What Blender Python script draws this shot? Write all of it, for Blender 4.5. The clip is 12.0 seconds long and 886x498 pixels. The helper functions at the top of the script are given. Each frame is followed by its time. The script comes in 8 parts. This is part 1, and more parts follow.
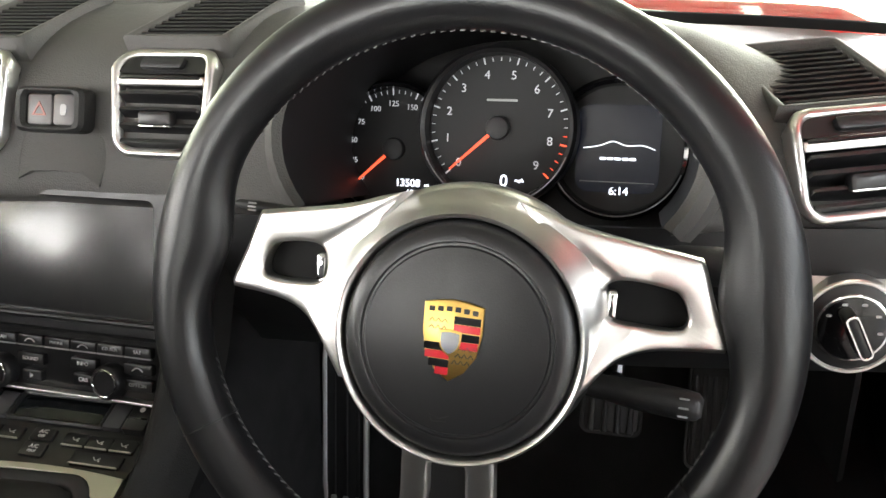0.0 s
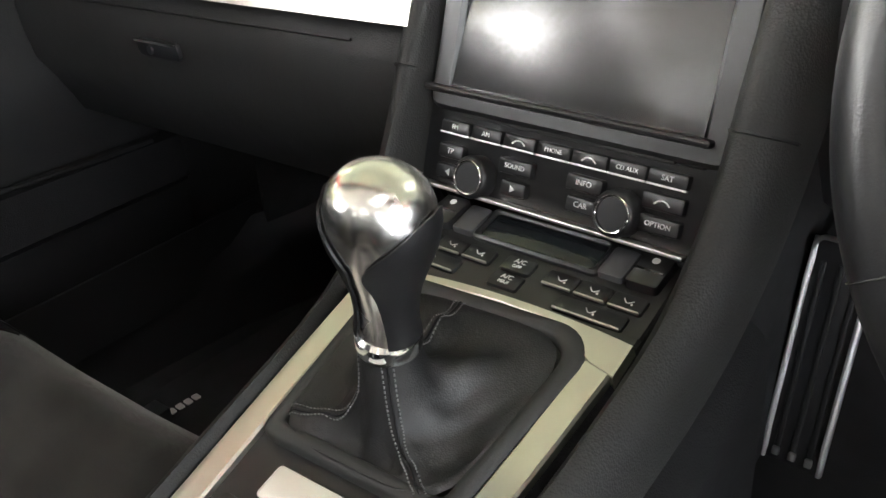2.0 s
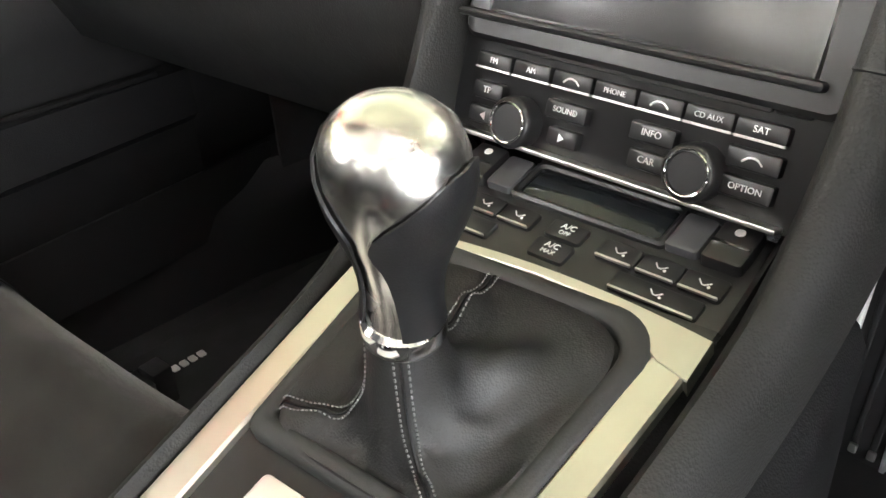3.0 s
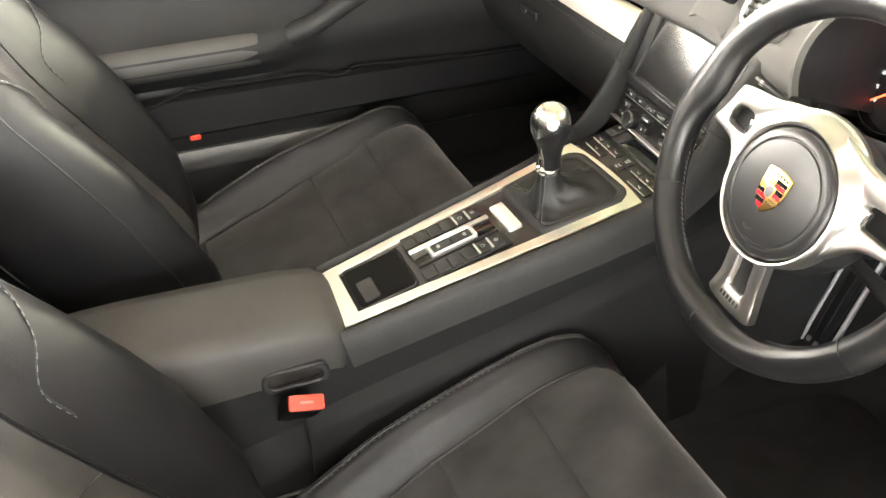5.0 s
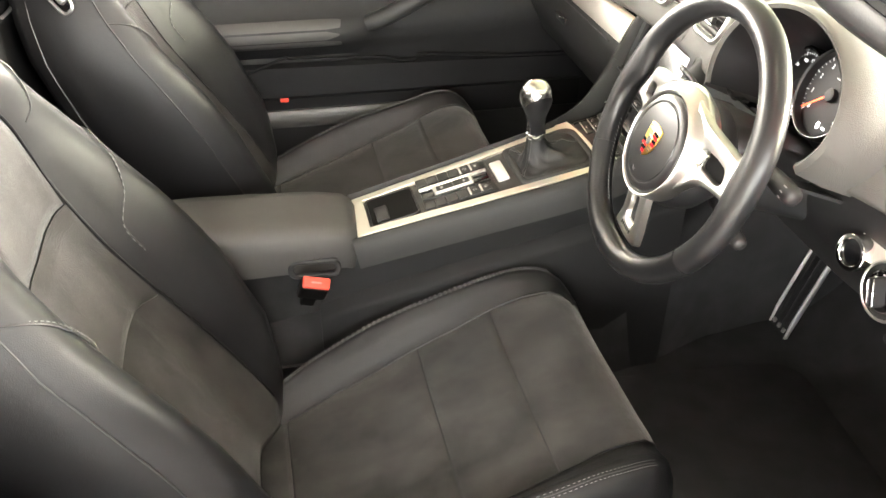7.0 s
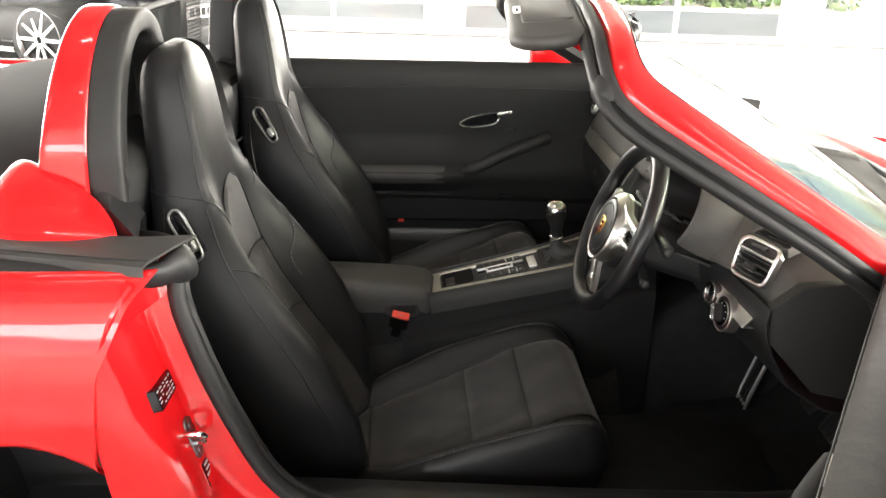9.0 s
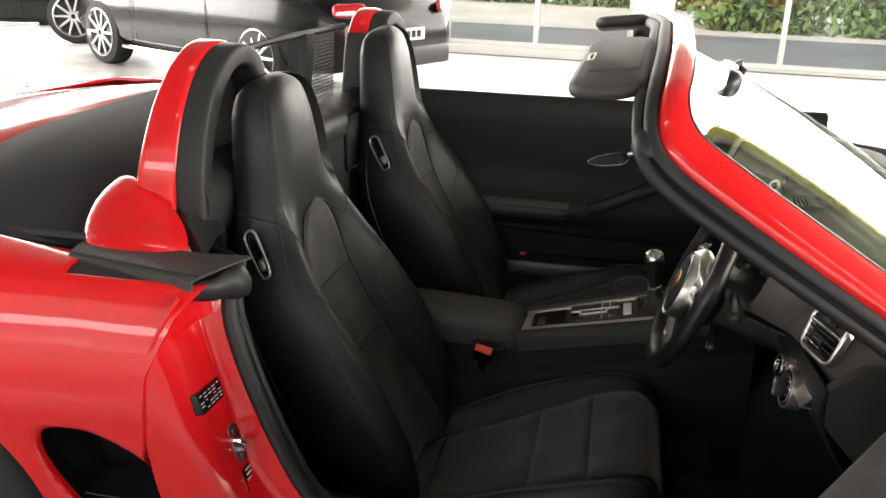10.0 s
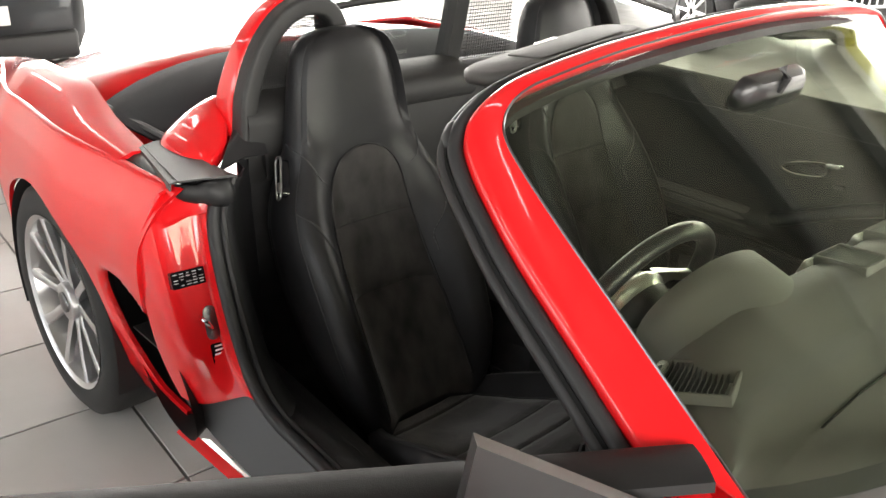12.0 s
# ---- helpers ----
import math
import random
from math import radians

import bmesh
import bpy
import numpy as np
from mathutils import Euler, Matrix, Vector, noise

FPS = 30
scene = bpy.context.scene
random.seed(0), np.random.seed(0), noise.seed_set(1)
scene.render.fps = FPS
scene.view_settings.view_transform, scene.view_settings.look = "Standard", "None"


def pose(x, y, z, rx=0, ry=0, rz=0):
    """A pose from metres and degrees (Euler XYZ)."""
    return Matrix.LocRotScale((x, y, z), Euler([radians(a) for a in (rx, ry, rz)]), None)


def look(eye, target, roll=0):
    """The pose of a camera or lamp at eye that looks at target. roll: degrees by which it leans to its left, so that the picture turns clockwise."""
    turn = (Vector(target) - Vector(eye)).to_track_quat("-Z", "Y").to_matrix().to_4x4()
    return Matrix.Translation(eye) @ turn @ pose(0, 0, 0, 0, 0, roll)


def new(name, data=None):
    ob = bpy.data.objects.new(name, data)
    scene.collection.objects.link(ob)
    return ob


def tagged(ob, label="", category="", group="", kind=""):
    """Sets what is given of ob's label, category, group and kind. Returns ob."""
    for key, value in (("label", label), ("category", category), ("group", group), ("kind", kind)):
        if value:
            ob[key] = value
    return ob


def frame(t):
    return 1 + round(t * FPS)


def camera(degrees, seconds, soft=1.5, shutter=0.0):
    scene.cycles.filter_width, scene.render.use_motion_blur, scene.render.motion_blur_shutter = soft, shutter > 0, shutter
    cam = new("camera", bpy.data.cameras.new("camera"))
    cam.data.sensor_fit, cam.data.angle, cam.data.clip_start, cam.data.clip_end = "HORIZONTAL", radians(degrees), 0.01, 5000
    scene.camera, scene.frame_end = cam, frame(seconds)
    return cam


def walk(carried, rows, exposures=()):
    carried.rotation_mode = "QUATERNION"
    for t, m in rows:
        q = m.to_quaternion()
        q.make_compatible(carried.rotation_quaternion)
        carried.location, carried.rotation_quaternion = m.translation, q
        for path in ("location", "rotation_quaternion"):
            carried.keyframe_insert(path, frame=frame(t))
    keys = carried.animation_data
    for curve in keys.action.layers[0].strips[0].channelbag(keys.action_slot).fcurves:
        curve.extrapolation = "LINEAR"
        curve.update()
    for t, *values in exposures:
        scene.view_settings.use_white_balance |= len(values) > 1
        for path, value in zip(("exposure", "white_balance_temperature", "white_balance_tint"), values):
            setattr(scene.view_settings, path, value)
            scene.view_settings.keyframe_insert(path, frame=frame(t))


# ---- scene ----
cam = camera(54.8, 12.0)
PATH = [
    (0, (0.508, -0.359, 1.001), (-0.04, 1.358, 0.133), -3.6),
    (0.5, (0.531, -0.49, 1.113), (-0.209, 1.149, 0.236), -4.4),
    (1, (0.485, -0.528, 1.116), (-0.52, 0.957, 0.231), -5.1),
    (1.5, (0.408, -0.43, 0.995), (-0.758, 0.919, 0.09), -4.5),
    (2, (0.293, -0.28, 0.841), (-0.915, 1.001, -0.108), -4.2),
    (2.5, (0.246, -0.234, 0.812), (-0.957, 1.011, -0.19), -3.7),
    (3, (0.232, -0.219, 0.801), (-0.984, 0.973, -0.248), -3.5),
    (3.5, (0.311, -0.291, 0.839), (-0.987, 0.741, -0.279), -3.0),
    (5.5, (1.038, -0.512, 1.225), (-0.545, -0.082, 0.081), 0.6),
    (6, (1.048, -0.495, 1.227), (-0.546, -0.109, 0.083), 1.0),
    (6.5, (1.137, -0.430, 1.211), (-0.483, -0.130, 0.078), 1.1),
    (8.5, (1.908, -0.358, 1.342), (0.112, -0.241, 0.47), 0.9),
    (9, (2.065, -0.292, 1.35), (0.201, -0.326, 0.626), 1.6),
    (9.5, (2.124, -0.149, 1.387), (0.268, -0.422, 0.693), 1.8),
    (10, (2.033, -0.021, 1.395), (0.225, -0.527, 0.706), 1.6),
    (10.5, (1.76, 0.002, 1.341), (0.006, -0.658, 0.641), 1.7),
    (11, (1.55, 0.122, 1.337), (-0.122, -0.699, 0.609), 1.7),
    (11.5, (1.481, 0.438, 1.396), (0.024, -0.688, 0.614), 1.8),
    (12, (1.506, 0.867, 1.478), (0.359, -0.545, 0.646), 1.9),
]
walk(cam, [(t, look(eye, target, roll)) for t, eye, target, roll in PATH],
     [(0, 1.5, 6600, 10), (0.5, 1.45, 6600, 10), (1.0, 1.1, 6500, 10), (1.5, 1.25, 6500, 10), (2.0, 2.4, 6500, 10), (2.5, 2.95, 6600, 10), (3.5, 3.15, 6700, 10), (5.5, 3.25, 7300, 10),
      (6.5, 3.3, 7300, 10), (7.5, 3.15, 7250, 10), (8.5, 2.95, 7250, 10), (9.0, 1.35, 6950, 10), (9.5, 0.35, 6850, 10), (10.5, 0.2, 6850, 10), (11.5, 0.5, 6850, 10), (12.0, 0.5, 6850, 10)])

# ---------- world and light ----------
world = bpy.data.worlds.new("daylight")
scene.world = world
world.use_nodes = True
_wn = world.node_tree.nodes
_sky = _wn.new("ShaderNodeTexSky")
_sky.sky_type = 'NISHITA'
_sky.sun_disc = False
_sky.sun_elevation = radians(48)
_sky.sun_rotation = radians(113)
_wn["Background"].inputs[1].default_value = 0.15
world.node_tree.links.new(_sky.outputs[0], _wn["Background"].inputs[0])
sun = new("sun", bpy.data.lights.new("sun", 'SUN'))
sun.data.energy, sun.data.angle, sun.data.color = 5.0, radians(0.5), (1.0, 0.95, 0.88)
sun.matrix_world = look((7, -3, 8), (0, 0, 0))


def area_lamp(name, at, to, w, h, power, color=(1, 1, 1)):
    ob = new(name, bpy.data.lights.new(name, 'AREA'))
    ob.data.shape, ob.data.size, ob.data.size_y, ob.data.energy, ob.data.color = 'RECTANGLE', w, h, power, color
    ob.matrix_world = look(at, to)
    return ob


# daylight entering by the glazed sides of the hall
area_lamp("window_light", (-8.5, 0.05, 2.0), (0, 0.05, 1.0), 12.9, 3.0, 870, (1.0, 0.98, 0.95))
area_lamp("window_light", (-8.6, -9.2, 2.1), (0, -9.2, 2.1), 5.2, 4.0, 470, (1.0, 0.98, 0.95))
area_lamp("window_light", (7.6, -1.0, 2.5), (0, -1.0, 0.9), 12.0, 0.8, 170, (0.97, 0.98, 1.0))
# added lamp under the unseen roof light, brightens the touchscreen's reflection
area_lamp("window_light", (-6.9, -9.1, 4.25), (-6.9, -9.1, 0), 3.3, 5.7, 420, (1.0, 0.99, 0.97))
area_lamp("window_light", (1.0, 9.6, 2.4), (0, 0, 0.9), 11.0, 3.2, 1500, (1.0, 0.98, 0.95))


area_lamp("window_light", (-4.0, -12.1, 2.4), (-3.0, 0, 0.9), 9.0, 3.2, 1300, (1.0, 0.98, 0.96))


# ---------- materials ----------
def material(name, color, rough=0.5, metal=0.0, grain=0.0, grain_scale=300.0, vary=0.0, vary_scale=6.0, coat=0.0,
             sheen=0.0, rough_vary=0.0, stretch=(1, 1, 1), island=0.0, per_object=0.0, emit=None, spec=0.5):
    """A surface with a base colour, fine relief and slow variation of colour and gloss."""
    m = bpy.data.materials.new(name)
    m.use_nodes = True
    nt = m.node_tree
    b = nt.nodes["Principled BSDF"]
    b.inputs["Base Color"].default_value = (*color, 1)
    b.inputs["Roughness"].default_value = rough
    b.inputs["Metallic"].default_value = metal
    b.inputs["Coat Weight"].default_value = coat
    b.inputs["Coat Roughness"].default_value = 0.03
    b.inputs["Sheen Weight"].default_value = sheen
    b.inputs["Sheen Roughness"].default_value = 0.4
    b.inputs["Specular IOR Level"].default_value = spec
    co = nt.nodes.new("ShaderNodeTexCoord")
    mp = nt.nodes.new("ShaderNodeMapping")
    mp.inputs["Scale"].default_value = stretch
    nt.links.new(co.outputs["Object"], mp.inputs[0])
    if vary or rough_vary:
        n = nt.nodes.new("ShaderNodeTexNoise")
        n.inputs["Scale"].default_value = vary_scale
        n.inputs["Detail"].default_value = 6
        nt.links.new(mp.outputs[0], n.inputs["Vector"])
        if vary:
            r = nt.nodes.new("ShaderNodeMapRange")
            r.inputs[1].default_value, r.inputs[2].default_value = 0.3, 0.7
            r.inputs[3].default_value, r.inputs[4].default_value = 1 - vary, 1 + vary
            nt.links.new(n.outputs[0], r.inputs[0])
            mul = nt.nodes.new("ShaderNodeVectorMath")
            mul.operation = 'SCALE'
            mul.inputs[0].default_value = color
            nt.links.new(r.outputs[0], mul.inputs["Scale"])
            nt.links.new(mul.outputs[0], b.inputs["Base Color"])
            if per_object:
                oi = nt.nodes.new("ShaderNodeObjectInfo")
                r2 = nt.nodes.new("ShaderNodeMapRange")
                r2.inputs[3].default_value, r2.inputs[4].default_value = 1 - per_object, 1 + per_object
                nt.links.new(oi.outputs["Random"], r2.inputs[0])
                mm = nt.nodes.new("ShaderNodeMath")
                mm.operation = 'MULTIPLY'
                nt.links.new(r.outputs[0], mm.inputs[0])
                nt.links.new(r2.outputs[0], mm.inputs[1])
                nt.links.new(mm.outputs[0], mul.inputs["Scale"])
        if rough_vary:
            r = nt.nodes.new("ShaderNodeMapRange")
            r.inputs[1].default_value, r.inputs[2].default_value = 0.3, 0.7
            r.inputs[3].default_value, r.inputs[4].default_value = max(0, rough - rough_vary), min(1, rough + rough_vary)
            nt.links.new(n.outputs[0], r.inputs[0])
            nt.links.new(r.outputs[0], b.inputs["Roughness"])
    if grain:
        n = nt.nodes.new("ShaderNodeTexNoise")
        n.inputs["Scale"].default_value = grain_scale
        n.inputs["Detail"].default_value = 3
        nt.links.new(mp.outputs[0], n.inputs["Vector"])
        bump = nt.nodes.new("ShaderNodeBump")
        bump.inputs["Strength"].default_value = grain
        bump.inputs["Distance"].default_value = 0.001
        nt.links.new(n.outputs[0], bump.inputs["Height"])
        nt.links.new(bump.outputs[0], b.inputs["Normal"])
    if emit:
        b.inputs["Emission Color"].default_value = (*emit[0], 1)
        b.inputs["Emission Strength"].default_value = emit[1]
    return m


def leather_material(name, color, rough, cell=900.0, depth=0.25):
    """Embossed leather: a fine cell pattern over soft creases."""
    m = material(name, color, rough, vary=0.10, vary_scale=9, rough_vary=0.06)
    nt = m.node_tree
    b = nt.nodes["Principled BSDF"]
    co = nt.nodes.new("ShaderNodeTexCoord")
    v = nt.nodes.new("ShaderNodeTexVoronoi")
    v.inputs["Scale"].default_value = cell
    n = nt.nodes.new("ShaderNodeTexNoise")
    n.inputs["Scale"].default_value = 28
    n.inputs["Detail"].default_value = 4
    b1 = nt.nodes.new("ShaderNodeBump")
    b1.inputs["Strength"].default_value, b1.inputs["Distance"].default_value = depth, 0.0006
    b2 = nt.nodes.new("ShaderNodeBump")
    b2.inputs["Strength"].default_value, b2.inputs["Distance"].default_value = 0.25, 0.004
    nt.links.new(co.outputs["Object"], v.inputs["Vector"])
    nt.links.new(co.outputs["Object"], n.inputs["Vector"])
    nt.links.new(v.outputs["Distance"], b1.inputs["Height"])
    nt.links.new(n.outputs[0], b2.inputs["Height"])
    nt.links.new(b2.outputs[0], b1.inputs["Normal"])
    nt.links.new(b1.outputs[0], b.inputs["Normal"])
    return m


def glass_material(name, tint, rough=0.0, reflect=0.04):
    m = bpy.data.materials.new(name)
    m.use_nodes = True
    nt = m.node_tree
    nt.nodes.clear()
    out = nt.nodes.new("ShaderNodeOutputMaterial")
    t = nt.nodes.new("ShaderNodeBsdfTransparent")
    t.inputs[0].default_value = (*tint, 1)
    g = nt.nodes.new("ShaderNodeBsdfGlossy")
    g.inputs["Roughness"].default_value = rough
    lw = nt.nodes.new("ShaderNodeLayerWeight")
    lw.inputs[0].default_value = 0.5
    pw = nt.nodes.new("ShaderNodeMath")
    pw.operation = 'POWER'
    pw.inputs[1].default_value = 5.0
    nt.links.new(lw.outputs["Facing"], pw.inputs[0])
    f = nt.nodes.new("ShaderNodeMapRange")
    f.inputs[3].default_value, f.inputs[4].default_value = reflect, 0.75
    nt.links.new(pw.outputs[0], f.inputs[0])
    mix = nt.nodes.new("ShaderNodeMixShader")
    nt.links.new(f.outputs[0], mix.inputs[0])
    nt.links.new(t.outputs[0], mix.inputs[1])
    nt.links.new(g.outputs[0], mix.inputs[2])
    nt.links.new(mix.outputs[0], out.inputs[0])
    return m


LEATHER = leather_material("black_leather", (0.0105, 0.0105, 0.0115), 0.40)
LEATHER.node_tree.nodes["Principled BSDF"].inputs["Specular IOR Level"].default_value = 0.28
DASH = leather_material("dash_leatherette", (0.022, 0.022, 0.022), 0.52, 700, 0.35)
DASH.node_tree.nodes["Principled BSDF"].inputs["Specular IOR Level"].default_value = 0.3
# same leatherette for upward faces, windscreen light put into its paler colour
DASH_LIT = leather_material("windscreen_lit_leatherette", (0.078, 0.076, 0.072), 0.60, 700, 0.35)
DASH_LIT.node_tree.nodes["Principled BSDF"].inputs["Specular IOR Level"].default_value = 0.35
DOOR_TRIM = leather_material("door_leatherette", (0.012, 0.012, 0.0125), 0.58, 700, 0.3)
DOOR_TRIM.node_tree.nodes["Principled BSDF"].inputs["Specular IOR Level"].default_value = 0.25
ARM_LEATHER = leather_material("armrest_leather", (0.042, 0.040, 0.038), 0.6, 700, 0.25)
PADDING = leather_material("console_padding", (0.0095, 0.0095, 0.010), 0.58, 700, 0.35)
PADDING.node_tree.nodes["Principled BSDF"].inputs["Specular IOR Level"].default_value = 0.12
STACK_PAD = leather_material("stack_padding", (0.023, 0.023, 0.0227), 0.56, 700, 0.35)
STACK_PAD.node_tree.nodes["Principled BSDF"].inputs["Specular IOR Level"].default_value = 0.25
SMOOTH_LEATHER = material("steering_wheel_leather", (0.011, 0.011, 0.012), 0.31, grain=0.12, grain_scale=900, vary=0.10, vary_scale=14, rough_vary=0.03, spec=0.38)
SLOT_BLACK = material("deep_slot_black", (0.004, 0.004, 0.004), 0.6, spec=0.12)
SUEDE = material("charcoal_suede", (0.0315, 0.0300, 0.0288), 0.95, grain=0.5, grain_scale=1600, vary=0.50, vary_scale=17, sheen=0.34, spec=0.15, stretch=(1.0, 0.6, 0.6))
CARPET = material("black_carpet", (0.025, 0.0253, 0.0262), 1.0, grain=1.0, grain_scale=900, vary=0.2, vary_scale=20, spec=0.1)
PLASTIC = material("black_plastic", (0.014, 0.014, 0.015), 0.45, grain=0.25, grain_scale=1400, vary=0.06)
SATIN = material("satin_black_plastic", (0.014, 0.014, 0.015), 0.33, grain=0.08, grain_scale=900, vary=0.05)
GLOSS = material("gloss_black", (0.006, 0.006, 0.007), 0.08)
RUBBER = material("rubber_seal", (0.010, 0.010, 0.011), 0.55, grain=0.2, grain_scale=500, vary=0.12)
SILVER = material("satin_silver_trim", (0.72, 0.71, 0.69), 0.33, 1.0, grain=0.05, grain_scale=700, rough_vary=0.06, vary_scale=5)
BRUSHED = material("brushed_aluminium", (0.68, 0.655, 0.595), 0.36, 1.0, rough_vary=0.03, stretch=(1, 0.04, 1), vary_scale=40)
STEEL_LOOP = material("satin_steel", (0.42, 0.42, 0.41), 0.38, 1.0, rough_vary=0.05)
GAITER = leather_material("gaiter_leather", (0.011, 0.011, 0.0115), 0.52)
SOFT_RUBBER = material("soft_rubber", (0.026, 0.026, 0.0255), 0.60, grain=0.1, grain_scale=900, vary=0.06)
CHROME = material("chrome", (0.86, 0.86, 0.86), 0.06, 1.0)
DARK_METAL = material("dark_metal", (0.20, 0.20, 0.21), 0.3, 1.0, vary=0.1)
RED_PAINT = material("gloss_red_paint", (0.70, 0.009, 0.013), 0.32, coat=1.0, vary=0.02, vary_scale=2, spec=0.15)
GOLD = material("gold_enamel", (0.85, 0.56, 0.16), 0.28, 1.0)
RED_ENAMEL = material("red_enamel", (0.55, 0.01, 0.02), 0.25)
RED_PLASTIC = material("red_plastic", (0.72, 0.05, 0.03), 0.4, grain=0.1)
WHITE_PRINT = material("white_print", (0.75, 0.75, 0.75), 0.5)
GREY_PRINT = material("grey_print", (0.42, 0.42, 0.42), 0.5)
GAUGE_WHITE = material("lit_gauge_print", (0.45, 0.45, 0.47), 0.5, emit=((0.9, 0.93, 1.0), 0.16))
LCD_WHITE = material("lit_lcd_print", (0.7, 0.7, 0.8), 0.5, emit=((0.85, 0.9, 1.0), 1.3))
NEEDLE = material("red_needle", (0.7, 0.05, 0.02), 0.5, emit=((1.0, 0.10, 0.04), 0.7))
DIAL = material("dial_face", (0.008, 0.008, 0.009), 0.6, grain=0.05)
SCREEN = material("screen_glass", (0.020, 0.020, 0.021), 0.24, rough_vary=0.02, vary_scale=3, spec=1.0)
LCD_DARK = material("lcd_glass", (0.010, 0.012, 0.014), 0.12)
FABRIC = material("roof_fabric", (0.014, 0.014, 0.016), 0.92, grain=0.6, grain_scale=1100, vary=0.12, vary_scale=8)
TYRE = material("tyre_rubber", (0.016, 0.016, 0.016), 0.75, grain=0.3, grain_scale=200, vary=0.15)
ALLOY = material("silver_alloy", (0.62, 0.62, 0.63), 0.28, 1.0)
MESH = material("mesh_insert", (0.012, 0.012, 0.013), 0.6)
GLASS = glass_material("windscreen_glass", (0.84, 0.88, 0.79))
CLEAR = glass_material("clear_glass", (0.93, 0.95, 0.94))
MIRROR = material("mirror_glass", (0.9, 0.9, 0.9), 0.02, 1.0)
STITCH = material("grey_thread", (0.16, 0.16, 0.16), 0.8)
DARK_STITCH = material("dark_grey_thread", (0.15, 0.15, 0.15), 0.8)


# ---------- geometry helpers ----------
class Frame:
    """A plane to build on: origin, right, up, and the normal towards the viewer."""

    def __init__(self, o, u, v):
        self.o, self.u = Vector(o), Vector(u).normalized()
        v = Vector(v)
        self.v = (v - self.u * v.dot(self.u)).normalized()
        self.n = self.u.cross(self.v)

    def p(self, a, b, c=0.0):
        return self.o + self.u * a + self.v * b + self.n * c

    def moved(self, a, b, c=0.0, turn=0.0):
        t = radians(turn)
        return Frame(self.p(a, b, c), self.u * math.cos(t) + self.v * math.sin(t), self.v * math.cos(t) - self.u * math.sin(t))


def finish(name, bm, mat, parent=None, label="", smooth=40, loc=None):
    bmesh.ops.recalc_face_normals(bm, faces=bm.faces)
    me = bpy.data.meshes.new(name)
    bm.to_mesh(me)
    bm.free()
    if smooth:
        me.shade_smooth()
        me.set_sharp_from_angle(angle=radians(smooth))
    for one in (mat if isinstance(mat, (list, tuple)) else [mat]):
        me.materials.append(one)
    ob = new(name, me)
    if parent is not None:
        ob.parent = parent
    if label:
        tagged(ob, label)
    return ob


def part(name, bm, mat, parent, label="", smooth=40):
    return finish(name, bm, mat, parent, label, smooth)


def thing(name, label, category, group="", at=(0, 0, 0), kind=""):
    ob = new(name)
    ob.location = at
    ob.empty_display_size = 0.05
    return tagged(ob, label, category, group, kind)


def loft(rings, bm=None, closed=True, cap=True, loop=False):
    bm = bm or bmesh.new()
    rows = [[bm.verts.new(p) for p in ring] for ring in rings]
    n = len(rows[0])
    pairs = list(zip(rows, rows[1:])) + ([(rows[-1], rows[0])] if loop else [])
    for a, b in pairs:
        for i in range(n if closed else n - 1):
            j = (i + 1) % n
            try:
                bm.faces.new((a[i], a[j], b[j], b[i]))
            except ValueError:
                pass
    if cap and closed and not loop:
        bm.faces.new(rows[0][::-1])
        bm.faces.new(rows[-1])
    return bm


def sheet(rows, thick=0.003, bm=None):
    """An open surface through rows of points, given a thickness."""
    b = loft(rows, bm, closed=False, cap=False)
    bmesh.ops.recalc_face_normals(b, faces=b.faces)
    bmesh.ops.solidify(b, geom=b.faces[:], thickness=thick)
    return b


def spline(pts, n, closed=False):
    """A smooth run of n points through pts."""
    pts = [Vector(p) for p in pts]
    out, m = [], len(pts)
    count = m if closed else m - 1
    for k in range(n):
        s = k * count / (n if closed else n - 1)
        i = min(int(s), count - 1)
        f = s - i
        g = lambda q: pts[q % m] if closed else pts[max(0, min(m - 1, q))]
        p0, p1, p2, p3 = g(i - 1), g(i), g(i + 1), g(i + 2)
        out.append(0.5 * (2 * p1 + (p2 - p0) * f + (2 * p0 - 5 * p1 + 4 * p2 - p3) * f * f + (3 * p1 - p0 - 3 * p2 + p3) * f ** 3))
    return out


def curve1(keys, x):
    """Smooth interpolation in rows of (x, value)."""
    if x <= keys[0][0]:
        return keys[0][1]
    for (a, p), (b, q) in zip(keys, keys[1:]):
        if x <= b:
            t = (x - a) / (b - a)
            t = t * t * (3 - 2 * t)
            return p + (q - p) * t
    return keys[-1][1]


def lin1(keys, x):
    if x <= keys[0][0]:
        return keys[0][1]
    for (a, p), (b, q) in zip(keys, keys[1:]):
        if x <= b:
            return p + (q - p) * (x - a) / (b - a)
    return keys[-1][1]


def tube(pts, r, sides=10, bm=None, closed=False, flat=1.0, up=(0, 0, 1)):
    """A round (or flattened) bar along pts; r may be a list."""
    pts = [Vector(p) for p in pts]
    rings, m = [], len(pts)
    for i, p in enumerate(pts):
        a = pts[(i - 1) % m] if (closed or i) else pts[0]
        b = pts[(i + 1) % m] if (closed or i < m - 1) else pts[-1]
        d = (b - a).normalized()
        s = d.cross(Vector(up))
        if s.length < 1e-4:
            s = d.cross(Vector((1, 0, 0)))
        s.normalize()
        w = s.cross(d)
        rr = r[i] if isinstance(r, (list, tuple)) else r
        rings.append([p + s * rr * math.cos(q) + w * rr * flat * math.sin(q) for q in (2 * math.pi * k / sides for k in range(sides))])
    return loft(rings, bm, loop=closed)


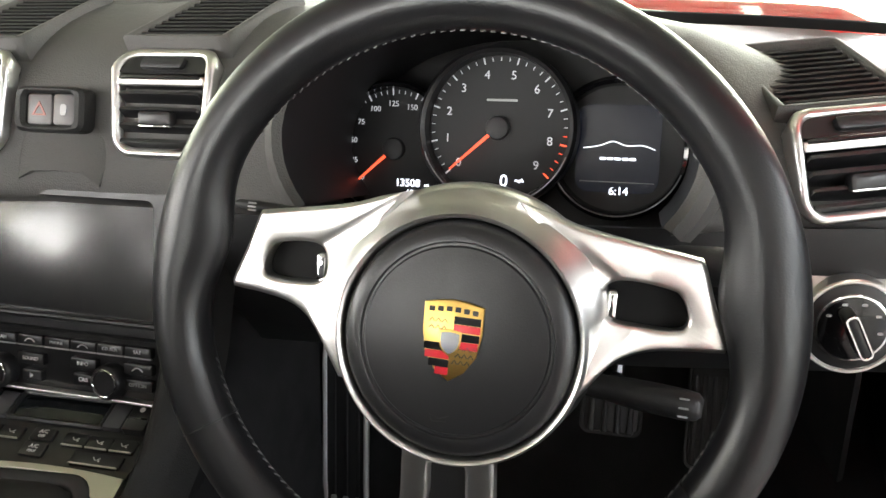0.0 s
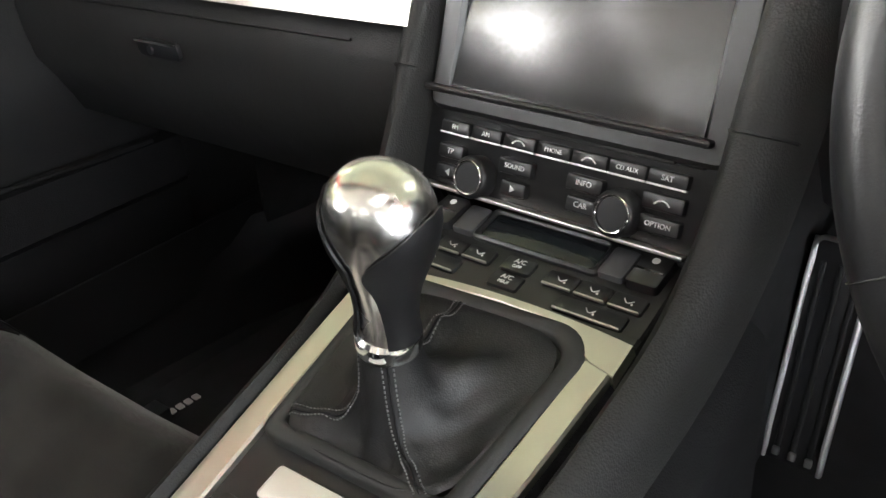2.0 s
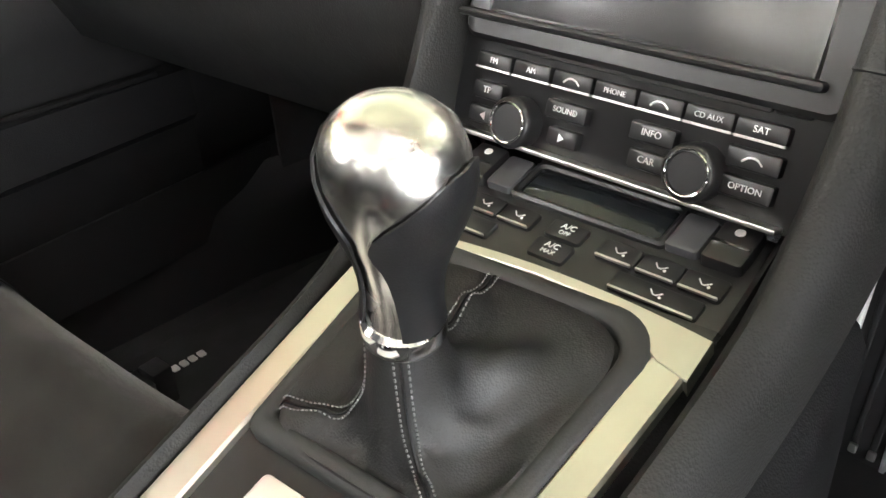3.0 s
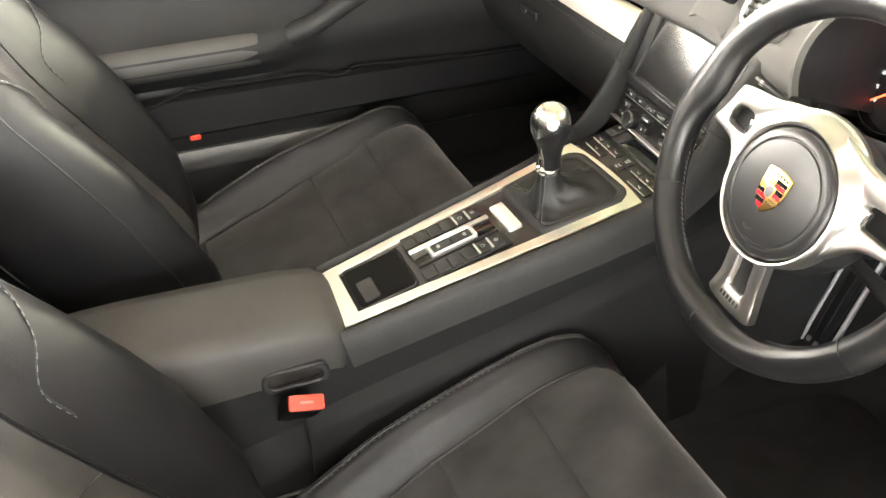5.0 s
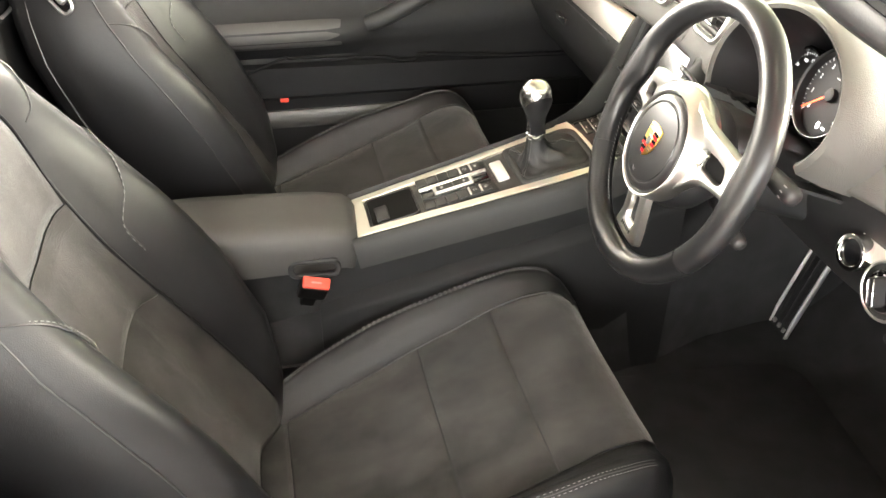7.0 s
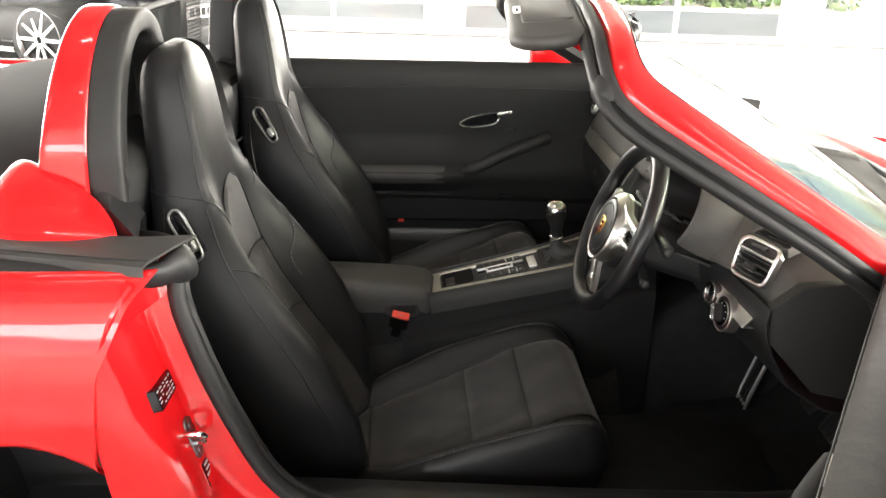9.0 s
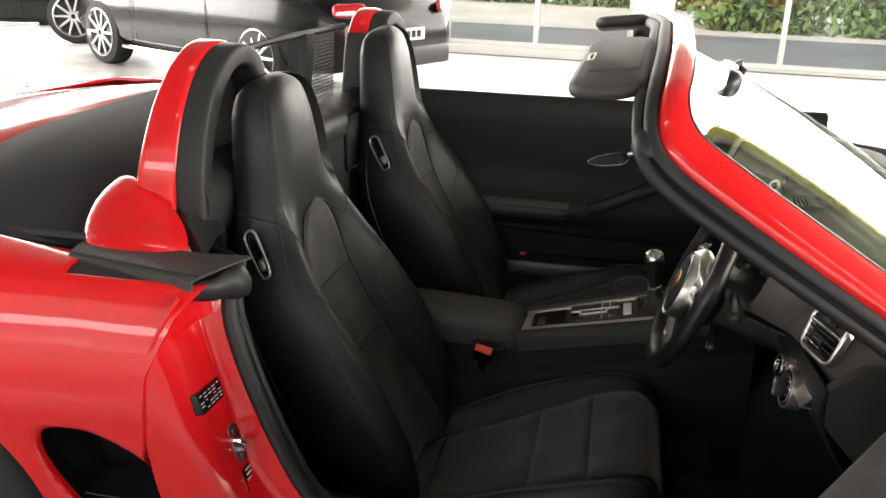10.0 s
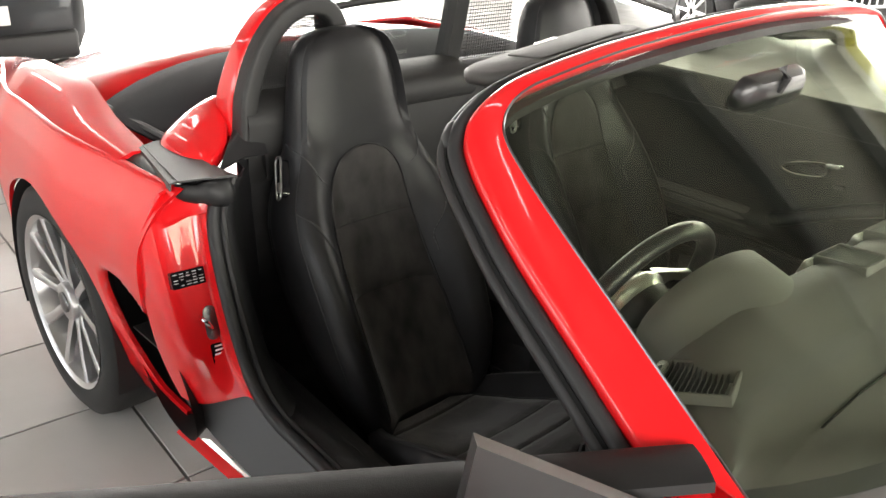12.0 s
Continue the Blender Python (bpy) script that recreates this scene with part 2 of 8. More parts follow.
def rrect(w, h, r, seg=5, cx=0.0, cy=0.0):
    r = min(r, w / 2 - 1e-5, h / 2 - 1e-5)
    out = []
    for sx, sy, a0 in ((1, -1, -90), (1, 1, 0), (-1, 1, 90), (-1, -1, 180)):
        for k in range(seg + 1):
            a = radians(a0 + 90 * k / seg)
            out.append((cx + sx * (w / 2 - r) + r * math.cos(a), cy + sy * (h / 2 - r) + r * math.sin(a)))
    return out


def circle(r, n=32, cx=0.0, cy=0.0, ry=None):
    return [(cx + r * math.cos(2 * math.pi * k / n), cy + (ry or r) * math.sin(2 * math.pi * k / n)) for k in range(n)]


def shrink(outline, d):
    """The outline moved inwards by d."""
    n, out = len(outline), []
    area = sum(outline[i][0] * outline[(i + 1) % n][1] - outline[(i + 1) % n][0] * outline[i][1] for i in range(n))
    s = 1 if area > 0 else -1
    for i in range(n):
        (ax, ay), (bx, by) = outline[i - 1], outline[(i + 1) % n]
        dx, dy = bx - ax, by - ay
        q = math.hypot(dx, dy) or 1
        out.append((outline[i][0] - s * dy / q * d, outline[i][1] + s * dx / q * d))
    return out


def prism(fr, outline, z0, z1, bevel=0.0, bm=None):
    """An outline in a frame made solid from z0 to z1, with a rounded upper edge."""
    rings = [[fr.p(a, b, z0) for a, b in outline]]
    if bevel:
        rings.append([fr.p(a, b, z1 - bevel) for a, b in outline])
        rings.append([fr.p(a, b, z1 - bevel * 0.3) for a, b in shrink(outline, bevel * 0.3)])
        rings.append([fr.p(a, b, z1) for a, b in shrink(outline, bevel)])
    else:
        rings.append([fr.p(a, b, z1) for a, b in outline])
    return loft(rings, bm)


def rim_prism(fr, outer, inner, z0, z1, bevel=0.001, bm=None):
    """A frame between two outlines with the same number of points."""
    rings = [[fr.p(a, b, z0) for a, b in outer], [fr.p(a, b, z1 - bevel) for a, b in outer], [fr.p(a, b, z1) for a, b in shrink(outer, bevel)],
             [fr.p(a, b, z1) for a, b in shrink(inner, -bevel)], [fr.p(a, b, z1 - bevel) for a, b in inner], [fr.p(a, b, z0) for a, b in inner]]
    return loft(rings, bm, loop=True)


def box(bm, lo, hi, bevel=0.0, seg=2):
    r = bmesh.ops.create_cube(bm, size=1.0)
    c = (Vector(lo) + Vector(hi)) / 2
    d = Vector(hi) - Vector(lo)
    for v in r["verts"]:
        v.co = Vector((v.co.x * d.x, v.co.y * d.y, v.co.z * d.z)) + c
    if bevel:
        es = list({e for v in r["verts"] for e in v.link_edges})
        bmesh.ops.bevel(bm, geom=es, offset=bevel, segments=seg, affect='EDGES', profile=0.5)
    return bm


def text_mesh(fr, body, size, mat, name="lettering", parent=None, depth=0.0003, turn=0.0, align='CENTER', label=""):
    cu = bpy.data.curves.new(name, 'FONT')
    cu.body, cu.size, cu.extrude, cu.align_x, cu.align_y = body, size, depth, align, 'CENTER'
    cu.resolution_u = 3
    ob = bpy.data.objects.new(name, cu)
    me = bpy.data.meshes.new_from_object(ob)
    bpy.data.objects.remove(ob)
    f = fr.moved(0, 0, 0, turn)
    m = Matrix((f.u, f.v, f.n)).transposed().to_4x4()
    m.translation = f.o
    me.transform(m)
    me.materials.append(mat)
    o = new(name, me)
    o.parent = parent
    if label:
        tagged(o, label)
    return o


def mirrored(pts, cx=0.0):
    return [Vector((2 * cx - p[0], p[1], p[2])) for p in pts]

# ================= steering wheel =================
TILT_W = radians(21)
WHEEL = Frame((0.385, 0.0376, 0.7635), (1, 0.031, 0), (0, math.sin(TILT_W), math.cos(TILT_W))).moved(0, 0, 0, -3.3)
RIM_R = 0.187


def build_steering_wheel():
    w = thing("steering_wheel", "black leather three-spoke steering wheel with satin silver spokes", "steering wheel", at=WHEEL.o)
    inv = Matrix.Translation(-WHEEL.o)

    def add(name, bm, mat, label="", smooth=40, parent=w):
        bm.transform(inv)
        return part(name, bm, mat, parent, label, smooth)

    # rim: an oval section that swells at the thumb rests
    rings = []
    for k in range(120):
        a = 2 * math.pi * k / 120
        deg = math.degrees(a)
        swell = sum(math.exp(-((((deg - c + 180) % 360) - 180) / 12.0) ** 2) for c in (9, 171)) + 0.35 * math.exp(-((deg - 270) / 10.0) ** 2)
        rr = 0.0172 + 0.0062 * swell
        ring = []
        for q in range(20):
            b = 2 * math.pi * q / 20
            rad = RIM_R - rr * 0.98 + rr * 0.98 * math.cos(b)
            ring.append(WHEEL.p(rad * math.cos(a), rad * math.sin(a), (0.0172 - 0.004 * swell * max(0, -math.cos(b))) * math.sin(b)))
        rings.append(ring)
    add("rim", loft(rings, loop=True), SMOOTH_LEATHER, "smooth black leather rim", smooth=60)
    # seams across the rim
    for deg in (212, 268, 330):
        a = radians(deg)
        pts = []
        for q in range(24):
            b = 2 * math.pi * q / 24
            rad = RIM_R - 0.0170 + 0.0174 * math.cos(b)
            pts.append(WHEEL.p(rad * math.cos(a), rad * math.sin(a), 0.0176 * math.sin(b)))
        add("rim_seam", tube(pts, 0.0005, 5, closed=True), RUBBER)
    # stitching along the inner side of the rim
    bm = bmesh.new()
    for k in range(170):
        a0 = 2 * math.pi * k / 170
        deg = math.degrees(a0)
        if min(abs(((deg - c + 180) % 360) - 180) for c in (9, 171, 270)) < 26:
            continue
        r0 = RIM_R - 0.0336
        tube([WHEEL.p(r0 * math.cos(q), r0 * math.sin(q), -0.004 + dz) for q, dz in ((a0, 0.0012), (a0 + 0.020, -0.0012))], 0.0005, 4, bm)
    tagged(add("rim_stitching", bm, STITCH), kind="stuff")
    HUB = WHEEL.moved(0.010, -0.011, 0.029)

    def lift(x):
        """Depth of the silver yoke: proud at the hub, sinking to the rim."""
        return lin1([(0.055, 0.021), (0.075, 0.016), (0.10, 0.007), (0.125, 0.001), (0.15, -0.002)], abs(x))
    # side spokes: silver yokes with a slot each
    f = WHEEL.moved(0.005, 0.0, 0.0)
    for s in (1, -1):
        out_pts_ = [(0.052, -0.040), (0.048, -0.010), (0.046, 0.020), (0.044, 0.045), (0.026, 0.0685), (0.042, 0.0615), (0.058, 0.0555), (0.080, 0.0508), (0.105, 0.0465), (0.122, 0.0435), (0.1265, 0.041), (0.134, 0.020), (0.1425, -0.001), (0.1405, -0.0045), (0.122, -0.0055), (0.104, -0.0075), (0.090, -0.0125), (0.080, -0.0215), (0.0735, -0.033), (0.066, -0.043)]
        in_pts = [(0.0775, 0.024), (0.083, 0.0285), (0.095, 0.0285), (0.109, 0.0262), (0.1155, 0.0235), (0.1205, 0.0135), (0.1195, 0.0065), (0.112, 0.0045), (0.095, 0.0055), (0.082, 0.0075), (0.0765, 0.0135)]
        o = [(s * q.x, q.y) for q in spline([(x, y, 0) for x, y in out_pts_], 72, True)]
        i = [(s * q.x, q.y) for q in spline([(x, y, 0) for x, y in in_pts], 72, True)]
        if s < 0:
            o, i = o[::-1], i[::-1]

        def by_angle(line):
            cx_, cy_ = s * 0.098, 0.016
            out = []
            for k in range(72):
                want = 2 * math.pi * k / 72
                out.append(min(line, key=lambda q: abs((math.atan2(q[1] - cy_, q[0] - cx_) - want + math.pi) % (2 * math.pi) - math.pi)))
            return out
        fine_o = [(s * q.x, q.y) for q in spline([(x, y, 0) for x, y in out_pts_], 900, True)]
        fine_i = [(s * q.x, q.y) for q in spline([(x, y, 0) for x, y in in_pts], 900, True)]
        o, i = by_angle(fine_o), by_angle(fine_i)
        rings = []
        for line, z in ((o, -0.014), (o, -0.0025), (shrink(o, 0.0012), -0.0006), (shrink(o, 0.003), 0.0), (shrink(i, -0.0025), 0.0), (shrink(i, -0.0008), -0.0008), (i, -0.0025), (i, -0.014)):
            rings.append([f.p(a, b, z + lift(a)) for a, b in line])
        yk = add("spoke", loft(rings, loop=True), SILVER, "satin silver spoke with an open slot", smooth=50)
        back = shrink(i, -0.003)
        add("spoke_backing", loft([[f.p(a, b, z + lift(a)) for a, b in back] for z in (-0.014, -0.0115)]), SLOT_BLACK, parent=yk)
        add("slot_switch", prism(f.moved(s * 0.0815, 0.0155, lift(0.0815) - 0.009), rrect(0.006, 0.016, 0.0025), 0, 0.006, 0.002), CHROME, "bright slot end", parent=yk)
    # lower double spoke, open in the middle
    rings = []
    o = [(q.x, q.y) for q in spline([(-0.024, -0.060, 0), (-0.0265, -0.085, 0), (-0.0280, -0.115, 0), (-0.0335, -0.140, 0), (-0.030, -0.1445, 0), (0, -0.1475, 0), (0.030, -0.1445, 0), (0.0335, -0.140, 0), (0.0280, -0.115, 0), (0.0265, -0.085, 0), (0.024, -0.060, 0), (0, -0.056, 0)], 60, True)]
    i = [(q.x, q.y) for q in spline([(-0.0095, -0.084, 0), (-0.0110, -0.105, 0), (-0.0125, -0.121, 0), (-0.008, -0.1245, 0), (0.008, -0.1245, 0), (0.0125, -0.121, 0), (0.0110, -0.105, 0), (0.0095, -0.084, 0), (0, -0.080, 0)], 60, True)]

    def at_angle(line):
        return [min(line, key=lambda q: abs((math.atan2(q[1] + 0.103, q[0]) - 2 * math.pi * k / 60 + math.pi) % (2 * math.pi) - math.pi)) for k in range(60)]
    fine = lambda pts: [(q.x, q.y) for q in spline([(x, y, 0) for x, y in pts], 700, True)]
    o, i = at_angle(fine(o)), at_angle(fine(i))
    low = lambda y: lin1([(-0.15, -0.003), (-0.12, 0.001), (-0.085, 0.011), (-0.06, 0.018)], y)
    for line, z in ((o, -0.012), (o, -0.002), (shrink(o, 0.0025), 0.0), (shrink(i, -0.002), 0.0), (i, -0.002), (i, -0.012)):
        rings.append([WHEEL.p(0.007 + a, b, z + low(b)) for a, b in line])
    ls = add("lower_spoke", loft(rings, loop=True), SILVER, "satin silver lower spoke", smooth=50)
    add("spoke_backing", loft([[WHEEL.p(0.007 + a, b, z + low(b)) for a, b in shrink(i, -0.002)] for z in (-0.014, -0.008)]), PLASTIC, parent=ls)
    for k in range(6):
        g = WHEEL.moved(0.007 - 0.013 + k * 0.0052, -0.1345, low(-0.1345))
        add("lettering_bar", prism(g, rrect(0.0034, 0.005, 0.0008, 2), 0, 0.0004), PLASTIC, parent=ls)
    # silver bowl of the hub: a bright ring that flares back into the shoulders
    rings = []
    for rad, z, fl_ in ((0.060, -0.040, 0.9), (0.0675, -0.026, 1.0), (0.068, -0.017, 0.93), (0.0680, -0.0115, 0.68), (0.0682, -0.0075, 0.36), (0.0685, -0.0035, 0.10), (0.0681, -0.0008, 0), (0.0668, 0.0010, 0), (0.0652, 0.0004, 0), (0.0642, -0.002, 0), (0.0638, -0.012, 0)):
        ring = []
        for k in range(96):
            a = 2 * math.pi * k / 96
            up_ = max(0.0, min(1.0, (math.sin(a) + 0.10) / 0.6))
            r_ = rad + fl_ * (0.001 + 0.0145 * up_)
            ring.append(HUB.p(r_ * math.cos(a), r_ * math.sin(a), z))
        rings.append(ring)
    add("hub_ring", loft(rings, cap=False), SILVER, "polished silver hub ring", smooth=70)
    # dark underside of the hub
    add("hub_back", loft([[WHEEL.p(0.009 + r_ * math.cos(a), -0.010 + r_ * math.sin(a), z) for a in (2 * math.pi * k / 48 for k in range(48))] for r_, z in ((0.055, -0.055), (0.070, -0.035), (0.074, -0.012), (0.066, 0.004))]), PLASTIC, smooth=60)
    # padded cap with a groove
    prof = [(0.0632, -0.020), (0.0632, -0.004), (0.0622, -0.0010), (0.0595, 0.0015), (0.0540, 0.0030), (0.0524, 0.0029), (0.0516, 0.0018), (0.0502, 0.0018), (0.0494, 0.0032),
            (0.038, 0.0045), (0.020, 0.0052), (0.004, 0.0054)]
    rings = [[HUB.p(r * math.cos(a), r * math.sin(a), z) for a in (2 * math.pi * k / 72 for k in range(72))] for r, z in prof]
    cap = add("horn_cap", loft(rings), SATIN, "round matt black horn cap", smooth=50)
    # small bugle mark
    add("horn_mark", tube([HUB.p(*q, 0.0042) for q in ((-0.010, -0.040), (-0.004, -0.0415), (0.001, -0.0395), (-0.001, -0.043), (-0.008, -0.0435))], 0.0004, 4, closed=True), PLASTIC, parent=cap)
    # crest: a gold shield with red and black bars
    C = HUB.moved(-0.001, 0.001, 0.0050)
    def shield(sx, sy):
        p = [(-1, 0.88), (-0.5, 0.96), (0, 1.0), (0.5, 0.96), (1, 0.88), (1.0, 0.2), (0.86, -0.35), (0.5, -0.75), (0, -1.0), (-0.5, -0.75), (-0.86, -0.35), (-1.0, 0.2)]
        return [(a * sx, b * sy) for a, b in p][::-1]
    crest = add("emblem", prism(C, shield(0.0158, 0.0215), 0, 0.0022, 0.0006), GOLD, "small gold shield emblem", smooth=30)
    # four black and red stripes in each of two quarters
    for x0, x1, y, mt in ((0.0008, 0.0148, 0.0112, GLOSS), (0.0008, 0.0148, 0.0070, RED_ENAMEL), (0.0008, 0.0147, 0.0024, GLOSS), (0.0008, 0.0142, -0.0018, RED_ENAMEL),
                          (-0.0142, -0.0004, -0.0036, GLOSS), (-0.0134, -0.0004, -0.0078, RED_ENAMEL), (-0.0112, -0.0004, -0.0122, GLOSS), (-0.0074, -0.0004, -0.0162, RED_ENAMEL)):
        add("emblem_bar", prism(C.moved((x0 + x1) / 2, y, 0.0018), rrect(x1 - x0, 0.0040, 0.0003, 2), 0, 0.0007), mt, parent=crest)
    add("emblem_centre", prism(C.moved(-0.0006, -0.0010, 0.0020), shield(0.0060, 0.0070), 0, 0.0010, 0.0003), GOLD, parent=crest)
    add("emblem_heart", prism(C.moved(-0.0006, -0.0011, 0.0028), shield(0.0049, 0.0058), 0, 0.0004), DARK_METAL, parent=crest)
    for k in range(6):
        add("emblem_lettering", prism(C.moved(-0.0115 + k * 0.0046, 0.0168 - 0.0004 * abs(k - 2.5), 0.0020), rrect(0.0030, 0.0026, 0.0003, 2), 0, 0.0004), PLASTIC, parent=crest)
    for x, y in ((-0.0085, 0.0100), (-0.0085, 0.0062), (0.0080, -0.0036), (0.0068, -0.0074), (0.0052, -0.0110)):
        for k in range(3):
            add("emblem_antler", tube([C.p(x - 0.004 + k * 0.0034, y - 0.0008, 0.0023), C.p(x - 0.0025 + k * 0.0034, y + 0.0012, 0.0023), C.p(x - 0.0012 + k * 0.0034, y - 0.0008, 0.0023)], 0.00032, 4), PLASTIC, parent=crest)
    return w


build_steering_wheel()

# ================= steering column, stalks and binnacle =================
COL = thing("steering_column", "black plastic steering column shroud with control stalks", "steering column", at=(0.39, 0.12, 0.72))


def cadd(th, name, bm, mat, label="", smooth=40, parent=None):
    """A part given in the world's coordinates."""
    base = th.matrix_world.translation if th.parent else th.location
    bm.transform(Matrix.Translation(-Vector(base)))
    return part(name, bm, mat, parent or th, label, smooth)


axis = -WHEEL.n
rings = []
for d, wx, wy in ((0.03, 0.052, 0.045), (0.06, 0.060, 0.052), (0.12, 0.064, 0.046), (0.20, 0.066, 0.040)):
    o = WHEEL.o + axis * d
    rings.append([o + WHEEL.u * a + WHEEL.v * b for a, b in rrect(2 * wx, 2 * wy, 0.03, 6)])
cadd(COL, "column_shroud", loft(rings), PLASTIC)
# stalks: indicator and wiper above, computer and cruise below
for (x0, y0), (x1, y1), wide, name in (((0.04, 0.030), (0.170, 0.036), 0.0115, "wiper_stalk"), ((-0.04, 0.034), (-0.168, 0.040), 0.0040, "indicator_stalk"),
                                       ((0.03, -0.044), (0.143, -0.050), 0.0090, "computer_stalk")):
    o = WHEEL.moved(0, 0, -0.066)
    pts = [o.p(x0 + (x1 - x0) * q, y0 + (y1 - y0) * q, 0.006 * q) for q in (0, 0.3, 0.5, 0.62, 0.75, 0.9, 0.97, 1.0)]
    rad = [wide * q for q in (0.75, 0.8, 0.85, 1.0, 1.05, 1.05, 0.95, 0.6)]
    st = cadd(COL, name, tube(pts, rad, 14, flat=1.0), PLASTIC, "black control stalk", smooth=60)
    for k in range(3):
        cadd(COL, "stalk_mark", prism(o.moved(x0 + (x1 - x0) * 0.90, y0 + (y1 - y0) * 0.9 + wide * (0.6 - 0.6 * k), 0.0056 + wide * (1.02 - 0.12 * abs(k - 1))), rrect(0.006, 0.0011, 0.0005, 2), 0, 0.0004), GREY_PRINT, parent=st)
# ---------- instrument cluster ----------
DIALS = Frame((0.372, 0.212, 0.812), (1, 0, 0), (0, 0.34, 0.94))
FACES = DIALS.moved(-0.008, -0.005, -0.040)
CLU = thing("instrument_cluster", "three round black dials with red needles", "instrument cluster", at=FACES.o)
for cx, cy, r, dz, nm in ((-0.088, -0.013, 0.050, -0.015, "speedometer"), (0.0, 0.006, 0.0565, 0.0, "rev_counter"), (0.089, -0.006, 0.049, -0.017, "display_dial")):
    f = FACES.moved(cx, cy, dz)
    face = cadd(CLU, nm, prism(f, circle(r, 48), -0.012, 0.0), DIAL, "black dial face")
    rings = []
    for rad, z in ((r + 0.004, -0.012), (r + 0.0045, 0.010), (r + 0.002, 0.013), (r - 0.001, 0.011), (r - 0.002, 0.0)):
        rings.append([f.p(rad * math.cos(a), rad * math.sin(a), z) for a in (2 * math.pi * k / 48 for k in range(48))])
    cadd(CLU, "bezel", loft(rings, cap=False), SATIN if nm == "rev_counter" else GLOSS, parent=face)
    cadd(CLU, "bezel_ring", tube([f.p((r + 0.0012) * math.cos(a), (r + 0.0012) * math.sin(a), 0.0125) for a in (radians(200 + k * 5) for k in range(29))], 0.0006, 5), DARK_METAL, parent=face)


def dial_marks(f, r, labels, a0, a1, minor, size, face, red_from=None):
    n = len(labels)
    for i, lab in enumerate(labels):
        a = radians(a0 + (a1 - a0) * i / (n - 1))
        g = f.moved(r * 0.72 * math.cos(a), r * 0.72 * math.sin(a), 0.0010)
        t = text_mesh(g, lab, size, GAUGE_WHITE, "numeral")
        t.data.transform(Matrix.Translation(-CLU.location))
        t.parent = CLU
    total = (n - 1) * minor
    for k in range(total + 1):
        a = radians(a0 + (a1 - a0) * k / total)
        big = k % minor == 0
        g = f.moved(r * 0.91 * math.cos(a), r * 0.91 * math.sin(a), 0.0009, math.degrees(a))
        hot = red_from is not None and k >= red_from
        cadd(CLU, "tick", prism(g, rrect(0.0052 if big else 0.0030, 0.0011 if big else 0.0006, 0.0002, 1), 0, 0.0003), NEEDLE if hot else GAUGE_WHITE)


ft = FACES.moved(0, 0.006, 0.0)
dial_marks(ft, 0.0565, list("0123456789"), 222, -42, 4, 0.0092, None, red_from=31)
fs = FACES.moved(-0.088, -0.013, -0.015)
dial_marks(fs, 0.050, ["0", "25", "50", "75", "100", "125", "150", "175"], 222, 42, 4, 0.0062, None)
for f, r in ((ft, 0.0565), (fs, 0.050)):
    a = radians(222)
    hub = cadd(CLU, "needle_hub", prism(f.moved(0, 0, 0.001), circle(0.009, 20), 0, 0.006, 0.002), PLASTIC)
    g = f.moved(r * 0.40 * math.cos(a), r * 0.40 * math.sin(a), 0.005, 222)
    cadd(CLU, "needle", prism(g, [(-r * 0.40, -0.0014), (r * 0.46, -0.0006), (r * 0.46, 0.0006), (-r * 0.40, 0.0014)], 0, 0.0012), NEEDLE, "glowing red needle")


def ctext(th, f, body, size, mat, name="lettering", parent=None):
    t = text_mesh(f, body, size, mat, name)
    t.data.transform(Matrix.Translation(-Vector(th.location)))
    t.parent = parent or th
    return t


ctext(CLU, ft.moved(0.006, -0.040, 0.001), "0", 0.013, LCD_WHITE)
ctext(CLU, ft.moved(0.018, -0.039, 0.001), "mph", 0.004, LCD_WHITE)
ctext(CLU, fs.moved(0.012, -0.027, 0.001), "13508", 0.0085, LCD_WHITE)
ctext(CLU, fs.moved(0.028, -0.028, 0.001), "mi", 0.004, LCD_WHITE)
ctext(CLU, fs.moved(0.014, -0.035, 0.001), "62", 0.0075, LCD_WHITE)
cadd(CLU, "logo_bar", prism(ft.moved(0.002, 0.021, 0.001), rrect(0.024, 0.0018, 0.0005, 2), 0, 0.0003), GREY_PRINT)
f3 = FACES.moved(0.089, -0.006, -0.017)
cadd(CLU, "colour_display", prism(f3.moved(0, 0, 0.0005), rrect(0.062, 0.066, 0.010), 0, 0.0005), material("lit_display", (0.01, 0.012, 0.02), 0.2, emit=((0.10, 0.13, 0.25), 0.012)), "dim blue colour display")
ctext(CLU, f3.moved(0.002, -0.032, 0.0014), "6:14", 0.0085, LCD_WHITE)
cadd(CLU, "display_line", prism(f3.moved(0, -0.025, 0.0012), rrect(0.056, 0.0006, 0.0002, 1), 0, 0.0002), GREY_PRINT)
cadd(CLU, "car_outline", tube(spline([f3.p(-0.026, 0.0, 0.0014), f3.p(-0.014, 0.002, 0.0014), f3.p(-0.004, 0.0055, 0.0014), f3.p(0.006, 0.0025, 0.0014), f3.p(0.018, 0.003, 0.0014), f3.p(0.027, 0.0, 0.0014)], 18), 0.0003, 4), LCD_WHITE)
for k in range(5):
    cadd(CLU, "script_bar", prism(f3.moved(-0.011 + k * 0.0055, -0.0075, 0.0012), rrect(0.0046, 0.0018, 0.0006, 2), 0, 0.0002), LCD_WHITE)
cadd(CLU, "reset_knob", tube([FACES.p(-0.118, -0.072, 0.0), FACES.p(-0.118, -0.072, 0.014)], 0.0035, 12), DARK_METAL)

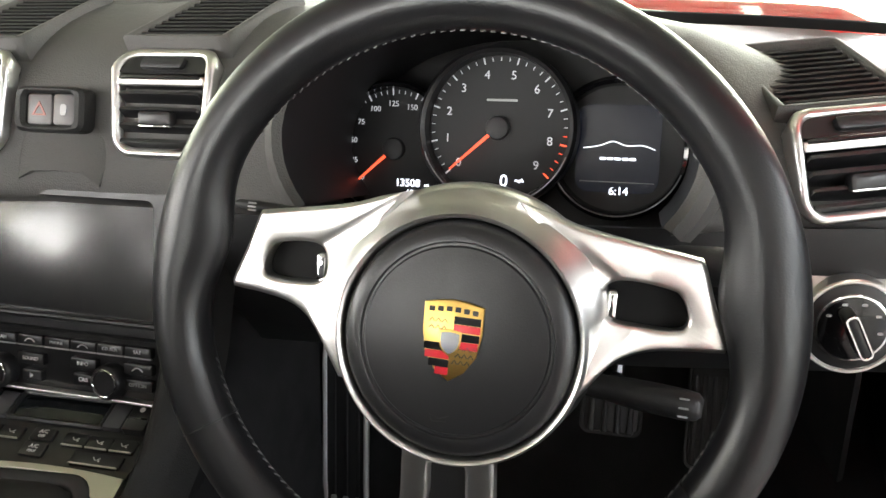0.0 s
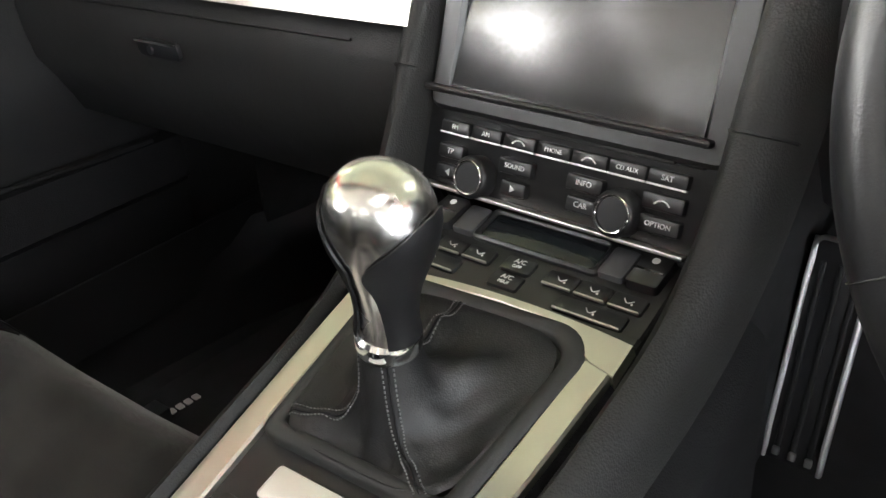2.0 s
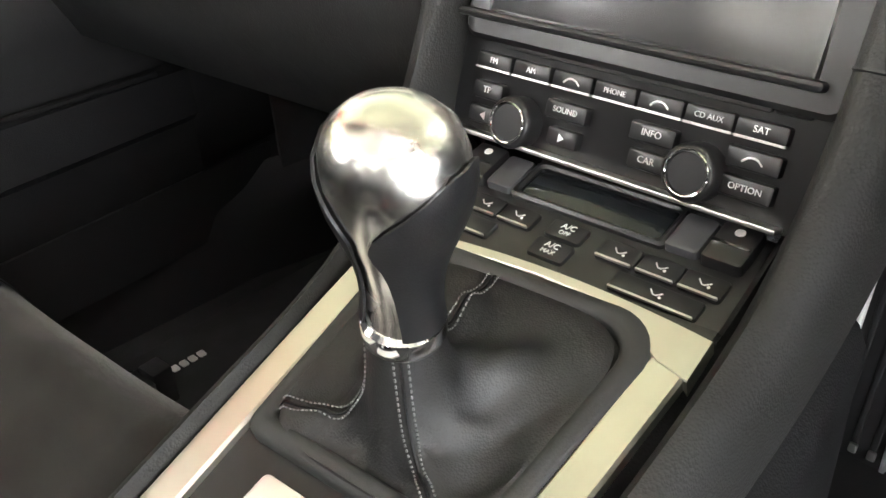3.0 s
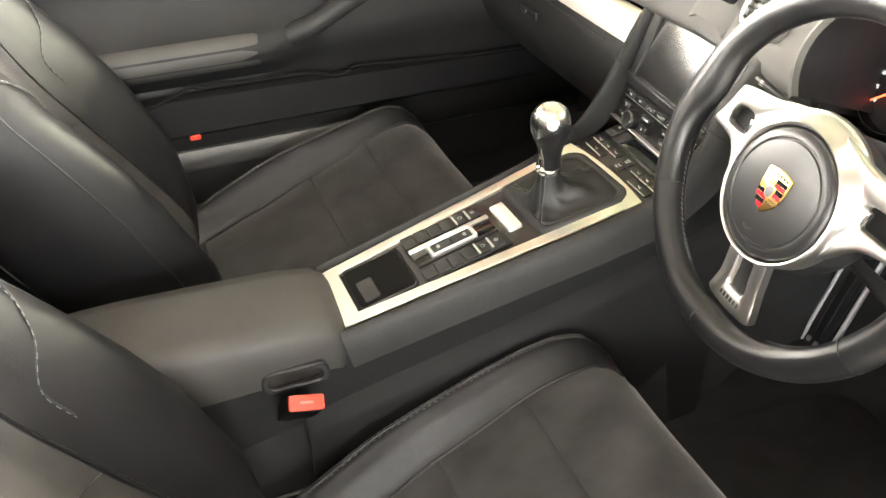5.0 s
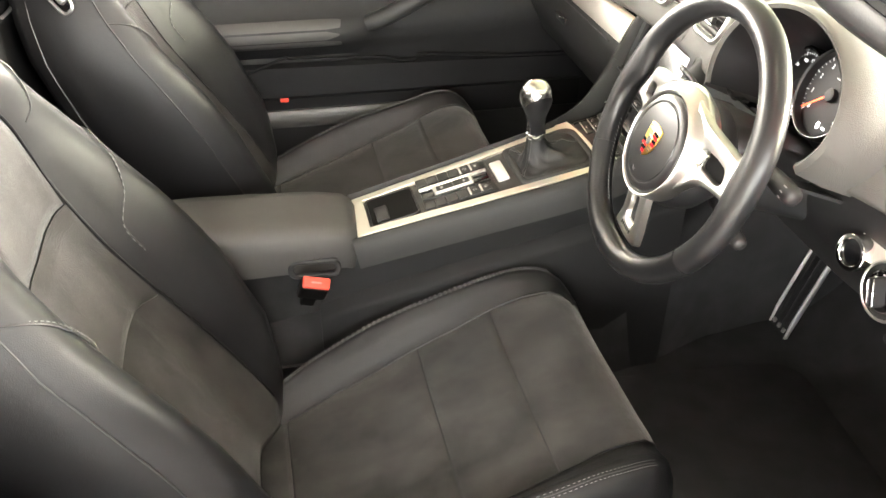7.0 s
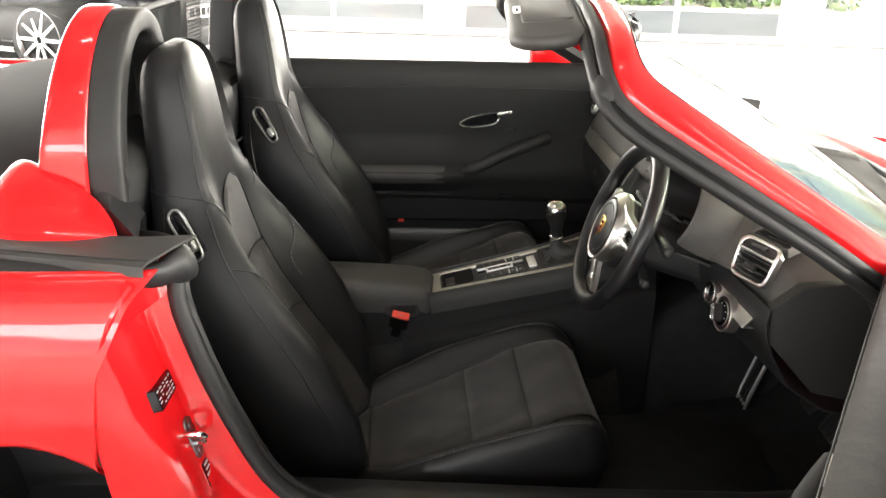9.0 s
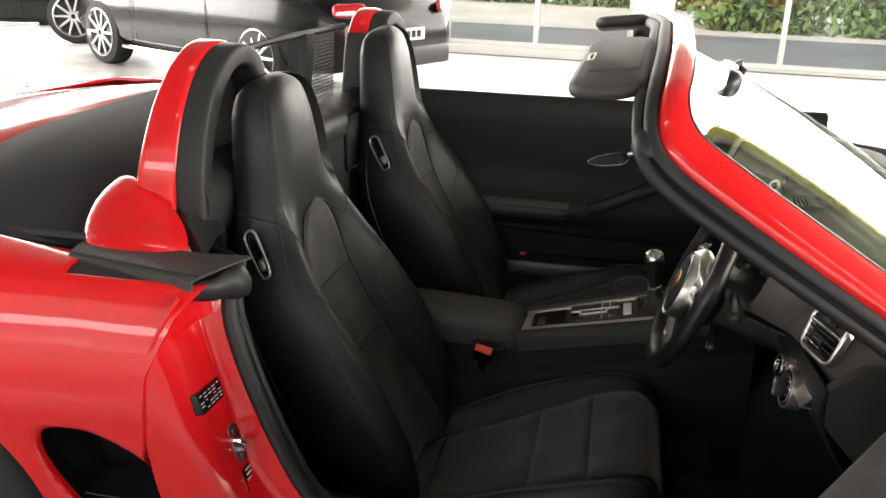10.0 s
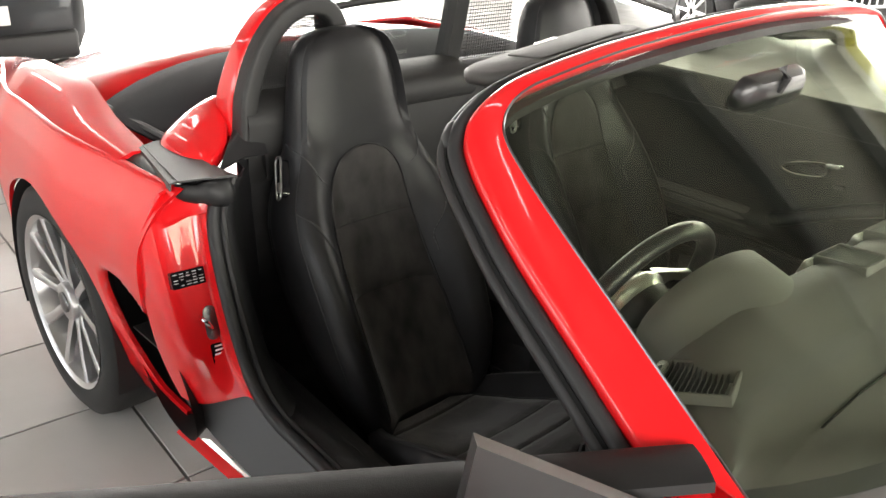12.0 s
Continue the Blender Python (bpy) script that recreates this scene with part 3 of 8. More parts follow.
# binnacle: a hooded tunnel round the dials
BIN = thing("instrument_binnacle", "grained black binnacle hood over the dials", "dashboard hood", at=(0.372, 0.25, 0.85))
arch = []
for k in range(37):
    a = math.pi * (1.17 - 1.34 * k / 36)
    arch.append((math.cos(a), math.sin(a)))
rings = []
for dn, wx, wy, lift in ((0.058, 0.140, 0.092, 0.004), (0.062, 0.146, 0.097, 0.004), (0.058, 0.153, 0.104, 0.002), (0.02, 0.160, 0.108, 0.0), (-0.07, 0.168, 0.108, 0.0),
                         (-0.18, 0.172, 0.095, -0.01), (-0.30, 0.174, 0.060, -0.03)):
    rings.append([DIALS.p(wx * c, wy * s + lift - 0.016, dn) for c, s in arch])
inner = []
for dn, wx, wy in ((0.058, 0.140, 0.092), (0.03, 0.137, 0.088), (-0.034, 0.133, 0.084), (-0.078, 0.134, 0.084)):
    inner.append([DIALS.p(wx * c, wy * s - 0.013, dn) for c, s in arch])
cadd(BIN, "hood", loft(rings, closed=False, cap=False), DASH_LIT, smooth=50)
cadd(BIN, "tunnel", loft(inner, closed=False, cap=False), PLASTIC)
cadd(BIN, "dial_panel", prism(DIALS.moved(0, -0.012, -0.086), rrect(0.300, 0.190, 0.05, 8), 0, 0.010, 0.003), PLASTIC)
cadd(BIN, "lower_lip", sheet([[DIALS.p(-0.135 + 0.27 * k / 12, -0.080 - 0.018 * math.sin(math.pi * k / 12), d) for k in range(13)] for d in (-0.07, -0.02, 0.03, 0.055)], 0.004), PLASTIC)

# ================= dashboard =================
DB = thing("dashboard", "grained black leatherette dashboard with silver trim", "dashboard", at=(0, 0.3, 0.8))
# top and face as one skin, section by section across the car
def dash_section(x):
    bulge = curve1([(-0.70, 0.0), (-0.55, 1), (-0.22, 1), (-0.14, 0.35), (0.6, 0.3)], x)
    side = curve1([(0.12, 0), (0.22, 1)], x)
    yf = 0.208 - 0.02 * bulge
    drop = 0.05 * max(0, (abs(x + 0.0) - 0.52) / 0.2) ** 2
    pts = [(0.68, 0.835 - drop), (0.56, 0.858 - drop), (0.44, 0.874 - drop), (0.34, 0.883 - drop), (0.285, 0.879 - drop), (0.245, 0.866 - drop), (yf + 0.014, 0.843 - drop), (yf - 0.006, 0.805 - drop), (yf - 0.022, 0.770 - drop),
           (yf - 0.026, 0.757 - drop), (yf - 0.025, 0.750 - drop), (yf - 0.018, 0.744 - drop), (yf + 0.004, 0.739 - drop)]
    far_drop = 0.045 * curve1([(0.10, 0), (0.55, 1)], x)
    turn_in = curve1([(0.25, 0), (0.72, 0.16)], abs(x))
    away = lin1([(0.47, 0), (0.56, 0.036), (0.68, 0.090), (0.73, 0.122)], x)
    pts = [(min(y, 0.68 - turn_in * (y - 0.34) / 0.34 if y > 0.34 else y) + away * (1 if y < 0.34 else max(0.0, 1 - (y - 0.34) / 0.10)), z - far_drop * max(0, min(1, (y - 0.30) / 0.3))) for y, z in pts]
    # the top falls away beside the binnacle, towards the door
    side_drop = lin1([(0.44, 0), (0.50, 0.012), (0.55, 0.028), (0.60, 0.036), (0.73, 0.042)], x)
    share = (0.5, 0.6, 0.9, 1.12, 1.25, 1.25, 0.95, 0.4, 0.1, 0, 0, 0, 0)
    pts = [(y, z - side_drop * q - 0.025 * curve1([(0.0, 0), (0.2, 1)], x) * max(0.0, min(1.0, (y - 0.30) / 0.14))) for (y, z), q in zip(pts, share)]
    return [Vector((x, y + 0.085 * min(0.0, x), z)) for y, z in pts]


xs = [-0.70 + 1.42 * k / 140 for k in range(141)]
skin = loft([spline(dash_section(x), 40) for x in xs], closed=False, cap=False)
# the opening for the dials
gone = []
for f_ in skin.faces:
    c_ = f_.calc_center_median() - DIALS.o
    if (c_.x / 0.151) ** 2 + ((c_.dot(DIALS.v) + 0.016) / 0.101) ** 2 < 1 and c_.y < 0.14:
        gone.append(f_)
bmesh.ops.delete(skin, geom=gone, context='FACES')
bmesh.ops.recalc_face_normals(skin, faces=skin.faces)
bmesh.ops.solidify(skin, geom=skin.faces[:], thickness=0.003)
cadd(DB, "dash_top", skin, DASH_LIT, "soft grained black dash top", smooth=45)
# raised centre spine with the hazard switch between the vents
rings = []
for y, z, w in ((0.66, 0.842, 0.055), (0.55, 0.864, 0.062), (0.42, 0.884, 0.066), (0.34, 0.890, 0.066), (0.27, 0.872, 0.060), (0.215, 0.838, 0.050), (0.188, 0.800, 0.046), (0.175, 0.776, 0.040)):
    rings.append([Vector((0.012 + a * w, y, z - 0.012 * a ** 4)) for a in (-1, -0.9, -0.6, 0, 0.6, 0.9, 1)])
cadd(DB, "dash_spine", sheet(rings, 0.004), DASH_LIT, smooth=50)
cadd(DB, "centre_speaker", prism(Frame((-0.02, 0.565, 0.857), (1, 0, 0), (0, 1, -0.17)), [(-0.075, -0.05), (0.085, -0.05), (0.065, 0.05), (-0.055, 0.05)], -0.01, 0.004, 0.003), PLASTIC, "speaker cover on the dash top")
for x0, x1 in ((0.13, 0.52), (-0.15, -0.56)):
    pts = []
    for k in range(25):
        x = x0 + (x1 - x0) * k / 24
        sec = spline(dash_section(x), 80)
        want = 0.455 + 0.085 * min(0.0, x)
        p = min(sec, key=lambda q: abs(q.y - want) + (1 if q.z < 0.78 else 0))
        pts.append(p + Vector((0, 0, 0.0006)))
    cadd(DB, "defroster_slot", tube(spline(pts, 40), 0.0022, 6), GLOSS)

FASCIA_Y = 0.165
# passenger side trim strip: three silver pieces on a black body
def strip(x0, x1, z_off=0.0, mat=BRUSHED, name="trim_strip", h=0.046, y_off=0.0, label="", n=14):
    rows = []
    for k in range(n + 1):
        x = x0 + (x1 - x0) * k / n
        y = lin1([(-0.70, 0.118), (-0.55, 0.118), (-0.14, 0.148), (0.48, 0.192), (0.73, 0.226)], x) + y_off
        z = lin1([(-0.70, 0.722), (-0.14, 0.720), (0.48, 0.728), (0.73, 0.708)], x) + z_off
        hh = h / 2
        rows.append([Vector((x, y + 0.016, z + hh)), Vector((x, y + 0.009, z + hh * 0.94)), Vector((x, y + 0.002, z + hh * 0.4)), Vector((x, y - 0.002, z)), Vector((x, y - 0.0075, z - hh * 0.5)), Vector((x, y - 0.011, z - hh * 0.93)), Vector((x, y + 0.008, z - hh))])
    return cadd(DB, name, sheet(rows, 0.003), mat, label, smooth=60)


strip(-0.120, -0.508, label="brushed silver trim strip")
strip(-0.513, -0.548, n=3)
strip(-0.553, -0.66, n=5)
# lower passenger dash: glovebox
rows = []
for k in range(25):
    x = -0.69 + 0.565 * k / 24
    y0 = lin1([(-0.70, 0.125), (-0.14, 0.158)], x)
    rows.append([Vector((x, y0 + 0.002, 0.697)), Vector((x, y0 - 0.012, 0.688)), Vector((x, y0 - 0.018, 0.665)), Vector((x, y0 - 0.016, 0.61)), Vector((x, y0 + 0.02, 0.54)), Vector((x, y0 + 0.09, 0.50)), Vector((x, y0 + 0.26, 0.47))])
cadd(DB, "glovebox", sheet(rows, 0.004), DASH, "closed black glovebox below the trim", smooth=50)
cadd(DB, "glovebox_seam", tube([(-0.60 + 0.42 * k / 12, lin1([(-0.70, 0.125), (-0.14, 0.158)], -0.60 + 0.42 * k / 12) - 0.0165, 0.682) for k in range(13)], 0.0012, 5), PLASTIC)
gl = cadd(DB, "glovebox_latch", prism(Frame((-0.405, 0.112, 0.652), (1, 0.05, 0), (0, -0.05, 1)), rrect(0.060, 0.016, 0.005), -0.002, 0.0025, 0.001), SATIN, "glovebox latch with a lock")
cadd(DB, "latch_bar", prism(Frame((-0.405, 0.1085, 0.659), (1, 0.05, 0), (0, -0.05, 1)), rrect(0.060, 0.0022, 0.001), 0, 0.002), CHROME, parent=gl)
cadd(DB, "lock_barrel", tube([(-0.415, 0.112, 0.651), (-0.415, 0.107, 0.651)], 0.004, 14), DARK_METAL, parent=gl)
# driver side fascia
rows = []
for k in range(21):
    x = 0.14 + 0.60 * k / 20
    y0 = lin1([(0.14, 0.185), (0.48, 0.205), (0.74, 0.245)], x)
    rows.append([Vector((x, y0 + 0.0, 0.745)), Vector((x, y0 - 0.004, 0.72)), Vector((x, y0, 0.695)), Vector((x, y0 + 0.012, 0.66)), Vector((x, y0 + 0.05, 0.60)), Vector((x, y0 + 0.12, 0.555)), Vector((x, y0 + 0.28, 0.53))])
cadd(DB, "knee_panel", sheet(rows, 0.004), PLASTIC, "black plastic panel under the column", smooth=50)
strip(0.550, 0.692, mat=SILVER, z_off=-0.013, h=0.026, y_off=0.006, label="brushed silver switch panel", n=8)
# end cap of the dash by the door
cadd(DB, "dash_end", prism(Frame((0.725, 0.46, 0.745), (0, 1, 0), (0, 0, 1)), [(-0.215, -0.06), (-0.12, -0.16), (0.10, -0.20), (0.22, -0.15), (0.22, -0.02), (0.0, 0.040), (-0.10, 0.050), (-0.17, 0.040), (-0.215, 0.0)], -0.012, 0.012, 0.004), DASH)
cadd(DB, "dash_end", prism(Frame((-0.69, 0.40, 0.75), (0, 1, 0), (0, 0, 1)), [(-0.28, -0.10), (0.10, -0.20), (0.26, -0.15), (0.26, 0.08), (0.02, 0.105), (-0.14, 0.09), (-0.24, 0.04), (-0.275, -0.03)], -0.012, 0.012, 0.004), DASH)

# rotary light switch
LS = thing("light_switch", "round chrome-ringed headlight switch on the fascia", "switch", at=(0.628, 0.205, 0.680))
fl = Frame((0.620, 0.203, 0.681), (1, 0.13, 0), (0, 0.15, 1))
cadd(LS, "switch_plate", rim_prism(fl, circle(0.0350, 40), circle(0.0315, 40), -0.02, 0.003, 0.001), SILVER)
cadd(LS, "switch_base", prism(fl, circle(0.032, 40), -0.02, 0.002, 0.001), SATIN)
for rr, z, mt, nm in ((0.0248, 0.0045, CHROME, "switch_ring"), (0.0232, 0.005, GLOSS, "switch_face")):
    cadd(LS, nm, prism(fl, circle(rr, 40), -0.01, z, 0.001), mt)
kn = cadd(LS, "switch_knob", prism(fl.moved(0, 0, 0.005, 25), rrect(0.0095, 0.034, 0.004), 0, 0.017, 0.003), SATIN, "bar-shaped turning knob")
cadd(LS, "knob_trim", rim_prism(fl.moved(0, 0, 0.0215, 25), rrect(0.0095, 0.034, 0.004), rrect(0.0062, 0.030, 0.0025), 0, 0.0014, 0.0003), CHROME, parent=kn)
for k in range(5):
    a = radians(150 - 40 * k)
    cadd(LS, "switch_mark", prism(fl.moved(0.0185 * math.cos(a), 0.0185 * math.sin(a), 0.005), rrect(0.004, 0.002, 0.001, 2), 0, 0.0003), GREY_PRINT)
fk = Frame((0.560, 0.196, 0.694), (1, 0.13, 0), (0, 0.15, 1))
cadd(LS, "key_ring", rim_prism(fk, circle(0.022, 32), circle(0.016, 32), -0.01, 0.006, 0.001), CHROME)
cadd(LS, "key_face", prism(fk, circle(0.0165, 24), -0.01, 0.002), GLOSS)


# ---------- air vents ----------
class Bent:
    """A frame whose surface leans back from a face on to the dash top above the height b0."""

    def __init__(self, f, b0, bend, reach=0.03):
        self.f, self.b0, self.bend, self.reach = f, b0, radians(bend), reach

    def p(self, a, b, c=0.0):
        y, z, q, step = 0.0, min(b, self.b0), self.b0, 0.002
        ang = 0.0
        while q < b - 1e-6:
            d = min(step, b - q)
            ang = self.bend * min(1.0, (q + d / 2 - self.b0) / self.reach)
            z += d * math.cos(ang)
            y += d * math.sin(ang)
            q += d
        return self.f.p(a, z + c * math.sin(ang), -y + c * math.cos(ang))


def build_vent(x, group="air vents in the dashboard", y=0.190, z=0.806, w=0.088, h=0.098, flip=1, yaw=0.0, bend=60):
    v = thing("air_vent", "satin silver framed air vent with black slats", "air vent", group, at=(x, y, z))
    f = Frame((x, y, z), (1, yaw, 0), (0, 0.33, 0.94))
    bf = Bent(f, h * 0.5 - 0.010, bend)
    top_b = h * 0.5 + 0.024

    def skew(line):
        return [(a * (1 + 0.10 * min(b, h / 2) / h) + flip * (0.05 * b + 0.17 * max(0, b - h / 2)), b) for a, b in line]
    o = skew(rrect(w, h + 0.018, 0.019, 7, 0, 0.009))
    i = skew(rrect(w - 0.016, h + 0.002, 0.012, 7, 0, 0.009))
    fr = cadd(v, "vent_frame", rim_prism(bf, o, i, -0.010, 0.0045, 0.0026), SILVER, "satin silver rounded frame", smooth=60)
    cadd(v, "cross_bar", prism(bf, skew(rrect(w - 0.014, 0.0075, 0.002, 2, 0, h / 2 - 0.010)), -0.006, 0.0042, 0.002), SILVER, parent=fr)
    cadd(v, "bridge_well", prism(bf, skew(rrect(w - 0.014, 0.017, 0.003, 2, 0, h / 2 + 0.004)), -0.004, 0.002), SATIN)
    cadd(v, "air_wheel", prism(bf, skew(rrect(0.036, 0.009, 0.003, 3, 0, h / 2 + 0.003)), 0.0, 0.006, 0.002), PLASTIC)
    cadd(v, "vent_back", prism(f, skew(rrect(w - 0.012, h - 0.014, 0.012, 5, 0, -0.001)), -0.011, -0.009), PLASTIC)
    n = 5
    for k in range(n):
        b = -h * 0.36 + h * 0.70 * k / (n - 1)
        ww = (w - 0.018) * (1 + 0.10 * b / h)
        fs_ = f.moved(flip * 0.05 * b, b, -0.002)
        g = Frame(fs_.o, fs_.u, fs_.v * 0.55 + fs_.n * 0.84)
        cadd(v, "slat", prism(g, rrect(ww, 0.017, 0.003, 2), -0.0013, 0.0013, 0.0005), SATIN)
    tab = cadd(v, "vent_tab", prism(f.moved(0, -0.004, 0.002), rrect(0.030, 0.013, 0.004), 0, 0.008, 0.003), SATIN, "small slider tab")
    cadd(v, "tab_edge", prism(f.moved(0, -0.0095, 0.007), rrect(0.028, 0.002, 0.0008, 2), 0, 0.0025, 0.0006), CHROME, parent=tab)
    # louvred grille running up on the dash top
    L = 0.098
    go = skew([(-w * 0.50, top_b - 0.004), (w * 0.50, top_b - 0.004), (w * 0.47, top_b + L), (-w * 0.47, top_b + L)])
    gi = skew([(-w * 0.43, top_b - 0.002), (w * 0.43, top_b - 0.002), (w * 0.41, top_b + L - 0.006), (-w * 0.41, top_b + L - 0.006)])
    def dense(line):
        out = []
        for (a0, b0_), (a1, b1_) in zip(line, line[1:] + line[:1]):
            out += [(a0 + (a1 - a0) * q / 8, b0_ + (b1_ - b0_) * q / 8) for q in range(8)]
        return out
    RISE = 0.0085 if abs(x) < 0.3 else 0.0
    gr = cadd(v, "grille_frame", rim_prism(bf, dense(go), dense(gi), -0.012, RISE + 0.0045, 0.002), DASH_LIT, "raised grained rim", smooth=60)
    cadd(v, "grille_well", prism(bf, dense(gi), -0.012, RISE - 0.004), GLOSS)
    for k in range(11):
        b = top_b + 0.006 + (L - 0.022) * k / 10
        ww = w * (0.85 - 0.035 * k / 10)
        q0, q1 = bf.p(0, b), bf.p(0, b + 0.001)
        gg = Frame(bf.p(skew([(0, b)])[0][0], b, RISE - 0.001), f.u, q1 - q0)
        hh = Frame(gg.o, gg.u, gg.v * -0.45 + gg.n * 0.89)
        cadd(v, "louvre", prism(hh, rrect(ww, 0.0085, 0.001, 1), -0.0010, 0.0010), PLASTIC, parent=gr)
    return v


build_vent(0.107, y=0.197, z=0.819, flip=1, h=0.070)
build_vent(-0.078, y=0.190, z=0.819, flip=1, h=0.070)
build_vent(0.620, y=0.242, z=0.778, flip=-0.3, yaw=0.42, w=0.098, h=0.064)
build_vent(-0.615, y=0.128, z=0.822, h=0.070, flip=0.6, yaw=-0.10)

FADED_RED = material("faded_red_print", (0.42, 0.16, 0.14), 0.5)
HZ = thing("hazard_switch", "black hazard warning switch between the vents", "switch", at=(0.012, 0.196, 0.822))
fh = Frame((0.012, 0.190, 0.822), (1, 0, 0), (0, 0.40, 0.92))
cadd(HZ, "switch_bezel", rim_prism(fh, rrect(0.066, 0.036, 0.008), rrect(0.046, 0.026, 0.005), -0.01, 0.006, 0.003), DASH)
for k, (dx, wd) in enumerate(((-0.0105, 0.024), (0.0125, 0.020))):
    b = cadd(HZ, "switch_button", prism(fh.moved(dx, 0, 0), rrect(wd, 0.025, 0.003), -0.008, 0.002, 0.0015), material("grey_button", (0.12, 0.11, 0.11), 0.4))
    if k == 0:
        cadd(HZ, "warning_triangle", rim_prism(fh.moved(dx, 0, 0.002), [(-0.007, -0.005), (0.007, -0.005), (0, 0.0065)], [(-0.0045, -0.0036), (0.0045, -0.0036), (0, 0.0035)], 0, 0.0005, 0.0001), FADED_RED, parent=b)
    else:
        cadd(HZ, "lock_symbol", prism(fh.moved(dx, 0, 0.002), rrect(0.006, 0.009, 0.002, 2), 0, 0.0004), GREY_PRINT, parent=b)

# ================= centre stack: screen, radio, climate =================
FACE = Frame((0.0, 0.128, 0.607), (1, 0, 0), (0, 0.048, 0.141))


def on_face(z):
    return (z - 0.607) / FACE.v.z


PCM = thing("infotainment_unit", "touchscreen radio unit with rotary knobs and labelled keys", "car radio", at=FACE.o)
mid = on_face(0.682)
cadd(PCM, "unit_panel", prism(FACE.moved(0.003, on_face(0.680), -0.012), rrect(0.222, 0.186, 0.008), -0.02, 0.008, 0.002), SATIN)
fsx = FACE.moved(0.0065, on_face(0.704), -0.003)
cadd(PCM, "screen_bezel", rim_prism(fsx, rrect(0.222, 0.126, 0.010), rrect(0.183, 0.098, 0.004), 0, 0.007, 0.003), SATIN, "raised satin black bezel")
ftilt = Frame(fsx.p(0, 0, 0.001), fsx.u, fsx.v - fsx.n * math.tan(radians(5)))
cadd(PCM, "touchscreen", prism(ftilt, rrect(0.185, 0.100, 0.004), -0.001, 0.0022, 0.0005), SCREEN, "dark touchscreen, switched off")
cadd(PCM, "cd_ledge", prism(FACE.moved(0.0, on_face(0.6575), -0.002), rrect(0.212, 0.0050, 0.0024), 0, 0.0125, 0.002), SATIN)
cadd(PCM, "disc_slot_panel", prism(FACE.moved(0.003, on_face(0.6468), -0.006), rrect(0.160, 0.0100, 0.002), 0, 0.0046, 0.001), SOFT_RUBBER)
cadd(PCM, "disc_slot", prism(FACE.moved(0.003, on_face(0.6470), -0.0016), rrect(0.146, 0.0030, 0.001), 0, 0.0006), GLOSS)
bt = cadd(PCM, "eject_key", prism(FACE.moved(0.093, on_face(0.6475), -0.006), rrect(0.018, 0.010, 0.002), 0, 0.006, 0.0015), SATIN)
cadd(PCM, "key_symbol", prism(FACE.moved(0.093, on_face(0.6475), 0.0002), rrect(0.006, 0.002, 0.0008, 2), 0, 0.0004), WHITE_PRINT, parent=bt)


def key(x, z, w, h, word="", sym=0, line=False, size=0.0052):
    f = FACE.moved(x, on_face(z), -0.005)
    b = cadd(PCM, "key", prism(f, rrect(w, h, 0.0016, 3), 0, 0.0065, 0.0012), SATIN)
    if word:
        ctext(PCM, f.moved(0, 0.0004, 0.0066), word, size, WHITE_PRINT, parent=b)
    if sym == 1:
        cadd(PCM, "key_symbol", tube(spline([f.p(-0.005, -0.0012, 0.0068), f.p(-0.002, 0.0012, 0.0068), f.p(0.002, 0.0012, 0.0068), f.p(0.005, -0.0012, 0.0068)], 8), 0.0006, 4), WHITE_PRINT, parent=b)
    if sym == 2:
        cadd(PCM, "key_symbol", prism(f.moved(0, 0, 0.0066), [(-0.002, 0.0), (0.0018, -0.0025), (0.0018, 0.0025)], 0, 0.0003), WHITE_PRINT, parent=b)
    if sym == 3:
        cadd(PCM, "key_symbol", prism(f.moved(0, 0, 0.0066), [(0.002, 0.0), (-0.0018, 0.0025), (-0.0018, -0.0025)], 0, 0.0003), WHITE_PRINT, parent=b)
    if line:
        cadd(PCM, "key_edge", prism(f.moved(0, -h / 2 + 0.0002, 0.0045), rrect(w, 0.0012, 0.0005, 2), 0, 0.0022), SILVER, "bright key edge", parent=b)
    return b


for x, wd, sm in ((-0.079, "FM", 0), (-0.052, "AM", 0), (-0.0245, "", 1), (0.0025, "PHONE", 0), (0.029, "", 1), (0.0555, "CD AUX", 0), (0.082, "SAT", 0)):
    key(x, 0.6340, 0.0255, 0.0092, wd, sm, True, 0.0040 if len(wd) > 4 else 0.0046)
key(-0.080, 0.618, 0.022, 0.010, "TP")
key(-0.080, 0.6045, 0.022, 0.010, "", 2)
key(-0.0245, 0.6185, 0.027, 0.010, "SOUND", size=0.0046)
key(-0.0235, 0.605, 0.020, 0.010, "", 3)
key(0.0285, 0.6195, 0.026, 0.010, "INFO", size=0.005)
key(0.0290, 0.6065, 0.022, 0.010, "CAR", size=0.005)
key(0.0820, 0.6205, 0.027, 0.010, "", 1)
key(0.0820, 0.6075, 0.027, 0.010, "OPTION", size=0.0045)
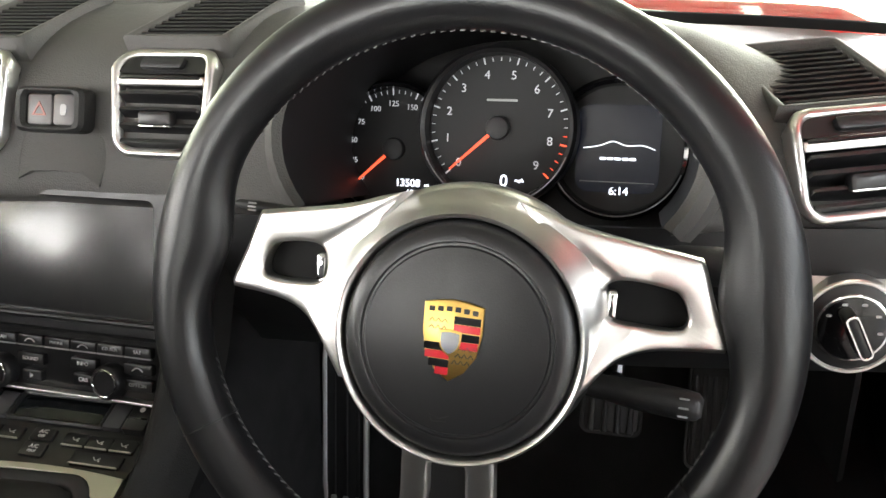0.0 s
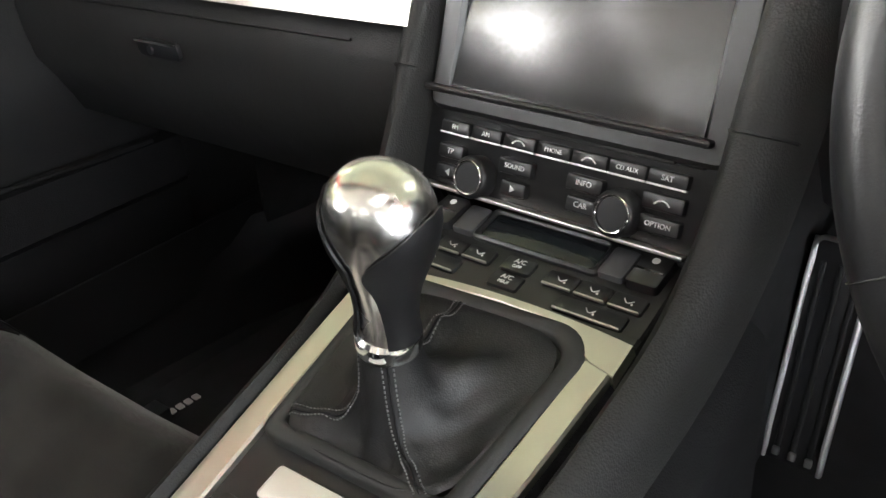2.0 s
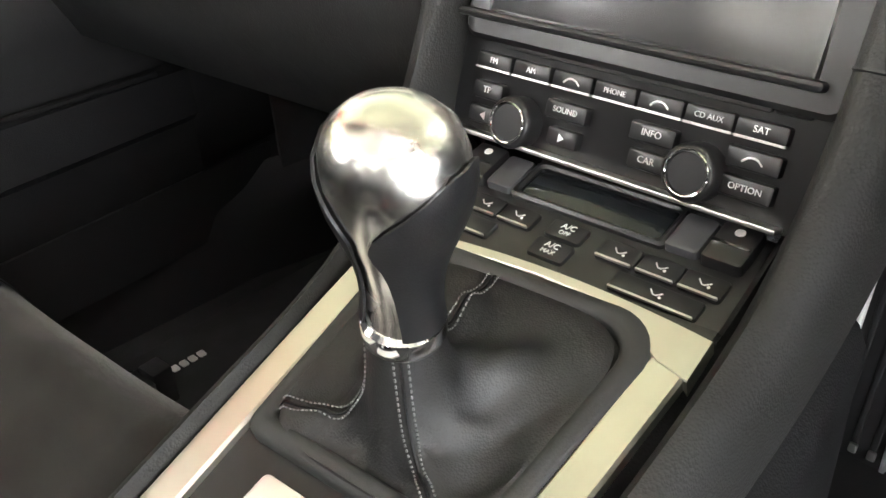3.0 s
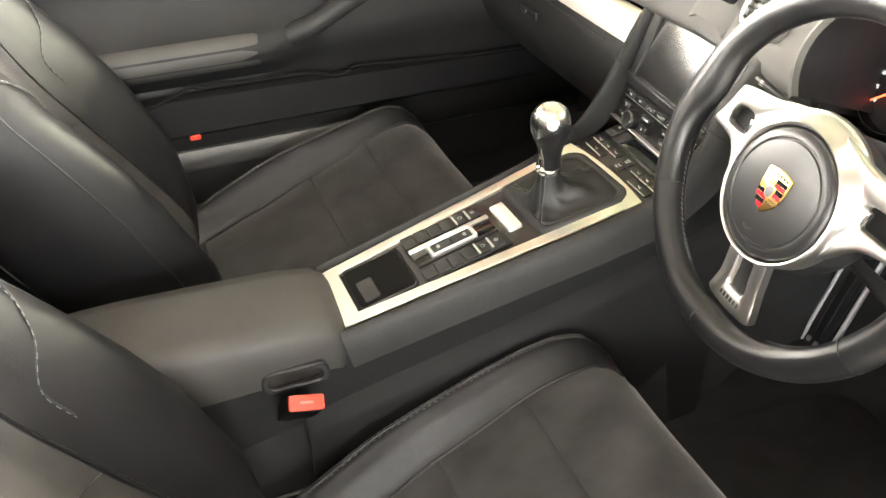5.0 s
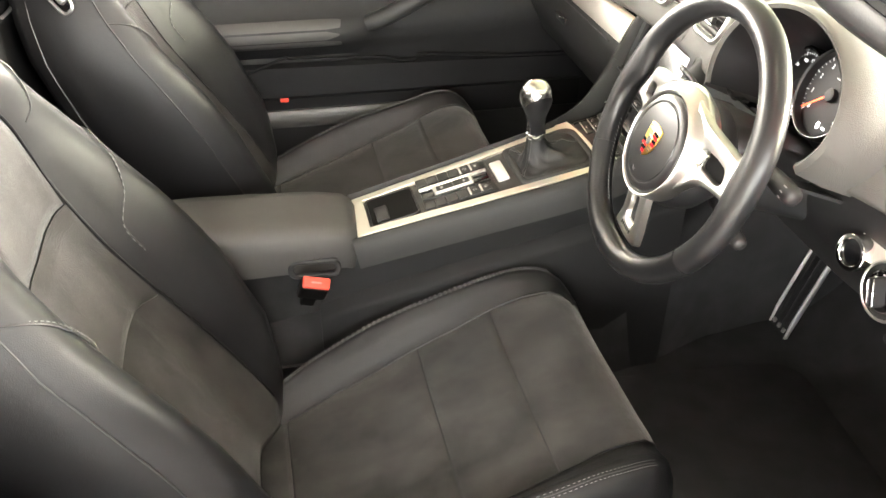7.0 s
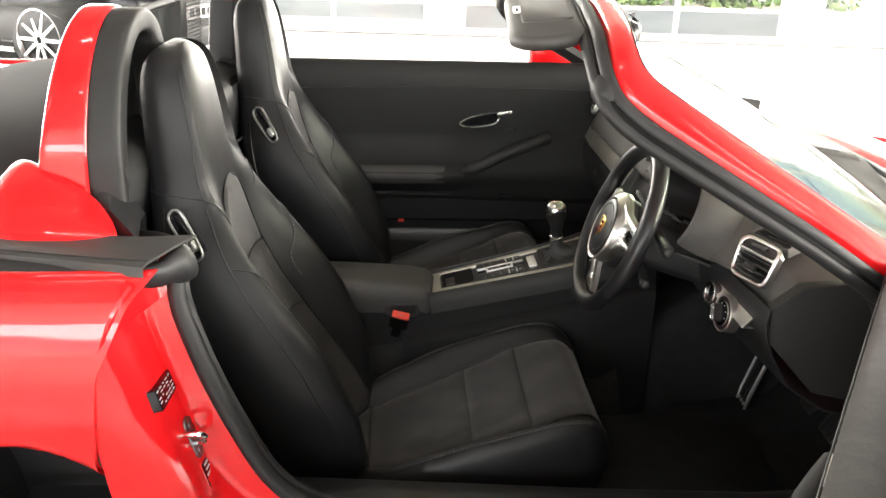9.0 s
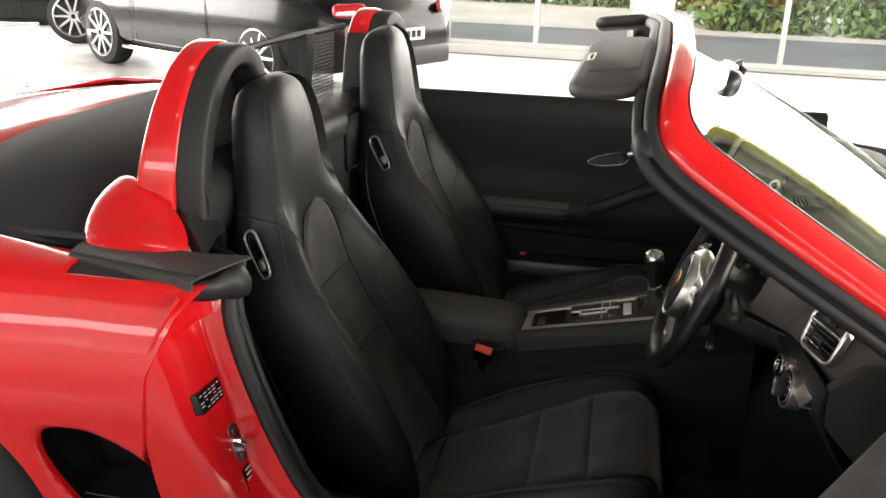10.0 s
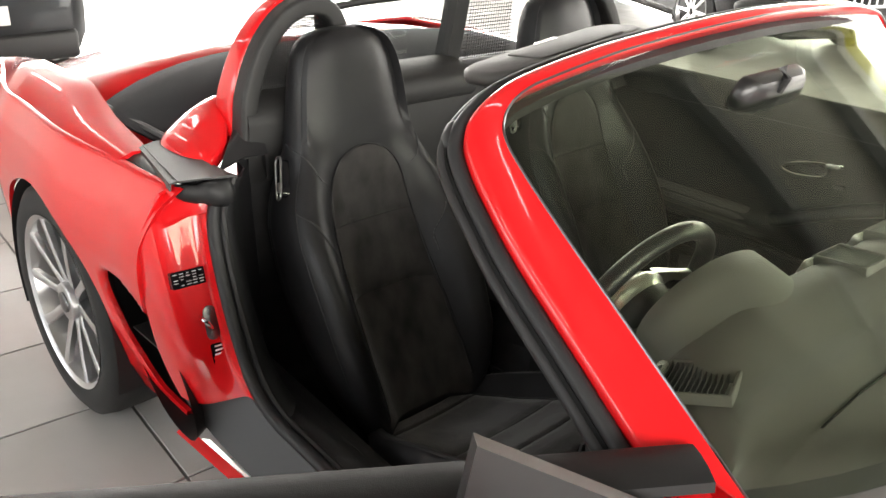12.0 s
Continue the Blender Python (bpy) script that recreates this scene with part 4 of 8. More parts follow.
for x, z in ((-0.0555, 0.6060), (0.0555, 0.6085)):
    f = FACE.moved(x, on_face(z), -0.004)
    prof = ((0.0146, 0), (0.0146, 0.010), (0.0136, 0.0125), (0.0122, 0.0138), (0.0105, 0.0140), (0.010, 0.0130), (0.002, 0.0130))
    rings = []
    for r, zz in prof:
        rings.append([f.p(r * math.cos(a) * (1 + (0.02 if (k % 2 and zz < 0.013) else 0)), r * math.sin(a) * (1 + (0.02 if (k % 2 and zz < 0.013) else 0)), zz) for k, a in ((k, 2 * math.pi * k / 56) for k in range(56))])
    kb = cadd(PCM, "rotary_knob", loft(rings), SATIN, "ribbed rotary knob")
    cadd(PCM, "knob_ring", tube([f.p(0.0112 * math.cos(a), 0.0112 * math.sin(a), 0.0140) for a in (2 * math.pi * k / 40 for k in range(40))], 0.0006, 5, closed=True), CHROME, parent=kb)
cadd(PCM, "ledge_edge", prism(FACE.moved(0.0, on_face(0.594), -0.004), rrect(0.205, 0.0028, 0.001), 0, 0.009, 0.001), SILVER)

# climate panel between radio and gear lever
CLI = thing("climate_panel", "black climate control panel with small display and keys", "control panel", at=(0.01, 0.09, 0.572))
fc = Frame((0.009, 0.0955, 0.5745), (1, 0.03, 0), (0, 0.970, 0.242))
cadd(CLI, "panel", prism(fc, [(-0.096, -0.036), (-0.05, -0.0395), (0, -0.0405), (0.05, -0.0395), (0.098, -0.036), (0.096, 0.036), (-0.094, 0.036)], -0.02, 0.0, 0.002), SATIN)
cadd(CLI, "display", prism(fc.moved(0.0, 0.0215, 0), rrect(0.086, 0.023, 0.003), -0.004, 0.0020, 0.0008), LCD_DARK, "small dark climate display")
cadd(CLI, "display_frame", rim_prism(fc.moved(0, 0.0215, 0), rrect(0.095, 0.031, 0.004), rrect(0.086, 0.023, 0.003), -0.002, 0.004, 0.0015), SATIN)
for sx in (-1, 1):
    rk = cadd(CLI, "rocker", prism(fc.moved(sx * 0.056, 0.020, 0), rrect(0.018, 0.026, 0.003), -0.003, 0.005, 0.002), material("grey_rocker", (0.05, 0.05, 0.055), 0.38), "grey rocker switch")
    rk2 = cadd(CLI, "rocker", prism(fc.moved(sx * 0.077, 0.020, 0), rrect(0.021, 0.028, 0.003), -0.003, 0.007, 0.002), SATIN)
    cadd(CLI, "rocker_edge", prism(fc.moved(sx * 0.077, 0.017, 0.006), rrect(0.019, 0.0015, 0.0006, 2), 0, 0.0025), CHROME, parent=rk2)
    cadd(CLI, "fan_symbol", prism(fc.moved(sx * 0.077, 0.027, 0.0065), rrect(0.005, 0.005, 0.0022, 3), 0, 0.0008), WHITE_PRINT, parent=rk2)


def ckey(u, v, w=0.022, h=0.0135, word="", lit=True):
    b = cadd(CLI, "key", prism(fc.moved(u, v, -0.002), rrect(w, h, 0.002, 3), 0, 0.0045, 0.0012), SATIN)
    lines = word.split("|") if word else []
    for k, one in enumerate(lines):
        ctext(CLI, fc.moved(u, v + 0.0022 * (len(lines) - 1) - 0.0046 * k, 0.0026), one, 0.0052 if k == 0 else 0.0038, WHITE_PRINT, parent=b)
    if not word:
        cadd(CLI, "key_symbol", tube(spline([fc.p(u - 0.003, v + 0.002, 0.0028), fc.p(u, v - 0.001, 0.0028), fc.p(u + 0.0035, v + 0.0015, 0.0028)], 6), 0.0004, 4), WHITE_PRINT, parent=b)
        cadd(CLI, "key_symbol", prism(fc.moved(u + 0.003, v - 0.0012, 0.0025), circle(0.0008, 8), 0, 0.0004), WHITE_PRINT, parent=b)
    if lit:
        cadd(CLI, "key_edge", prism(fc.moved(u, v - h / 2 + 0.0005, 0.0022), rrect(w - 0.002, 0.0013, 0.0006, 2), 0, 0.0014), SILVER, parent=b)


for s in (-1, 1):
    for k in range(3):
        ckey(s * (0.031 + 0.0225 * k), -0.0065)
    ckey(s * 0.060, -0.0225, 0.046, 0.0125)
ckey(-0.001, -0.005, 0.022, 0.0125, "A/C|OFF", False)
ckey(-0.001, -0.0200, 0.022, 0.0135, "A/C|MAX", False)

# cheeks of the centre stack, running from the dash down along the console
for s, x0 in ((1, 0.117), (-1, -0.108)):
    pts_in = [(x0, 0.222, 0.800), (x0, 0.184, 0.758), (x0, 0.152, 0.705), (x0, 0.118, 0.635), *(((x0 * 0.99, 0.070, 0.583), (x0 * 0.95 + 0.006, 0.0, 0.556), (x0 * 0.90 + 0.012, -0.10, 0.530), (x0 * 0.85 + 0.018, -0.22, 0.500), (x0 * 0.80 + 0.026, -0.36, 0.466)) if s > 0 else ((-0.100, 0.075, 0.584), (-0.0735, 0.0, 0.556), (-0.0565, -0.10, 0.531), (-0.0385, -0.22, 0.501), (-0.0205, -0.36, 0.466)))]
    line = spline(pts_in, 30)
    rings = []
    for k, p in enumerate(line):
        t = k / 29
        wd = lin1([(0, 0.034), (0.3, 0.027), (0.6, 0.019), (1, 0.013)] if s > 0 else [(0, 0.028), (0.3, 0.024), (0.5, 0.013), (0.6, 0.010), (1, 0.009)], t)
        dp = lin1([(0, 0.05), (0.3, 0.045), (0.6, 0.04), (1, 0.04)], t)
        d = (line[min(k + 1, 29)] - line[max(k - 1, 0)]).normalized()
        up = Vector((0, -d.z, d.y))
        up = up if up.y <= 0 or up.z > 0 else -up
        if up.z < 0:
            up = -up
        rings.append([p - up * 0.03, p + up * 0.004, p + up * 0.010 + Vector((s * wd * 0.25, 0, 0)), p + up * 0.009 + Vector((s * wd * 0.6, 0, 0)), p + up * 0.001 + Vector((s * wd * 0.95, 0, 0)), p - up * 0.015 + Vector((s * (wd + 0.004), 0, 0)), p - up * dp + Vector((s * (wd + 0.006), 0, 0))])
    cadd(DB, "stack_cheek", loft(rings), STACK_PAD, "padded cheek beside the radio", smooth=55)
    ring = rings[9]
    cadd(DB, "cheek_seam", tube(spline([q + Vector((0, -0.0002, 0)) for q in ring[1:6]], 16), 0.0011, 5), PLASTIC)

# ================= centre console =================
def cx(y):
    return 0.010 - 0.075 * (y - 0.13)


PLATE_V = Vector((0, 0.385, 0.097)).normalized()


def plate(u, y, w=0.0):
    """A point on the sloping console top: u square to its middle line, y along it, w above it."""
    at_x = cx(y) + u
    y += 0.075 * u
    z = 0.571 + (y - 0.057) * 0.097 / 0.385
    return Vector((at_x, y - w * PLATE_V.z, z + w * PLATE_V.y))


def half(y):
    return lin1([(-0.36, 0.060), (-0.13, 0.078), (-0.03, 0.086), (0.06, 0.092)], y)


BADGE = material("bright_badge_silver", (0.90, 0.89, 0.87), 0.42, 0.85, rough_vary=0.05, vary_scale=20)
CON = thing("centre_console", "sloping centre console with silver edges and keys", "console", at=(0.03, -0.15, 0.45))


def slab(y0, y1, u0, u1, w0, w1, n=10, r=0.0, bm=None):
    """A raised slab on the console; u0 and u1 are shares of its half width or lengths in metres."""
    rings = []
    for k in range(n + 1):
        y = y0 + (y1 - y0) * k / n
        a, b = u0(y), u1(y)
        e = 0.0015
        rings.append([plate(a, y, w0), plate(a, y, w1 - e), plate(a + e, y, w1), plate(b - e, y, w1), plate(b, y, w1 - e), plate(b, y, w0)])
    return loft(rings, bm)


cadd(CON, "console_top", slab(-0.355, 0.060, lambda y: -half(y), lambda y: half(y), -0.03, -0.002, 16), SATIN, "satin black console top")
for s in (-1, 1):
    f0 = (lambda y: half(y) - 0.017) if s > 0 else (lambda y: -half(y) - 0.001)
    f1 = (lambda y: half(y) + 0.001) if s > 0 else (lambda y: -half(y) + 0.017)
    cadd(CON, "edge_trim", slab(-0.335, 0.0345, f0, f1, -0.012, 0.003, 18), BRUSHED, "brushed silver edge trim")
def front_edge(u):
    return 0.0585 - 0.85 * u * u


rings = []
for k in range(25):
    u = -0.0928 + 0.1856 * k / 24
    inner = front_edge(u) - lin1([(0, 0.0062), (0.045, 0.0068), (0.062, 0.010), (0.073, 0.022), (0.091, 0.024)], abs(u))
    rings.append([plate(u, inner, -0.012), plate(u, inner, 0.0028), plate(u, inner + 0.0006, 0.0034), plate(u, front_edge(u) - 0.001, 0.0034), plate(u, front_edge(u), 0.0018), plate(u, front_edge(u), -0.012)])
cadd(CON, "front_trim", loft(rings), BRUSHED, "brushed silver front edge")
cadd(CON, "rear_trim", slab(-0.357, -0.333, lambda y: -half(y) - 0.001, lambda y: half(y) + 0.001, -0.012, 0.003, 3), BRUSHED)
# console flanks down to the floor
for s in (-1, 1):
    rings = []
    for k in range(21):
        y = -0.42 + 0.62 * k / 20
        z = 0.571 + (y - 0.057) * 0.097 / 0.385
        h = half(y) + 0.001
        wide = (0.012 + 0.020 * (1 - k / 20)) if s > 0 else 0.012
        c = cx(y)
        rings.append([Vector((c + s * h, y, z - 0.004)), Vector((c + s * (h + wide * 0.35), y, z - 0.012)), Vector((c + s * (h + wide * 0.7), y, z - 0.045)), Vector((c + s * (h + wide), y, z - 0.085)), Vector((c + s * (h + wide + 0.016), y, z - 0.098)), Vector((c + s * (h + wide + 0.022), y, z - 0.11)), Vector((c + s * (h + wide + 0.024), y, 0.15))])
    cadd(CON, "console_flank", sheet([r[:4] for r in rings], 0.004), PADDING, "padded black edge of the console", smooth=50)
    cadd(CON, "console_side", sheet([r[3:] for r in rings], 0.004), PADDING, "dark lower side of the console", smooth=50)
# key field with window switches
fb = Frame(plate(-0.002, -0.176, 0.0), plate(0.05, -0.172) - plate(0, -0.172), plate(0, -0.1) - plate(0, -0.2))
cadd(CON, "key_field", prism(fb, rrect(0.106, 0.126, 0.004), -0.004, 0.0012, 0.001), SATIN)
cadd(CON, "switch_well", prism(fb.moved(0.001, -0.003, 0), rrect(0.031, 0.120, 0.004), 0.0, 0.0016, 0.0004), GLOSS)
for s in (-1, 1):
    cadd(CON, "well_edge", prism(fb.moved(0.001 + s * (0.0165 if s > 0 else 0.0190), -0.003, 0.001), rrect(0.0040 if s > 0 else 0.0075, 0.122, 0.0012, 2), 0, 0.0034, 0.001), SILVER if s < 0 else SATIN)
win = cadd(CON, "window_switch", rim_prism(fb.moved(0.001, -0.006, 0.001), rrect(0.027, 0.070, 0.004), rrect(0.0195, 0.060, 0.002), 0, 0.0070, 0.0015), BADGE, "silver framed window switches")
for s in (-1, 1):
    sw = cadd(CON, "window_rocker", prism(fb.moved(0.001, -0.006 + s * 0.0148, 0.001), rrect(0.0192, 0.0292, 0.002), 0, 0.0058, 0.002), SATIN, parent=win)
    cadd(CON, "rocker_symbol", prism(fb.moved(0.001, -0.006 + s * 0.020, 0.0068), rrect(0.007, 0.0045, 0.0012, 2), 0, 0.0003), GREY_PRINT, parent=win)
for s in (-1, 1):
    ku, kw = (0.0375, 0.026) if s > 0 else (0.0385, 0.026)
    for k in range(6):
        y = -0.0555 + 0.0196 * k
        kk = cadd(CON, "console_key", prism(fb.moved(s * ku, y, 0.001), rrect(kw, 0.0190, 0.002), 0, 0.0035, 0.0008), SATIN)
        if k >= 4:
            cadd(CON, "key_edge", prism(fb.moved(s * ku, y - 0.0075, 0.004), rrect(kw - 0.001, 0.0032, 0.0008, 2), 0, 0.0012, 0.0004), SILVER, parent=kk)
            fy = fb.moved(s * ku, y + 0.0015, 0.0044)
            if k == 4:
                cadd(CON, "key_symbol", rim_prism(fy, rrect(0.0066, 0.0060, 0.0026, 3), rrect(0.0048, 0.0042, 0.0018, 3), 0, 0.0003), GREY_PRINT, parent=kk)
            else:
                for dx in (-0.0024, 0.0, 0.0024):
                    cadd(CON, "key_symbol", prism(fy.moved(dx, 0, 0), rrect(0.0013, 0.0064 - abs(dx) * 0.7, 0.0004, 2), 0, 0.0003), GREY_PRINT, parent=kk)
# silver badge plate
fbd = Frame(plate(-0.0045, -0.1005, 0.0), plate(0.05, -0.1) - plate(0, -0.1), plate(0, -0.0) - plate(0, -0.2))
bd = cadd(CON, "badge_plate", prism(fbd, rrect(0.064, 0.0205, 0.003), -0.002, 0.0030, 0.0008), BADGE, "bright silver badge plate")
# coin tray
ftr = Frame(plate(0.0, -0.289, 0.0), plate(0.05, -0.289) - plate(0, -0.289), plate(0, -0.2) - plate(0, -0.3))
tr_o, tr_i = rrect(0.094, 0.088, 0.010), rrect(0.086, 0.080, 0.008)
cadd(CON, "tray_rim", rim_prism(ftr, tr_o, tr_i, -0.030, 0.0030, 0.002), SATIN)
cadd(CON, "tray_floor", prism(ftr.moved(0, 0, -0.003), rrect(0.0855, 0.0795, 0.008), 0, 0.0040), SLOT_BLACK, "dark storage tray")
cadd(CON, "tray_divider", prism(ftr.moved(0.014, -0.020, 0.0010), rrect(0.044, 0.022, 0.003), 0, 0.0030, 0.001), SATIN)

# ---------- gear lever ----------
GEAR = thing("gear_lever", "polished metal gear knob on a black leather gaiter", "gear lever", at=plate(0.01, -0.02))
KB, KT = Vector((0.029, -0.0437, 0.6065)), Vector((0.0432, -0.0525, 0.7000))
kax = (KT - KB).normalized()
KF = Frame(KB, (1, 0, -0.15), Vector((0, 1, 0)))
KF.u = (Vector((1, 0, 0)) - kax * kax.x).normalized()
KF.v = kax.cross(KF.u)
KF.n = kax
prof = [(q * 0.965 if z > 0.05 else q * (0.83 + 0.135 * max(0.0, z - 0.02) / 0.03), z * 0.888) for q, z in [(0.0185, -0.004), (0.0192, 0.0), (0.0182, 0.006), (0.0172, 0.012), (0.0170, 0.026), (0.0185, 0.040), (0.0222, 0.054), (0.0260, 0.066), (0.0278, 0.078), (0.0272, 0.088), (0.0240, 0.097), (0.0175, 0.1035), (0.0090, 0.1065), (0.0015, 0.107)]]
def turned(f, prof, n=40, a0=0.0, a1=360.0, ellipse=1.0, grow=0.0):
    out = []
    for r, z in prof:
        out.append([f.p((r + grow) * math.cos(radians(a0 + (a1 - a0) * k / n)), (r + grow) * ellipse * math.sin(radians(a0 + (a1 - a0) * k / n)), z) for k in range(n + (0 if a1 - a0 >= 360 else 1))])
    return out
cadd(GEAR, "knob", loft(turned(KF, prof, 44, ellipse=0.94)), material("polished_knob", (0.74, 0.73, 0.71), 0.24, 1.0, rough_vary=0.06, vary_scale=30), "polished metal gear knob", smooth=70)
# black leather cheeks on both sides of the knob
CHEEK = material("knob_leather", (0.010, 0.010, 0.011), 0.46, grain=0.12, grain_scale=900, spec=0.3)
for c in (10, 190):
    rows = []
    for z in (0.003, 0.010, 0.018, 0.026, 0.034, 0.041, 0.047, 0.052, 0.057, 0.062, 0.066, 0.070, 0.075, 0.080):
        r = lin1([(q, p) for p, q in prof], z)
        hw = lin1([(0.0, 56), (0.018, 62), (0.040, 72), (0.050, 82), (0.058, 76), (0.066, 60), (0.074, 40), (0.080, 10)], z)
        rows.append([KF.p((r + 0.0009) * math.cos(radians(c - hw + 2 * hw * k / 16)), (r + 0.0009) * 0.94 * math.sin(radians(c - hw + 2 * hw * k / 16)), z) for k in range(17)])
    cadd(GEAR, "knob_cheek", sheet(rows, 0.0012), CHEEK, "black leather cheek", smooth=60)
cadd(GEAR, "knob_collar", loft(turned(KF, [(0.0166, -0.008), (0.0174, -0.005), (0.0170, 0.001), (0.0150, 0.003)], 36)), CHROME, "chrome collar")
# gaiter: from a round neck to a rounded square, with folds
rings = []
sq = lambda k, n: (2 * math.pi * k / n)
NG = 64
for s_, h_ in ((0, 0), (0.015, 0.15), (0.03, 0.32), (0.05, 0.48), (0.08, 0.63), (0.13, 0.76), (0.20, 0.87), (0.30, 0.96), (0.42, 1.02), (0.56, 1.06), (0.70, 1.06), (0.84, 1.02), (0.95, 0.97), (1.0, 1.0)):
    ring = []
    for k in range(NG):
        a = sq(k, NG)
        ca, sa = math.cos(a), math.sin(a)
        top = KB - kax * 0.008 + Vector((0.0150 * ca, 0.0150 * sa, 0))
        q = 4.5
        m = (abs(ca) ** q + abs(sa) ** q) ** (-1 / q)
        base = plate((0.062 + 0.0045 * sa) * m * ca, -0.0185 + 0.060 * m * sa, 0.0045)
        ridge = sum(math.exp(-((((math.degrees(a) - c + 180) % 360) - 180) / 11.0) ** 2) for c in (100, 222, 312)) + 0.5 * math.exp(-((math.degrees(a) - 45) / 14.0) ** 2)
        mid_ = math.sin(math.pi * min(1.0, s_ * 0.9 + 0.1)) if 0 < s_ < 1 else 0.0
        fold = 0.0022 * math.sin(5 * a + 9 * s_ + 0.6) * mid_ + 0.0015 * math.sin(9 * a - 14 * s_) * mid_
        p = Vector((top.x + (base.x - top.x) * s_, top.y + (base.y - top.y) * s_, top.z + (base.z - top.z) * h_))
        ring.append(p + Vector((0, 0, 0.0085 * ridge * mid_ + fold)))
    rings.append(ring)
cadd(GEAR, "gaiter", loft(rings, cap=False), GAITER, "creased black leather gaiter", smooth=70)
# seams with pairs of stitches down the gaiter
for deg in (100, 222, 312):
    ki = round(NG * deg / 360)
    bm = bmesh.new()
    for off in (-0.0030, 0.0030):
        line = [r[ki] + (r[(ki + 1) % NG] - r[ki - 1]).normalized() * off + Vector((0, 0, 0.0006)) for r in rings]
        d = spline(line, 80)
        for k in range(0, 78, 2):
            tube([d[k] + Vector((0, 0, 0.0002)), d[k + 1] + Vector((0, 0, 0.0002))], 0.0005, 4, bm)
    cadd(GEAR, "gaiter_stitching", bm, DARK_STITCH)
    cadd(GEAR, "gaiter_seam", tube(spline([r[ki] + Vector((0, 0, 0.0004)) for r in rings], 40), 0.0008, 5), LEATHER)
# soft rubber surround that fills the space between the silver edges
def surround(inset):
    back, front = -0.0805 + inset, 0.0515 - inset
    pts = []
    for c_u, c_y, a0, r in ((1, front, 0, 0.026), (-1, front, 90, 0.026), (-1, back, 180, 0.010), (1, back, 270, 0.010)):
        edge = half(c_y) - 0.0168 - inset
        r = max(0.004, r - inset * 0.6)
        o_u, o_y = c_u * (edge - r), c_y - (r if c_y > 0 else -r)
        pts += [(o_u + r * math.cos(radians(a0 + 90 * q / 7)), o_y + r * math.sin(radians(a0 + 90 * q / 7))) for q in range(8)]
    return pts


rings = [[plate(u, y, w_) for u, y in surround(i_)] for i_, w_ in ((0.0, -0.008), (0.0, 0.0030), (0.0018, 0.0050), (0.0060, 0.0062), (0.0095, 0.0052), (0.0110, 0.0030), (0.0110, -0.008))]
cadd(GEAR, "gaiter_frame", loft(rings, loop=True), SOFT_RUBBER, "soft black rubber surround", smooth=60)

# ---------- armrest ----------
ARM = thing("armrest", "padded grey-black leather centre armrest lid", "armrest", at=(0.055, -0.52, 0.45))
rings = []
for y, w, z0, z1 in ((-0.352, 0.058, 0.425, 0.474), (-0.358, 0.068, 0.420, 0.484), (-0.375, 0.073, 0.428, 0.494), (-0.42, 0.075, 0.428, 0.502), (-0.52, 0.076, 0.428, 0.508), (-0.62, 0.076, 0.428, 0.512), (-0.70, 0.074, 0.428, 0.512), (-0.72, 0.066, 0.415, 0.50)):
    c = cx(y) + 0.012
    h = z1 - z0
    rings.append([Vector((c + a * w, y, z0 + b * h)) for a, b in ((-1, 0), (-1.02, 0.45), (-0.98, 0.78), (-0.88, 0.95), (-0.6, 1.0), (0, 1.01), (0.6, 1.0), (0.88, 0.95), (0.98, 0.78), (1.02, 0.45), (1, 0))])
cadd(ARM, "lid", loft(rings), ARM_LEATHER, "padded leather lid", smooth=60)
rings = []
for y in (-0.74, -0.60, -0.45, -0.365, -0.34):
    c = cx(y) + 0.012
    rings.append([Vector((c - 0.080, y, 0.14)), Vector((c - 0.076, y, 0.429)), Vector((c + 0.066, y, 0.429)), Vector((c + 0.068, y, 0.36)), Vector((c + 0.080, y, 0.14))])
cadd(ARM, "box", loft(rings), CARPET)
fr_l = Frame((cx(-0.42) + 0.0905, -0.425, 0.437), (0.0, 1, 0.02), (-0.1, 0, 1))
cadd(ARM, "latch", rim_prism(fr_l, rrect(0.085, 0.032, 0.014), rrect(0.066, 0.018, 0.008), -0.004, 0.005, 0.002), PLASTIC, "black release latch")

# ================= seats =================
# the car stands turned by a few degrees to the hall's axes
YAW = radians(4.3)
PIVOT = Vector((0.008, 0.13, 0))
TURN = Matrix.Translation(PIVOT) @ Matrix.Rotation(YAW, 4, 'Z') @ Matrix.Translation(-PIVOT)


def stitches(bm, line, n, r=0.00055):
    """Short threads along a line, with gaps as long as the threads."""
    d = spline(line, 2 * n)
    for k in range(0, 2 * n - 1, 2):
        tube([d[k], d[k + 1]], r, 4, bm)
    return bm


